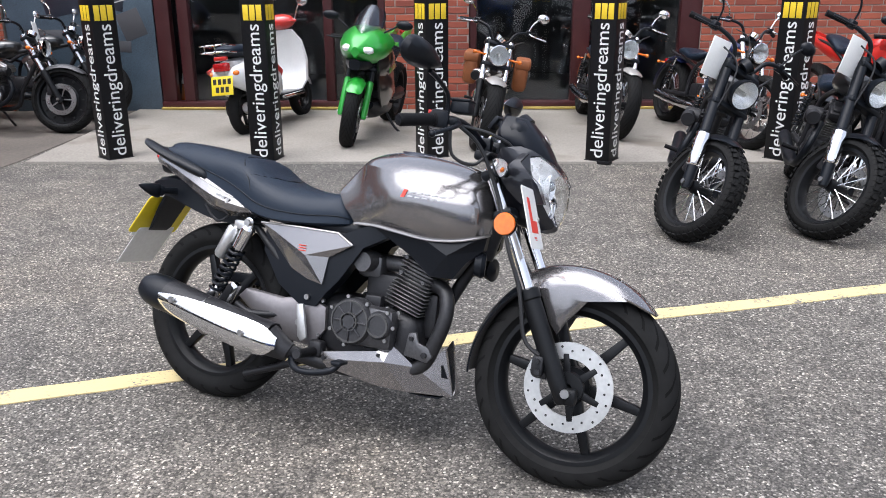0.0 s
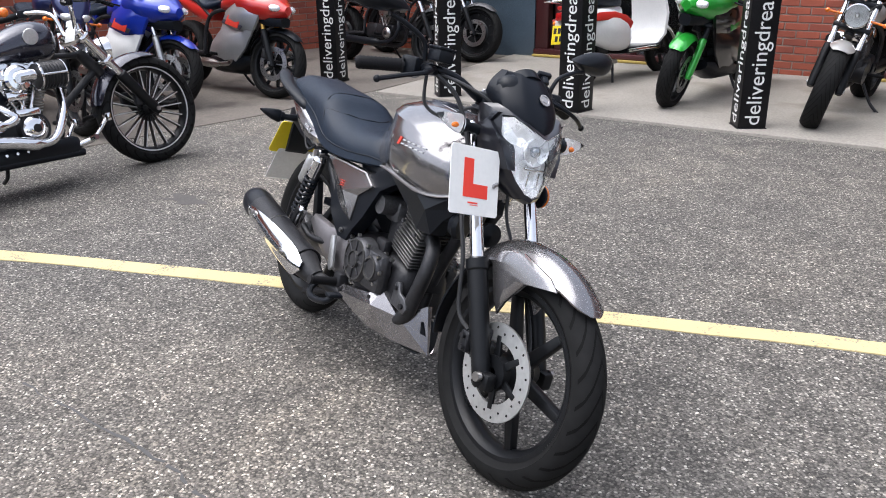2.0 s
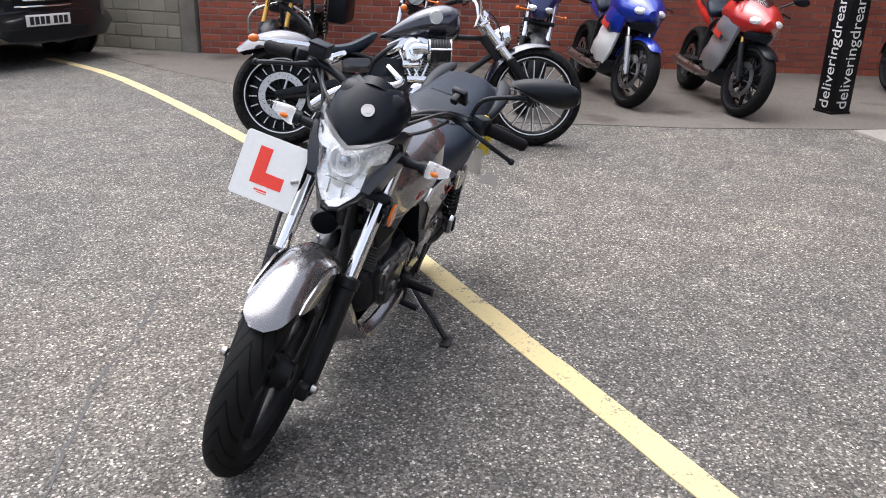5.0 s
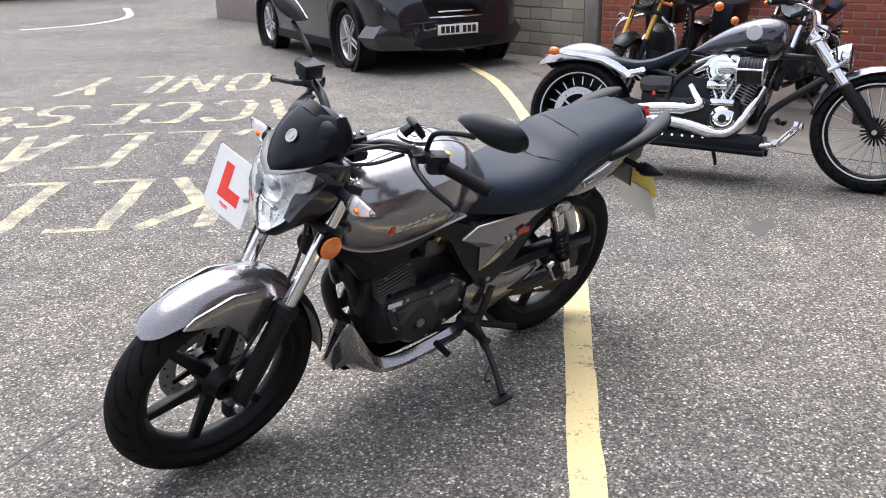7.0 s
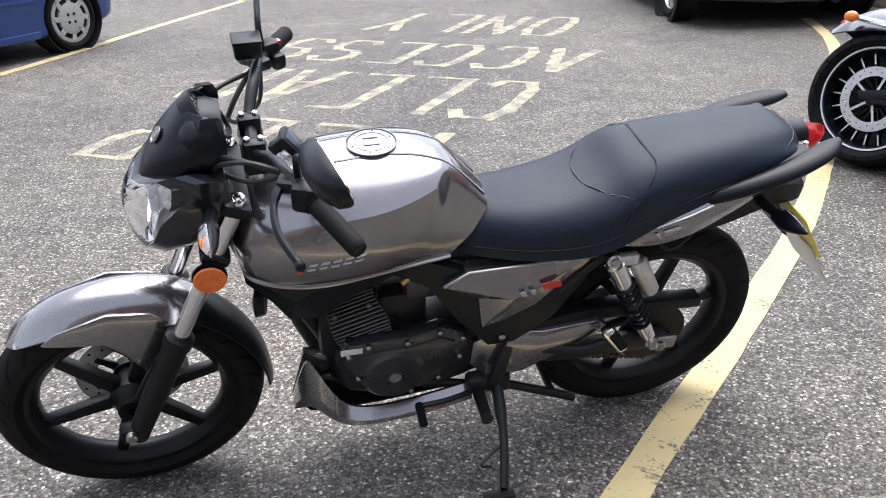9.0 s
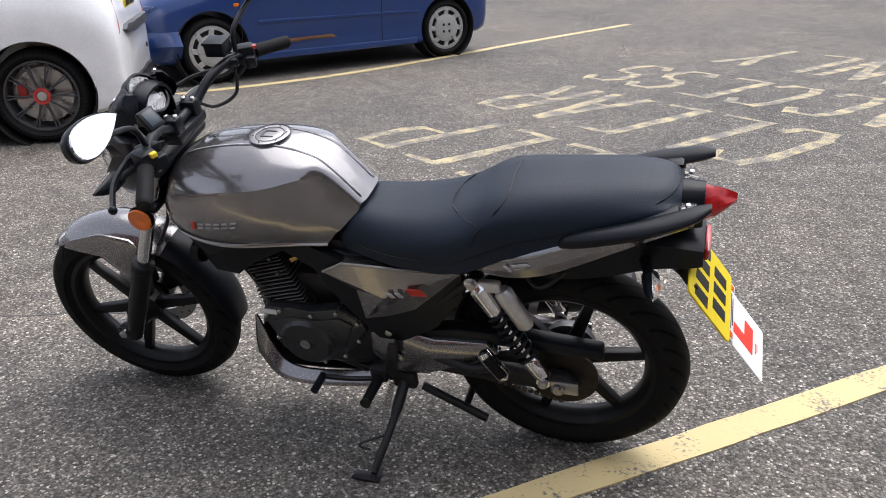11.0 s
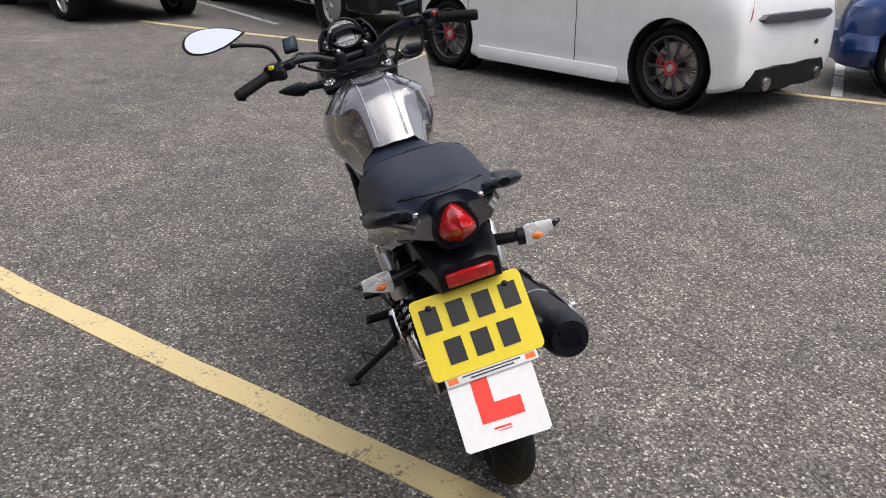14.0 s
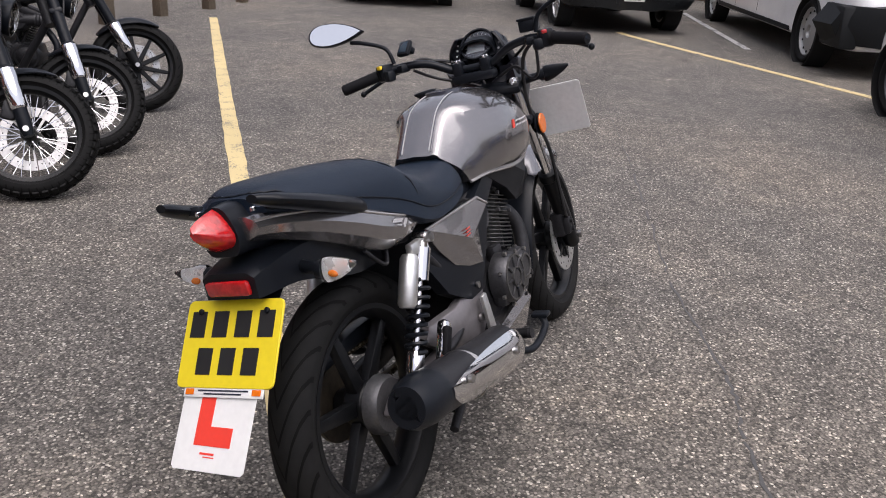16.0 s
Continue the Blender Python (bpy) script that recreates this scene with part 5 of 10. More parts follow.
    part("plate_bolt", apart(bolt(0.225, -0.102, 0.312, 0.009, 0.006), bolt(0.178, -0.102, 0.355, 0.007, 0.005)), ENGINE, eng)
    part("case_bolt", apart(*[bolt(x, -0.106, z, 0.006, 0.006) for x, z in ((-0.14, 0.42), (-0.16, 0.37), (-0.145, 0.31), (0.13, 0.425), (0.09, 0.432))]), STEEL, eng)
    part("starter_motor", join(rod((0.06, -0.06, 0.445), (0.06, 0.06, 0.445), 0.026, 20), block(0.03, -0.085, 0.44, 0.06, 0.03, 0.05, 0.01)), ENGINE, eng)
    # left side: generator cover with its badge
    gen = part("generator_cover", join(moved(lathe([(0.0005, 0.0), (0.066, 0.0), (0.08, -0.014), (0.08, -0.05), (0.0005, -0.05)], 40), at(0.061, 0.124, 0.343)), prism([(0.15, 0.335), (0.182, 0.405), (0.168, 0.45), (0.09, 0.452), (0.03, 0.448), (-0.05, 0.468), (-0.108, 0.44), (-0.12, 0.4), (-0.076, 0.335), (-0.02, 0.278), (0.06, 0.262), (0.115, 0.285)], 0.07, 0.108, "y", 0.01), prism([(0.13, 0.345), (0.155, 0.405), (0.09, 0.425), (0.02, 0.422), (-0.05, 0.44), (-0.085, 0.42), (-0.05, 0.34), (0.0, 0.295)], 0.1, 0.115, "y", 0.006)), COVER, eng, "black generator cover")
    part("cover_badge", moved(lathe([(0.0005, 0.003), (0.005, 0.003), (0.005, 0.001), (0.01, 0.001), (0.01, 0.003), (0.015, 0.003), (0.015, 0.0), (0.0005, 0.0)], 20), at(0.061, 0.1245, 0.343)), STEEL, gen)
    part("cover_bolt", apart(*[bolt(x, 0.114, z, 0.006, 0.005) for x, z in ((0.165, 0.42), (0.12, 0.443), (0.03, 0.438), (-0.045, 0.457), (-0.1, 0.43), (-0.095, 0.37), (-0.045, 0.308), (0.02, 0.276), (0.105, 0.292), (0.145, 0.345))]), STEEL, gen)
    part("warning_label", moved(block(0, 0, 0, 0.05, 0.002, 0.016, 0), at(0.158, 0.1095, 0.432, 0, 0)), LETTER_WHITE, gen)
    part("carburettor", join(block(-0.02, 0.0, 0.545, 0.09, 0.11, 0.075, 0.02), moved(lathe([(0.0005, -0.05), (0.03, -0.05), (0.034, 0.02), (0.0005, 0.02)], 20), at(-0.02, -0.05, 0.56)), rod((0.02, 0, 0.56), (0.1, 0, 0.56), 0.026, 16), rod((-0.05, 0, 0.56), (-0.14, 0, 0.57), 0.032, 16)), GREY_CAST, eng)
    part("fuel_hose", tube(curve([(-0.02, 0.06, 0.56), (-0.03, 0.09, 0.6), (0.0, 0.08, 0.65)], 5), 0.005, 8), CABLE, eng)
    part("fuel_tap", join(block(0.02, 0.095, 0.63, 0.03, 0.025, 0.022, 0.006), rod((0.02, 0.1, 0.63), (0.045, 0.112, 0.62), 0.007)), mat("brass tap", (0.5, 0.33, 0.1), 0.4, 0.9), eng)
    part("plug_lead", tube(curve([(0.17, -0.06, 0.6), (0.19, -0.1, 0.62), (0.15, -0.09, 0.67)], 5), 0.006, 8), CABLE, eng)
    part("horn", join(moved(lathe([(0.0005, -0.02), (0.03, -0.02), (0.04, 0.0), (0.034, 0.012), (0.0005, 0.014)], 24), at(0.355, -0.055, 0.6, 0, 0, -70)), moved(lathe([(0.0005, -0.02), (0.03, -0.02), (0.036, 0.0), (0.0005, 0.01)], 24), at(0.35, 0.06, 0.58, 0, 0, -100))), SATIN, bike, "round black horn")
    # exhaust
    header = curve([(0.19, -0.03, 0.52), (0.246, -0.05, 0.505), (0.268, -0.07, 0.44), (0.245, -0.076, 0.35), (0.2, -0.07, 0.27), (0.08, -0.078, 0.225), (-0.1, -0.1, 0.222), (-0.22, -0.185, 0.262)], 6)
    ex = part("exhaust", join(tube(header, 0.0225, 16), tube([(-0.2, -0.176, 0.252), (-0.27, -0.196, 0.283)], [0.03, 0.052], 20)), mat("heat-dulled black pipe", (0.02, 0.02, 0.022), 0.45, 0.3, vary=0.4, scale=20), bike, "exhaust with a chrome heat shield and black tail")
    axis = [(-0.26, -0.192, 0.281), (-0.4, -0.2, 0.305), (-0.6, -0.206, 0.345), (-0.69, -0.208, 0.363)]
    part("silencer", tube(curve(axis, 4), 0.056, 28), ENGINE, ex)
    part("silencer_end", join(tube([(-0.665, -0.208, 0.358), (-0.7, -0.208, 0.365), (-0.74, -0.209, 0.373), (-0.765, -0.209, 0.378), (-0.765, -0.209, 0.378), (-0.74, -0.209, 0.373)], [0.056, 0.058, 0.054, 0.044, 0.026, 0.024], 28, False), rod((-0.72, -0.209, 0.369), (-0.73, -0.209, 0.371), 0.03)), SATIN, ex, "black silencer end cap")
    sh = []
    for x, y, z, r, a0, a1 in stations([(-0.215, -0.185, 0.275, 0.05, -8, 30), (-0.27, -0.196, 0.285, 0.063, -48, 50), (-0.4, -0.2, 0.307, 0.066, -54, 48), (-0.53, -0.204, 0.334, 0.066, -50, 36), (-0.62, -0.207, 0.353, 0.063, -40, 22), (-0.665, -0.208, 0.364, 0.06, -14, 10)], 4):
        o = [(x, y - r * math.cos(radians(a)), z + r * math.sin(radians(a))) for a in [a0 + (a1 - a0) * k / 12 for k in range(13)]]
        i = [(x, y - (r - 0.005) * math.cos(radians(a)), z + (r - 0.005) * math.sin(radians(a))) for a in [a1 - (a1 - a0) * k / 12 for k in range(13)]]
        sh.append(o + i)
    shield = part("heat_shield", loft(sh), CHROME, ex, "chrome heat shield")
    part("shield_bolt", join(bolt(-0.6, -0.276, 0.362, 0.01, 0.006), bolt(-0.325, -0.264, 0.302, 0.01, 0.006)), STEEL, shield)
    part("silencer_strap", moved(lathe([(0.059, -0.012), (0.062, -0.012), (0.062, 0.012), (0.059, 0.012)], 28), at(-0.5, -0.203, 0.32, 0, 0, 90) @ pose(0, 0, 0, -10)), STEEL, ex)
    # belly pan
    part("belly_pan", loft([[(x, (ym - 0.045), z0), (x, ym, z0 + 0.3 * (z1 - z0)), (x, (ym - 0.006), z0 + 0.55 * (z1 - z0)), (x, (ym - 0.034), z1), (x, (ym - 0.042), z1 - 0.002), (x, (ym - 0.053), z0 + 0.004)] for x, ym, z0, z1 in stations([(0.297, 0.04, 0.186, 0.2), (0.286, 0.05, 0.18, 0.25), (0.262, 0.068, 0.174, 0.335), (0.245, 0.08, 0.172, 0.338), (0.205, 0.105, 0.171, 0.265), (0.168, 0.117, 0.172, 0.222), (0.11, 0.126, 0.178, 0.212), (0.03, 0.131, 0.19, 0.222), (-0.05, 0.133, 0.202, 0.238), (-0.13, 0.129, 0.218, 0.25)], 3)]), GUNMETAL, bike, "gunmetal belly pan below the engine", 18)
    part("belly_pan", facets([(-0.127, 0.122, 0.262), (0.081, 0.132, 0.303), (0.121, 0.11, 0.325), (0.193, 0.085, 0.268), (0.26, 0.03, 0.327), (0.298, 0.02, 0.187), (0.174, 0.09, 0.19), (0.08, 0.12, 0.196), (-0.11, 0.122, 0.222), (0.112, 0.138, 0.275), (-0.1, 0.134, 0.245)],
                             [(0, 1, 9, 10), (1, 2, 9), (2, 3, 9), (3, 4, 5), (3, 5, 6), (3, 6, 9), (9, 6, 7), (9, 7, 8, 10), (0, 10, 8)], -1, list(range(9)), 0.015), GUNMETAL, bike, "gunmetal belly pan below the engine", 10)
    part("pan_bolt", apart(bolt(-0.1, -0.134, 0.25, 0.008, 0.004), bolt(0.09, -0.134, 0.292, 0.006, 0.004)), ENGINE, bike)
    part("belly_floor", loft([[(x, -y, z), (x, y, z), (x, y, z - 0.005), (x, -y, z - 0.005)] for x, y, z in ((0.285, 0.014, 0.196), (0.26, 0.042, 0.182), (0.2, 0.05, 0.18), (0.08, 0.055, 0.19), (-0.1, 0.06, 0.214))]), SATIN, bike)
    part("belly_nose", loft([[(x, -y, z0), (x, y, z0), (x, y * 1.5, z1), (x, -y * 1.5, z1)] for x, y, z0, z1 in ((0.288, 0.012, 0.19, 0.22), (0.262, 0.03, 0.19, 0.28))]), SATIN, bike)
    # pegs, pedals and stand
    for s in (1, -1):
        part("rearset_plate", panel([(-0.13, 0.4), (-0.2, 0.425), (-0.3, 0.405), (-0.44, 0.415), (-0.47, 0.385), (-0.4, 0.335), (-0.26, 0.275), (-0.17, 0.27), (-0.125, 0.33)], 0.106, 0.012, 0.022, s), GUNMETAL if s > 0 else SWINGARM, bike, "painted rear-set cover")
        peg = part("footpeg", tube([(-0.14, s * 0.13, 0.262), (-0.138, s * 0.225, 0.265)], [0.015, 0.013], 12), GRIP, bike, "ribbed rubber rider footpeg")
        part("peg_bracket", apart(block(-0.14, s * 0.115, 0.27, 0.05, 0.04, 0.05, 0.01), rod((-0.138, s * 0.222, 0.265), (-0.138, s * 0.23, 0.266), 0.015)), ENGINE, peg)
        part("peg_plate", prism([(-0.215, 0.4), (-0.19, 0.405), (-0.178, 0.36), (-0.165, 0.3), (-0.185, 0.285), (-0.2, 0.3), (-0.208, 0.35)], s * 0.134, s * 0.146, "y", 0.004), ENGINE if s > 0 else ALLOY, peg, "hanger plate")
        pp = part("passenger_peg", moved(block(0, 0, 0, 0.1, 0.03, 0.034, 0.012), at(-0.468, s * 0.152, 0.39, 0, -55 if s > 0 else -60)), CHROME, bike, "folded chrome passenger footpeg")
        part("peg_rubber", moved(block(0, s * 0.012, 0.006, 0.07, 0.014, 0.026, 0.005), at(-0.468, s * 0.152, 0.39, 0, -55 if s > 0 else -60)), GRIP, pp)
        part("peg_hanger", tube(curve([(-0.3, s * 0.11, 0.35), (-0.4, s * 0.125, 0.34), (-0.455, s * 0.135, 0.365)], 4), 0.012, 10), ENGINE, pp)
    part("gear_lever", join(tube(curve([(-0.13, 0.125, 0.25), (-0.06, 0.15, 0.262), (0.01, 0.16, 0.268)], 4), 0.007, 8), rod((0.01, 0.155, 0.268), (0.012, 0.215, 0.268), 0.011)), SATIN, bike, "black gear lever")
    part("brake_pedal", join(tube(curve([(-0.205, -0.15, 0.246), (-0.172, -0.2, 0.228), (-0.129, -0.22, 0.216), (-0.07, -0.223, 0.221), (-0.017, -0.22, 0.237), (-0.002, -0.205, 0.258)], 5), 0.0105, 10), block(0.0, -0.205, 0.262, 0.034, 0.05, 0.013, 0.005)), SATIN, bike, "black brake pedal")
    foot = HERO.inverted() @ Vector((-0.229, 0.287, 0.014))
    stand = part("side_stand", join(tube(curve([(-0.2, 0.1, 0.235), tuple(Vector((-0.2, 0.1, 0.235)).lerp(foot, 0.5) + V(-0.006, 0.01, 0)), tuple(foot)], 5), [0.015] * 4 + [0.0105] * 7, 12), block(-0.2, 0.098, 0.24, 0.07, 0.03, 0.06, 0.012)), ENGINE, bike, "black side stand propping the motorcycle")
    fm = Matrix.Translation(foot) @ pose(0, 0, 0, 15.9)
    part("stand_foot", moved(block(0.015, 0.01, -0.008, 0.075, 0.034, 0.008, 0.003), fm), ENGINE, stand)
    part("stand_spring", coil((-0.17, 0.12, 0.24), tuple(Vector((-0.2, 0.1, 0.235)).lerp(foot, 0.45) + V(0.022, 0.0, 0.0)), 0.007, 0.002, 14, 8), STEEL, stand)
    part("stand_tang", tube(curve([tuple(Vector((-0.2, 0.1, 0.235)).lerp(foot, 0.6)), tuple(Vector((-0.2, 0.1, 0.235)).lerp(foot, 0.66) + V(0.06, 0.03, 0.005)), tuple(Vector((-0.2, 0.1, 0.235)).lerp(foot, 0.75) + V(0.03, 0.01, 0))], 4), 0.004, 6), ENGINE, stand)
    part("centre_stand", join(rod((-0.24, 0.08, 0.2), (-0.42, 0.1, 0.13), 0.012), rod((-0.24, -0.08, 0.2), (-0.42, -0.1, 0.13), 0.012), rod((-0.36, -0.09, 0.155), (-0.36, 0.09, 0.155), 0.01)), ENGINE, bike, "black centre stand folded up")


def bike_rear(bike):
    for s in (1, -1):
        arm = prism([(-0.17, 0.305), (-0.17, 0.35), (-0.38, 0.34), (-0.635, 0.334), (-0.672, 0.304), (-0.635, 0.276), (-0.38, 0.286)], s * 0.078, s * 0.108, "y", 0.008)
        part("swingarm", arm, ENGINE if s > 0 else SWINGARM, bike, "swingarm beside the rear wheel")
        part("axle_adjuster", join(block(-0.632, s * 0.112, 0.304, 0.07, 0.012, 0.04, 0.004), bolt(REAR_X, s * 0.122, 0.304, 0.016, 0.01)), STEEL, bike)
        a, b = Vector((-0.428, s * 0.128, 0.632)), Vector((-0.584, s * 0.122, 0.336))
        d = (b - a).normalized()
        shock = part("shock_absorber", join(rod(a + d * 0.05, b, 0.008, 12), tube([a, a + d * 0.02, a + d * 0.025, a + d * 0.1], [0.014, 0.02, 0.024, 0.022], 18), tube([b - d * 0.075, b - d * 0.07, b - d * 0.02, b], [0.018, 0.021, 0.02, 0.014], 18), moved(lathe([(0.006, -0.016), (0.017, -0.016), (0.017, 0.016), (0.006, 0.016)], 18), at(a.x, a.y, a.z)), moved(lathe([(0.006, -0.016), (0.017, -0.016), (0.017, 0.016), (0.006, 0.016)], 18), at(b.x, b.y, b.z))), CHROME, bike, "chrome shock absorber with black spring and reservoir")
        part("spring", coil(a + d * 0.1, b - d * 0.07, 0.023, 0.0052, 8), SATIN, shock, "black coil spring")
        part("reservoir", join(tube([a + V(-0.066, 0, -0.02), a + V(-0.066, 0, -0.02) + d * 0.01, a + V(-0.066, 0, -0.02) + d * 0.11, a + V(-0.066, 0, -0.02) + d * 0.12], [0.016, 0.022, 0.022, 0.016], 18), block(a.x - 0.034, a.y, a.z - 0.012, 0.064, 0.02, 0.03, 0.006)), ALLOY, shock, "silver gas reservoir")
        part("shock_nut", apart(bolt(a.x, a.y + s * 0.02, a.z, 0.012, 0.008), bolt(b.x, b.y + s * 0.02, b.z, 0.012, 0.008)), STEEL, shock)
        ind = part("indicator", join(tube([(-0.8, s * 0.06, 0.7), (-0.822, s * 0.135, 0.696)], [0.014, 0.011], 12), tube([(-0.822, s * 0.13, 0.696), (-0.824, s * 0.145, 0.695)], 0.019, 12)), SATIN, bike, "rear indicator on a black stalk")
        indicator(ind, (-0.824, s * 0.144, 0.695), s, False, lambda shape: shape)
    # chain side
    sprocket = moved(lathe([(0.03, -0.004), (0.092, -0.004), (0.092, 0.004), (0.03, 0.004)], 44), at(REAR_X, 0.07, 0.304))
    part("sprocket", sprocket, OILY, bike, "oily rear sprocket")
    tagged(part("chain", join(*[moved(block(0, 0, 0, 0.0135, 0.012, 0.012, 0.003, 1), at(-0.615 + 0.016 * k, 0.07, 0.397 - 0.0009 * k, 0, 3)) for k in range(28)], *[moved(block(0, 0, 0, 0.0135, 0.012, 0.012, 0.003, 1), at(-0.615 + 0.016 * k, 0.07, 0.211 + 0.0036 * k, 0, -13)) for k in range(28)]), CHAIN, bike, "oily drive chain"), "", "", "", "stuff")
    part("chain_guard", prism([(-0.26, 0.42), (-0.37, 0.44), (-0.5, 0.442), (-0.72, 0.425), (-0.725, 0.395), (-0.6, 0.4), (-0.4, 0.402), (-0.26, 0.385)], 0.055, 0.098, "y", 0.006), SATIN, bike, "black plastic chain guard")
    part("brake_drum", join(moved(lathe([(0.0005, -0.014), (0.06, -0.014), (0.068, 0.0), (0.068, 0.02), (0.0005, 0.02)], 32), at(REAR_X, -0.058, 0.304)), rod((-0.6, -0.075, 0.26), (-0.56, -0.08, 0.23), 0.008), tube([(-0.56, -0.082, 0.23), (-0.3, -0.13, 0.24), (-0.14, -0.13, 0.25)], 0.004, 8)), GREY_CAST, bike)
    # number hanger, lamp and plates
    hanger = part("rear_mudguard", loft([[(x, w * c, cz + h * sn) for c, sn in ((1, -1), (1, 0.6), (0.7, 1), (-0.7, 1), (-1, 0.6), (-1, -1))] for x, w, cz, h in stations([(-0.5, 0.06, 0.64, 0.03), (-0.62, 0.078, 0.665, 0.045), (-0.72, 0.085, 0.7, 0.055), (-0.82, 0.08, 0.715, 0.04), (-0.9, 0.07, 0.71, 0.03), (-0.925, 0.062, 0.705, 0.025)], 3)]), SATIN, bike, "black rear mudguard and plate hanger")
    part("hanger_leg", join(loft([[(x, w, z), (x, -w, z), (x - 0.02, -w, z - 0.015), (x - 0.02, w, z - 0.015)] for x, w, z in ((-0.84, 0.072, 0.7), (-0.88, 0.06, 0.65), (-0.93, 0.045, 0.56))])), SATIN, hanger)
    part("rear_reflector", moved(block(0, 0, 0, 0.014, 0.1, 0.03, 0.006), at(-0.93, 0, 0.703, 0, -8)), RED_LENS, hanger, "red rear reflector bar")
    lamp = loft([half_ring(x, [(0, zt), (w * 0.45, zt - 0.012), (w, zm), (w * 0.75, zb + 0.01), (0, zb)], 3) for x, zt, zm, zb, w in ((-0.89, 0.852, 0.796, 0.765, 0.038), (-0.912, 0.851, 0.8, 0.768, 0.038), (-0.94, 0.847, 0.807, 0.778, 0.033), (-0.962, 0.842, 0.816, 0.795, 0.023), (-0.98, 0.834, 0.824, 0.812, 0.006))])
    tl = part("tail_light", lamp, RED_LENS, bike, "pointed red tail light")
    part("tail_light_surround", loft([half_ring(x, [(0, zt), (w * 0.6, zt - 0.01), (w, zm), (w * 0.75, zb), (0, zb - 0.004)], 3) for x, zt, zm, zb, w in ((-0.8, 0.845, 0.8, 0.745, 0.06), (-0.865, 0.855, 0.795, 0.76, 0.05), (-0.9, 0.853, 0.794, 0.761, 0.047), (-0.916, 0.854, 0.797, 0.763, 0.043))]), SATIN, tl)
    def plane(o, nrm_tilt):
        ux = Vector((0, -1, 0))
        uz = Vector((math.sin(radians(nrm_tilt)), 0, math.cos(radians(nrm_tilt))))
        nz = ux.cross(uz)
        return Matrix(((ux.x, uz.x, nz.x, o[0]), (ux.y, uz.y, nz.y, o[1]), (ux.z, uz.z, nz.z, o[2]), (0, 0, 0, 1)))

    pm = plane((-0.947, 0.017, 0.602), 34.7)
    w, h, r = 0.232, 0.166, 0.012
    ol = [(sx * (w / 2 - r) + r * math.cos(a), sy * (h / 2 - r) + r * math.sin(a)) for sx, sy, a0 in ((1, 1, 0), (-1, 1, 90), (-1, -1, 180), (1, -1, 270)) for a in [radians(a0 + k * 30) for k in range(4)]]
    plate = part("number_plate", moved(prism(ol, -0.003, 0.002, "z", 0.0008, 1), pm), PLATE_YELLOW, bike, "yellow number plate with blanked characters")
    bars = [block(-0.083 + 0.055 * k, 0.036, 0.0026, 0.036, 0.05, 0.001, 0) for k in range(4)] + [block(-0.055 + 0.055 * k, -0.034, 0.0026, 0.036, 0.05, 0.001, 0) for k in range(3)]
    part("plate_bar", moved(apart(*bars), pm), PLATE_INK, plate, "plain black bars")
    part("plate_screw", moved(join(bolt(-0.08, 0.06, 0.004, 0.006, 0.003, "z"), bolt(0.08, 0.06, 0.004, 0.006, 0.003, "z")), pm), SATIN, plate)
    part("dealer_strip", moved(join(block(0.0, -0.09, -0.001, 0.19, 0.02, 0.003, 0.0006)), pm), CARD, plate, "white strip with small print")
    part("strip_print", moved(apart(block(-0.08, -0.09, 0.001, 0.02, 0.011, 0.0008, 0), block(0.08, -0.09, 0.001, 0.02, 0.011, 0.0008, 0)), pm), AMBER, plate)
    part("strip_line", moved(apart(block(0, -0.0875, 0.001, 0.12, 0.003, 0.0008, 0), block(0, -0.0935, 0.001, 0.09, 0.003, 0.0008, 0)), pm), STRIPE, plate)
    learner_plate(bike, plane((-1.031, 0.027, 0.485), 36.0) @ pose(0, 0, -0.006, 0, 0, -2), 0.174, 0.176, False)


hero_bike()


# ---- the other motorcycles ----
def paint(name, color, metal=0.4, rough=0.3):
    return mat(name, color, rough, metal, vary=0.08, coat=1.0, rvary=0.05)


SLATE = paint("slate violet metallic paint", (0.02, 0.021, 0.035), 0.45, 0.24)
BLUE = paint("racing blue paint", (0.006, 0.03, 0.36), 0.2)
WHITE_PAINT = paint("white paint", (0.7, 0.7, 0.69), 0.0)
RED = paint("signal red paint", (0.5, 0.02, 0.014), 0.1)
SILVER = paint("silver fairing paint", (0.4, 0.41, 0.42), 0.6)
GREEN = paint("vivid green paint", (0.02, 0.34, 0.03), 0.3)
ORANGE = paint("orange paint", (0.42, 0.12, 0.03), 0.3)
GLOSS_BLACK = paint("gloss black paint", (0.006, 0.006, 0.007), 0.1)
DARK_BLUE = paint("dark blue paint", (0.012, 0.02, 0.09), 0.4)
GREY_PAINT = paint("pale grey paint", (0.34, 0.33, 0.31), 0.3)
TAN = mat("tan leather", (0.22, 0.07, 0.02), 0.6, vary=0.25, scale=12, bump=0.4, bscale=160)
GOLD = mat("gold fork anodising", (0.55, 0.33, 0.08), 0.3, 0.9)
SMOKE = glass_material("tinted screen", (0.5, 0.55, 0.6))


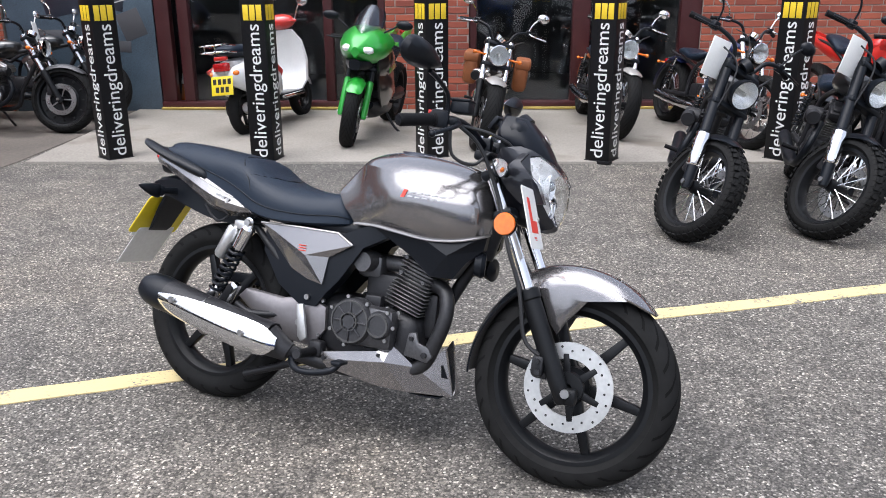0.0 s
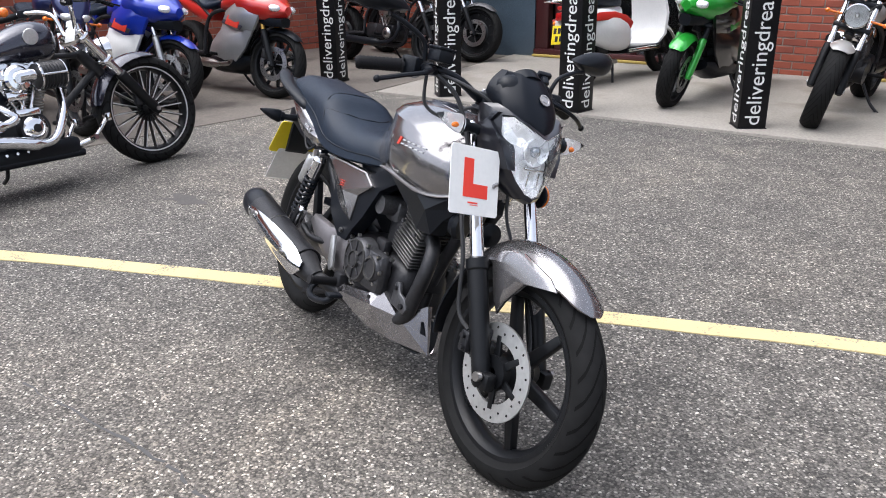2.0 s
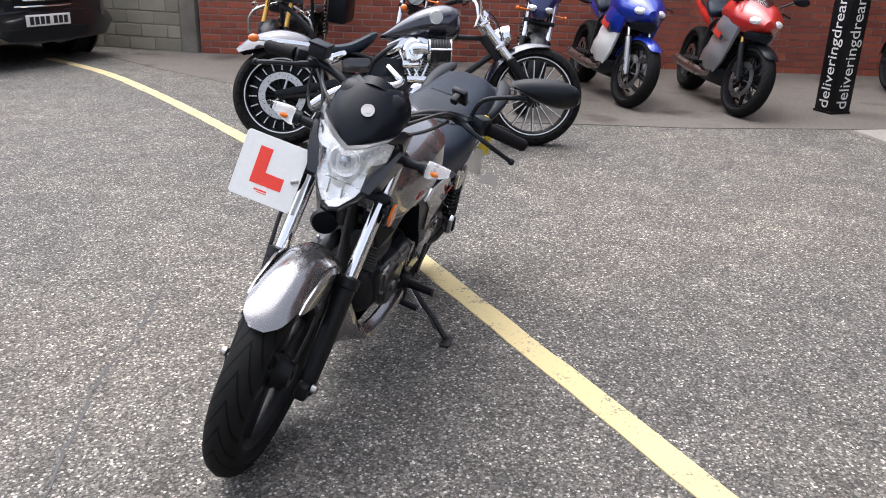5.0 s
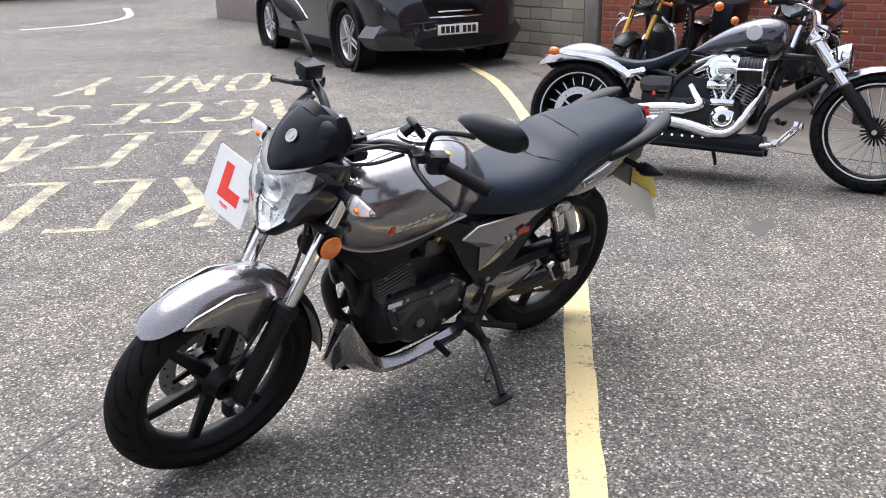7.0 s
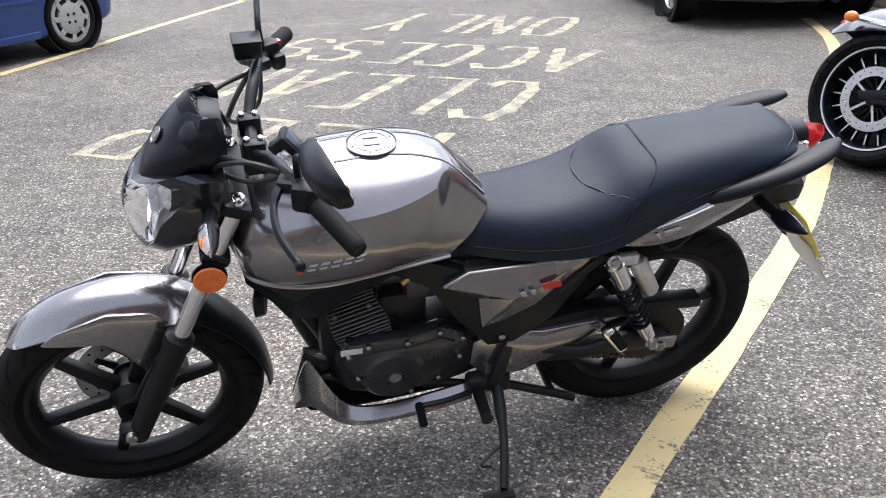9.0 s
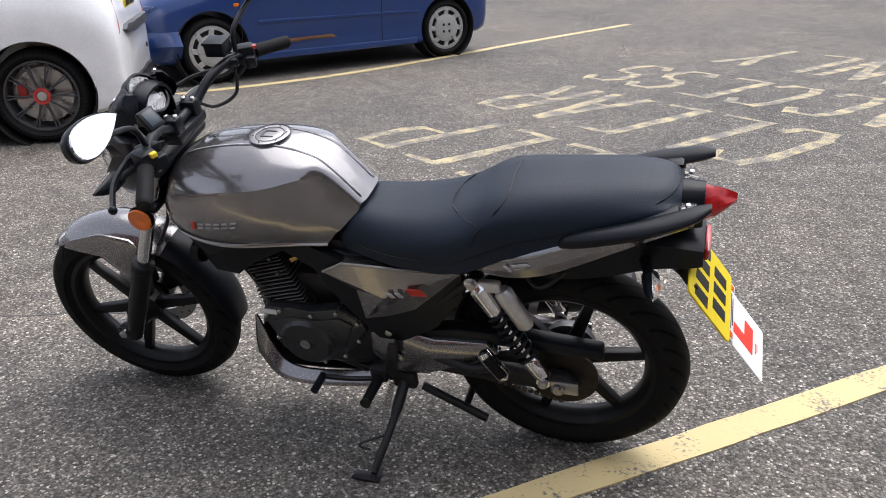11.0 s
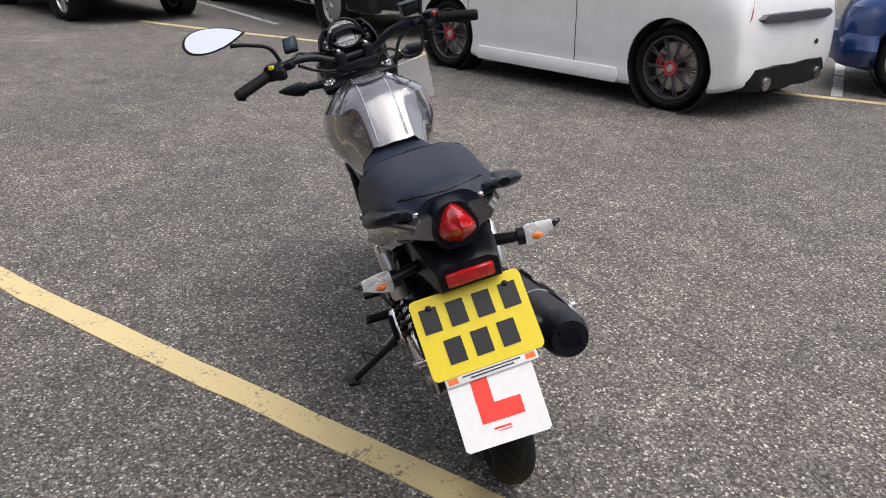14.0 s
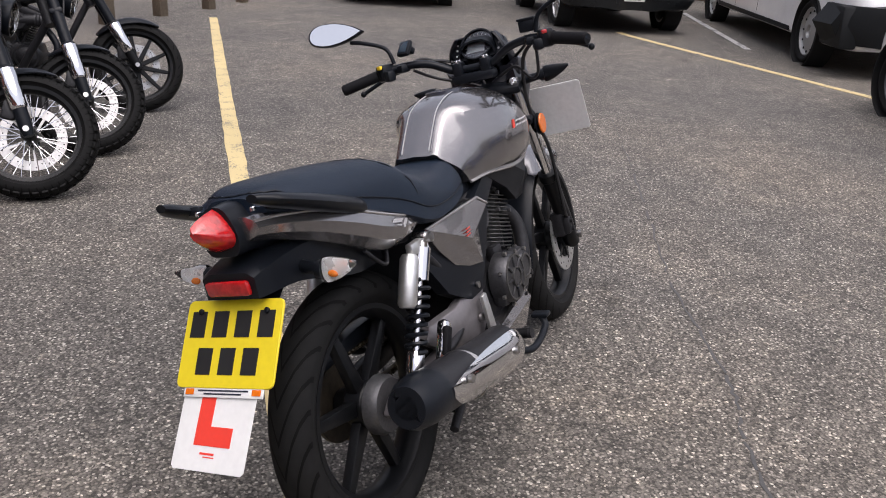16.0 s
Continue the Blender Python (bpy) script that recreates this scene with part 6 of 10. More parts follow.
def wheel(name, parent, x, R, w, style, disc=0.0, label="", turn=None, rim_mat=None, block_tread=False):
    """style: wire, turbine, alloy or plate. The axle stands at (x, 0, R). disc: its radius, on both sides; below 0 on the right, past 1 on the left alone."""
    half, r_in = w / 2, R - (0.075 if w < 0.14 else 0.085)
    rim_mat = rim_mat or RIM_BLACK
    rim = join(lathe([(r_in + 0.004, -half * 0.62), (r_in + 0.004, -half * 0.72), (r_in - 0.012, -half * 0.66), (r_in - 0.022, -half * 0.3), (r_in - 0.024, 0), (r_in - 0.022, half * 0.3), (r_in - 0.012, half * 0.66), (r_in + 0.004, half * 0.72), (r_in + 0.004, half * 0.62), (r_in - 0.01, 0)], 48),
               lathe([(0.01, -0.07), (0.03, -0.07), (0.038, -0.04), (0.038, 0.04), (0.03, 0.07), (0.01, 0.07)], 24))
    wh = part(name, rim, rim_mat, parent, label)
    wh.matrix_local = (turn or Matrix.Identity(4)) @ at(x, 0, R)
    part("tyre", tyre_shape(R, w, r_in, 60), TYRE_BLOCK if block_tread else TYRE, wh)
    if block_tread:
        knobs = []
        for k in range(44):
            for q, (y, drop, tip) in enumerate(((-0.36, 0.009, 22), (0.0, 0.002, 0), (0.36, 0.009, -22))):
                a = 360 * (k + (0.5 if q == 1 else 0)) / 44
                knobs.append(moved(block(0, 0, 0, 0.026, w * 0.25, 0.009, 0), pose(0, 0, 0, 0, a, 0) @ at(0, y * w, R - drop, tip)))
        tagged(part("tread_block", join(*knobs), TYRE, wh, "chunky tread blocks"), "", "", "", "stuff")
    if style == "wire":
        sp = []
        for k in range(32):
            a = 2 * math.pi * k / 32
            s = 1 if k % 2 else -1
            b = a + (0.32 if (k // 2) % 2 else -0.32)
            sp.append(tube([(0.034 * math.cos(b), s * 0.036, 0.034 * math.sin(b)), ((r_in - 0.018) * math.cos(a), s * 0.008, (r_in - 0.018) * math.sin(a))], 0.0023, 5))
        tagged(part("spokes", join(*sp), CHROME, wh, "thin crossed wire spokes"), "", "", "", "stuff")
    elif style == "turbine":
        n = 20
        for k in range(n):
            a = 360 * k / n
            arm = prism([(0.035, -0.006), (r_in - 0.018, -0.0045), (r_in - 0.018, 0.0045), (0.035, 0.006)], -0.016, 0.016, "y", 0.002, 1)
            part("spoke", moved(arm, pose(0, 0, 0, 0, a, 0)), RIM_BLACK, wh)
        inner = r_in * (0.3 if w < 0.14 else 0.7)
        edge = [moved(prism([(inner, -0.0035), (r_in - 0.014, -0.0035), (r_in - 0.014, 0.0035), (inner, 0.0035)], s * 0.0165, s * 0.0185, "y", 0), pose(0, 0, 0, 0, 360 * k / n, 0)) for k in range(n) for s in (1, -1)]
        part("spoke_edge", apart(*edge), ALLOY, wh, "bright machined spoke edges")
        part("rim_lip", apart(*[lathe([(r_in - 0.006, s * half * 0.73), (r_in + 0.002, s * half * 0.74), (r_in + 0.002, s * half * 0.7), (r_in - 0.006, s * half * 0.69)], 48) for s in (1, -1)]), ALLOY, wh, "bright rim edge")
    elif style == "plate":
        part("wheel_plate", join(lathe([(0.03, -0.02), (r_in * 0.5, -0.034), (r_in * 0.62, -0.012), (r_in - 0.012, -0.02), (r_in - 0.012, 0.02), (r_in * 0.62, 0.012), (r_in * 0.5, 0.034), (0.03, 0.02)], 48), *[moved(lathe([(0.055, -0.004), (0.062, -0.004), (0.062, 0.004), (0.055, 0.004)], 24), at(0, s * 0.034, 0)) for s in (1, -1)]), RIM_BLACK, wh, "pressed black wheel disc")
        for k in range(12):
            a = 2 * math.pi * k / 12
            for s in (1, -1):
                part("slot", moved(block(0, 0, 0, 0.03, 0.012, 0.02, 0.004, 1), at(r_in * 0.8 * math.cos(a), s * 0.017, r_in * 0.8 * math.sin(a), 0, -math.degrees(a))), BLACK, wh)
    else:
        n = int(style.replace("alloy", "") or 5)
        for k in range(n):
            arm = prism([(0.03, -0.016), (r_in - 0.018, -0.011), (r_in - 0.018, 0.011), (0.03, 0.016)], -0.014, 0.014, "y", 0.004, 1)
            part("spoke", moved(arm, pose(0, 0, 0, 0, 360 * k / n + 10, 0)), rim_mat, wh)
    if disc:
        for s in ((1,) if disc > 1 else (1, -1) if disc > 0 else (-1,)):
            d = abs(disc) % 1
            part("brake_disc", join(moved(drilled_disc(d, d - 0.045, 0.005), at(0, s * 0.066, 0)), *[moved(block((d - 0.045 + 0.03) / 2, 0, 0, d - 0.06, 0.004, 0.012, 0), at(0, s * 0.066, 0, 0, 72 * k, 0)) for k in range(5)]), STEEL, wh, "steel brake disc")
            tagged(part("disc_holes", join(*[moved(lathe([(0.0005, -0.0035), (0.0035, -0.0035), (0.0035, 0.0035), (0.0005, 0.0035)], 6), at((d - 0.013 - 0.014 * (k % 2)) * math.cos(0.2094 * k), s * 0.066, (d - 0.013 - 0.014 * (k % 2)) * math.sin(0.2094 * k))) for k in range(30)]), BLACK, wh), "", "", "", "stuff")
    return wh


def vtwin(bike, x, z, metal, cover, scale=1.0, apex=0.01, fin=None, drum=False, fat=1.0):
    """A V-twin: crankcase, two finned cylinders, rocker covers, round covers and an air cleaner."""
    k = scale
    eng = part("engine", join(block(x, 0, z - 0.03 * k, 0.3 * k, 0.2 * k, 0.17 * k, 0.04), moved(lathe([(0.0005, -0.125 * k), (0.075 * k, -0.125 * k), (0.085 * k, -0.1 * k), (0.085 * k, 0.12 * k), (0.0005, 0.12 * k)], 32), at(x + 0.07 * k, 0, z - 0.05 * k)), block(x - 0.2 * k, 0, z - 0.03 * k, 0.2 * k, 0.19 * k, 0.16 * k, 0.03)), metal, bike, "V-twin engine")
    part("timing_cover", moved(lathe([(0.0005, -0.142 * k), (0.035 * k, -0.142 * k), (0.05 * k, -0.134 * k), (0.062 * k, -0.125 * k), (0.062 * k, -0.115 * k), (0.0005, -0.115 * k)], 32), at(x + 0.07 * k, 0, z - 0.05 * k)), cover, eng)
    part("cover_badge", moved(lathe([(0.0005, -0.148 * k), (0.02 * k, -0.146 * k), (0.022 * k, -0.14 * k), (0.0005, -0.14 * k)], 20), at(x + 0.07 * k, 0, z - 0.05 * k)), ENGINE, eng)
    for lean in (-24, 24):
        m = at(x + apex, 0, z + 0.02 * k, 0, lean)
        part("cylinder", moved(block(0, 0, 0.11 * k, 0.1 * k, 0.1 * k, 0.2 * k, 0.02), m), ENGINE, eng, "black finned cylinder")
        part("cooling_fin", moved(apart(*[block(0, 0, (0.05 + 0.016 * i) * k, 0.135 * k * fat, 0.145 * k, 0.006 * k, 0.002, 1) for i in range(9)]), m), fin or FIN, eng)
        part("rocker_cover", moved(join(block(0, 0, 0.225 * k, 0.15 * k * fat, 0.15 * k, 0.055 * k, 0.018), block(0, 0, 0.257 * k, 0.11 * k * fat, 0.12 * k, 0.022 * k, 0.01)), m), cover, eng, "polished rocker cover")
        for s in (-1,):
            part("pushrod_tube", moved(join(rod((-0.02 * k, s * 0.085 * k, 0.0), (-0.02 * k, s * 0.085 * k, 0.2 * k), 0.01 * k), rod((0.02 * k, s * 0.085 * k, 0.0), (0.02 * k, s * 0.085 * k, 0.2 * k), 0.01 * k)), m), cover, eng)
    if drum:
        ax, az = x + 0.04 * k, z + 0.19 * k
        part("air_cleaner", join(moved(lathe([(0.0005, -0.2), (0.03, -0.2), (0.036, -0.192), (0.062, -0.19), (0.076, -0.175), (0.076, -0.1), (0.0005, -0.1)], 32), at(ax, 0, az)), tube(curve([(ax - 0.01, -0.2, az + 0.01), (ax + 0.05, -0.205, az + 0.012), (ax + 0.11, -0.2, az + 0.004)], 4), 0.034, 16), block(ax - 0.02, -0.14, az - 0.085, 0.12, 0.03, 0.05, 0.012)), cover, eng, "chrome intake elbow")
        part("air_filter", moved(lathe([(0.0005, -0.07)] + [(0.072 if i % 2 else 0.077, -0.07 + 0.0093 * i) for i in range(16)] + [(0.0005, 0.07)], 28), at(ax + 0.165, -0.19, az, 0, 0, -90)), ENGINE, eng, "black pleated air filter drum")
        part("filter_band", join(*[moved(lathe([(0.07, -0.004), (0.08, -0.004), (0.08, 0.004), (0.07, 0.004)], 28), at(ax + 0.165 + dx, -0.19, az, 0, 0, -90)) for dx in (-0.07, 0.07)], rod((ax + 0.1, -0.268, az), (ax + 0.235, -0.268, az), 0.007)), cover, eng, "chrome filter band")
        part("pushrod_base", block(x + apex, -0.12, z + 0.03 * k, 0.14, 0.05, 0.045, 0.012), cover, eng)
        return eng
    part("air_cleaner", join(moved(lathe([(0.0005, -0.19 * k), (0.045 * k, -0.19 * k), (0.056 * k, -0.175 * k), (0.056 * k, -0.1 * k), (0.0005, -0.1 * k)], 28), at(x + 0.05 * k, 0, z + 0.165 * k)), tube(curve([(x + 0.04 * k, -0.155 * k, z + 0.165 * k), (x + 0.1 * k, -0.16 * k, z + 0.175 * k), (x + 0.16 * k, -0.16 * k, z + 0.175 * k)], 4), 0.036 * k, 16)), cover, eng)
    part("air_filter", moved(lathe([(0.0005, -0.05 * k)] + [(0.038 * k if i % 2 else 0.042 * k, (-0.05 + 0.01 * i) * k) for i in range(12)] + [(0.0005, 0.06 * k)], 24), at(x + 0.2 * k, -0.16 * k, z + 0.175 * k, 0, 0, -90)), ENGINE, eng, "black pleated air filter")
    return eng


def block_engine(bike, x, z, metal):
    eng = part("engine", join(block(x, 0, z - 0.03, 0.32, 0.2, 0.2, 0.04), moved(block(0, 0, 0.12, 0.17, 0.19, 0.2, 0.02), at(x + 0.06, 0, z + 0.03, 0, 18)), moved(lathe([(0.0005, -0.13), (0.07, -0.13), (0.08, -0.11), (0.08, 0.11), (0.07, 0.13), (0.0005, 0.13)], 32), at(x - 0.06, 0, z - 0.03)), moved(lathe([(0.0005, -0.12), (0.05, -0.12), (0.055, -0.1), (0.055, 0.1), (0.05, 0.12), (0.0005, 0.12)], 28), at(x + 0.1, 0, z - 0.05))), metal, bike, "engine block")
    part("cooling_fin", moved(apart(*[block(0, 0, 0.04 + 0.018 * i, 0.19, 0.21, 0.007, 0.002, 1) for i in range(9)]), at(x + 0.06, 0, z + 0.03, 0, 18)), ENGINE, eng)
    return eng


def moto(label, m, lean, sp):
    """A parked motorcycle, x ahead. sp holds its sizes, paints and fittings."""
    g = sp.get
    wb, Rf, Rr = g("wb", 1.45), g("Rf", 0.3), g("Rr", 0.31)
    bike = thing("motorcycle", label, "motorcycle", m @ pose(0, 0, 0, -lean), g("group", "motorcycles parked by the showroom"))
    xf, xr = wb / 2, -wb / 2
    rake = radians(g("rake", 27))
    up = Vector((-math.sin(rake), 0, math.cos(rake)))
    head_z = g("head_z", 0.86)
    axle = Vector((xf, 0, Rf))
    off = Vector((math.cos(rake), 0, math.sin(rake))) * -0.045
    base = axle - off * 0.3
    L = (head_z - Rf) / up.z
    top = axle + up * L
    steer_at = top + off
    turn = Matrix.Translation(steer_at) @ Matrix.Rotation(radians(g("steer", 8)), 4, up) @ Matrix.Translation(-steer_at)

    def st(shape):
        return moved(shape, turn)

    wheel("front_wheel", bike, xf, Rf, g("wf", 0.11), g("wheels", "alloy5"), g("disc", 0.15), "front wheel", turn, g("rim"), g("knobbly", False))
    wheel("rear_wheel", bike, xr, Rr, g("wr", 0.15), g("wheels_rear", g("wheels", "alloy5")), -g("rear_disc", 0.13), "rear wheel", None, g("rim"), g("knobbly", False))
    fw = g("fork_w", 0.1)
    low, high = g("fork_low", RIM_BLACK), g("fork_high", CHROME)
    for s in (1, -1):
        y = Vector((0, s * fw, 0))
        leg = part("fork_leg", st(rod(axle + y + up * 0.2, axle + y + up * (L + 0.06), g("fork_r", 0.022), 16)), high, bike, "fork tube")
        part("fork_slider", st(tube([axle + y + up * t for t in (-0.03, 0.0, 0.3, 0.31)], [0.022, 0.03, g("fork_r", 0.022) + 0.008, g("fork_r", 0.022)], 16)), low, leg)
        if g("fork_band"):
            part("fork_band", st(tube([axle + y + up * t for t in (0.1, 0.11, 0.29, 0.3)], [0.034, 0.041, 0.041, 0.034], 16)), CHROME, leg, "bright fork sleeve")
        part("axle_cap", st(bolt(xf, s * (fw + 0.025), Rf, 0.014, 0.01)), STEEL, leg)
    for t in (L * 0.72, L + 0.02):
        c = axle + up * t
        part("fork_clamp", st(moved(block(0, 0, 0, 0.07, 2 * fw + 0.06, 0.035, 0.012), at(c.x, 0, c.z, 0, -math.degrees(rake)))), g("clamp", SATIN), bike)
    if g("fender", True):
        fa = g("fender_arc", (50, 150))
        mid = (fa[0] + fa[1]) / 2
        hw = g("wf", 0.11) / 2 + 0.014
        part("front_mudguard", arc_sheet(Rf, [(fa[0], hw * 0.6, 0.016, 0.01), (fa[0] + 12, hw, 0.02, 0.03), (mid, hw, 0.024, 0.045), (fa[1] - 12, hw, 0.022, 0.035), (fa[1], hw * 0.75, 0.02, 0.02)], turn @ at(xf, 0, Rf)), g("fender_paint", g("paint")), bike, "front mudguard")
    body = g("body", "cruiser")
    if g("calipers", True):
        part("brake_caliper", st(apart(*[block(xf - 0.09, s * 0.085, Rf + 0.08, 0.06, 0.04, 0.09, 0.012) for s in (1, -1)])), g("caliper", ENGINE), bike)
    # tank and seat
    tx0, tx1, tz, tw, th = g("tank", (0.32, -0.12, 0.82, 0.13, 0.17))
    n_x = tx0 - tx1
    rows = [(tx0, tz - 0.01, 0.035, 0.04), (tx0 - 0.06 * n_x, tz + 0.01, tw * 0.6, th * 0.3), (tx0 - 0.25 * n_x, tz, tw * 0.95, th * 0.47), (tx0 - 0.45 * n_x, tz - 0.012, tw, th * 0.5), (tx0 - 0.7 * n_x, tz - 0.035, tw * 0.8, th * 0.4), (tx0 - 0.9 * n_x, tz - 0.06, tw * 0.48, th * 0.26), (tx1, tz - 0.075, tw * 0.2, th * 0.12)]
    rows = g("tank_shape", rows)
    tank = part("fuel_tank", loft([oval(x, 0, z, w, h, 24, 2.3) for x, z, w, h in stations(rows, 4)]), g("paint"), bike, g("tank_label", "painted fuel tank"))
    if g("tank_badge"):
        for s in (1, -1):
            part("tank_badge", moved(lathe([(0.0005, -0.003), (0.042, -0.003), (0.045, 0.0), (0.034, 0.002), (0.028, 0.0), (0.02, 0.003), (0.0005, 0.003)], 28), at(*g("badge_at", (tx0 - 0.38 * n_x, tw * 1.01, tz + 0.005)), 0) @ pose(0, 0, 0, -s * 8) if s > 0 else at(g("badge_at", (tx0 - 0.38 * n_x, tw * 1.01, tz + 0.005))[0], -g("badge_at", (0, tw * 1.01, 0))[1], g("badge_at", (0, 0, tz + 0.005))[2], 8)), ALLOY, tank, "round silver badge")
    if g("tank_mark"):
        part("tank_mark", apart(*[moved(block(0, 0, 0, 0.12, 0.004, 0.03, 0.001), at(tx0 - 0.42 * n_x, s * tw * 0.995, tz, 0)) for s in (1, -1)]), g("tank_mark"), tank)
    part("filler_cap", moved(lathe([(0.0005, -0.008), (0.028, -0.008), (0.03, 0.004), (0.0005, 0.008)], 20), at(tx0 - 0.36 * n_x, 0, tz + th * 0.49, 90)), CHROME if body == "cruiser" else SATIN, tank)
    sx0, sx1, sz0, sz1, sw = g("seat", (-0.08, -0.55, 0.7, 0.72, 0.14))
    srow = [(sx0, sz0 + 0.045, 0.05, 0.02), (sx0 - 0.05, sz0 + 0.02, sw * 0.75, 0.038), (sx0 + 0.35 * (sx1 - sx0), sz0 - 0.005, sw, 0.042), (sx0 + 0.62 * (sx1 - sx0), (sz0 + sz1) / 2 + 0.012, sw * 0.98, 0.045), (sx0 + 0.85 * (sx1 - sx0), sz1, sw * 0.8, 0.04), (sx1, sz1 + 0.01, sw * 0.5, 0.02)]
    srow = g("seat_shape", srow)
    part("seat", loft([oval(x, 0, z, w, h, 20, 2.6) for x, z, w, h in stations(srow, 3)]), g("seat_mat", LEATHER), bike, g("seat_label", "black seat"))
    # engine, frame and pipes
    ez, ex = g("engine_z", 0.4), g("engine_x", 0.02)
    if g("engine", "vtwin") == "vtwin":
        vtwin(bike, ex, ez, g("engine_mat", ENGINE), g("engine_cover", CHROME), g("engine_scale", 1.0), g("engine_apex", 0.01), g("fin_mat"), g("filter_drum", False), g("fat", 1.0))
    else:
        block_engine(bike, ex, ez, g("engine_mat", ENGINE))
    neck = steer_at - up * 0.06
    fr = [rod(neck - up * 0.16, neck + up * 0.02, 0.035, 14), tube(curve([tuple(neck - up * 0.12), (0.3, 0, 0.42), (0.22, 0, Rr - 0.07), (-0.15, 0, Rr - 0.09)], 5), 0.022, 10)]
    for s in (1, -1):
        fr += [tube(curve([tuple(neck), (0.05, s * 0.05, tz - th * 0.42), (-0.25, s * 0.09, sz0 - 0.1), (-0.3, s * 0.1, Rr)], 5), 0.018, 10), rod((-0.28, s * 0.1, Rr + 0.02), (xr, s * 0.11, Rr), 0.022, 10), tube(curve([(-0.24, s * 0.09, sz0 - 0.09), (-0.45, s * 0.1, sz1 - 0.07), (xr - 0.02, s * 0.09, sz1 - 0.02)], 4), 0.014, 10)]
    part("frame", join(*fr), g("frame_mat", ENGINE), bike, "tubular frame")
    if g("shocks", True):
        for s in (1, -1):
            a, b = Vector((xr + 0.16, s * 0.13, sz1 - 0.07)), Vector((xr + 0.03, s * 0.13, Rr + 0.03))
            sh = part("shock_absorber", rod(a, b, 0.014, 12), CHROME, bike, "rear shock absorber")
            part("spring", coil(a.lerp(b, 0.2), a.lerp(b, 0.85), 0.026, 0.006, 8, 10), g("spring", SATIN), sh)
    for i, path in enumerate(g("pipes", ([(0.2, -0.1, 0.55), (0.28, -0.13, 0.4), (0.15, -0.15, 0.26), (-0.3, -0.16, 0.25), (-0.75, -0.17, 0.28)],))):
        pts = curve(path, 6)
        r0, r1 = g("pipe_r", (0.022, 0.042))
        k = int(len(pts) * g("pipe_swell", 0.6))
        part("exhaust", join(tube(pts, [r0] * k + [r1] * (len(pts) - k), 16), tube([pts[-1], pts[-1] + (pts[-1] - pts[-2]).normalized() * 0.004], r1 * 0.7, 14)), g("pipe_mat", CHROME), bike, "exhaust pipe")
    # tail
    if body in ("cruiser", "naked", "scrambler"):
        ra = g("rear_arc", (60, 175))
        hw, up_by = g("wr", 0.15) / 2 + 0.018, g("rear_lift", 0.0)
        part("rear_mudguard", arc_sheet(Rr, [(ra[0], hw * 0.85, 0.05 + up_by * 0.4, 0.01 + up_by), (ra[0] + 20, hw, 0.055 + up_by * 0.8, 0.04 + up_by), ((ra[0] + ra[1]) / 2, hw, 0.05 + up_by, 0.06 + up_by), (ra[1] - 18, hw, 0.045 + up_by, 0.05 + up_by * 0.8), (ra[1], hw * 0.8, 0.04 + up_by, 0.02 + up_by * 0.4)], at(xr, 0, Rr)), g("rear_paint", g("paint")), bike, "rear mudguard")
    lampc = Vector((xr - Rr * 0.75, 0, Rr + Rr * g("lamp_z", 0.95)))
    part("tail_light", block(lampc.x, 0, lampc.z, 0.05, 0.09, 0.04, 0.012), RED_LENS, bike, "red tail light")
    for s in (1, -1) if g("rear_indicators", True) else ():
        part("rear_indicator", join(rod((lampc.x + 0.05, s * 0.05, lampc.z - 0.02), (lampc.x + 0.04, s * 0.12, lampc.z - 0.02), 0.008), ball(lampc.x + 0.035, s * 0.135, lampc.z - 0.02, 0.024, 0.016, 0.016, 12, 8)), AMBER, bike, "amber indicator")
    # bars, lamp, mirrors
    bx, bz, bw, pull = g("bars", (0.0, 0.12, 0.36, 0.16))
    c = top + up * 0.05 + Vector((bx, 0, 0))
    half_bar = [(c.x, 0.0, c.z), (c.x, 0.07, c.z + 0.01), (c.x - 0.02, 0.13, c.z + bz * 0.8), (c.x - pull * 0.5, bw * 0.66, c.z + bz), (c.x - pull, bw, c.z + bz - 0.02)]
    bar_line = curve([(x, -y, z) for x, y, z in reversed(half_bar)] + half_bar[1:], 4)
    bar = part("handlebar", st(tube(bar_line, 0.0125, 12)), g("bar_mat", SATIN), bike, "handlebar")
    for s in (1, -1):
        e, e2 = Vector((half_bar[4][0], s * half_bar[4][1], half_bar[4][2])), Vector((half_bar[3][0], s * half_bar[3][1], half_bar[3][2]))
        d = (e2 - e).normalized()
        part("grip", st(tube([e, e + d * 0.12], [0.018, 0.0185], 12)), GRIP, bar)
        k = e + d * 0.15
        part("switchgear", st(block(k.x, k.y, k.z, 0.045, 0.045, 0.05, 0.01)), SATIN, bar)
        part("lever", st(tube(curve([tuple(k + V(0.035, 0, 0)), tuple(k + V(0.06, s * 0.05, -0.01)), tuple(k + V(0.03, s * 0.16, -0.02))], 4), 0.007, 8)), g("lever_mat", SATIN), bar)
        if g("mirrors", True):
            mz = g("mirror_z", 0.14)
            mir = part("mirror", st(tube(curve([tuple(k + V(0.0, 0, 0.02)), tuple(k + V(0.0, s * 0.02, mz * 0.6)), tuple(k + V(-0.02, s * 0.07, mz))], 4), 0.006, 8)), g("mirror_mat", SATIN), bike, "round mirror")
            q = k + V(-0.02, s * 0.1, mz + 0.01)
            part("mirror_shell", st(moved(lathe([(0.0005, 0.022), (0.03, 0.018), (0.05, 0.004), (0.053, -0.004), (0.046, -0.006), (0.0005, -0.006)], 24), at(q.x, q.y, q.z, 0, 0, -90 - s * 8, (1, 1, 0.72)))), g("mirror_mat", SATIN), mir)
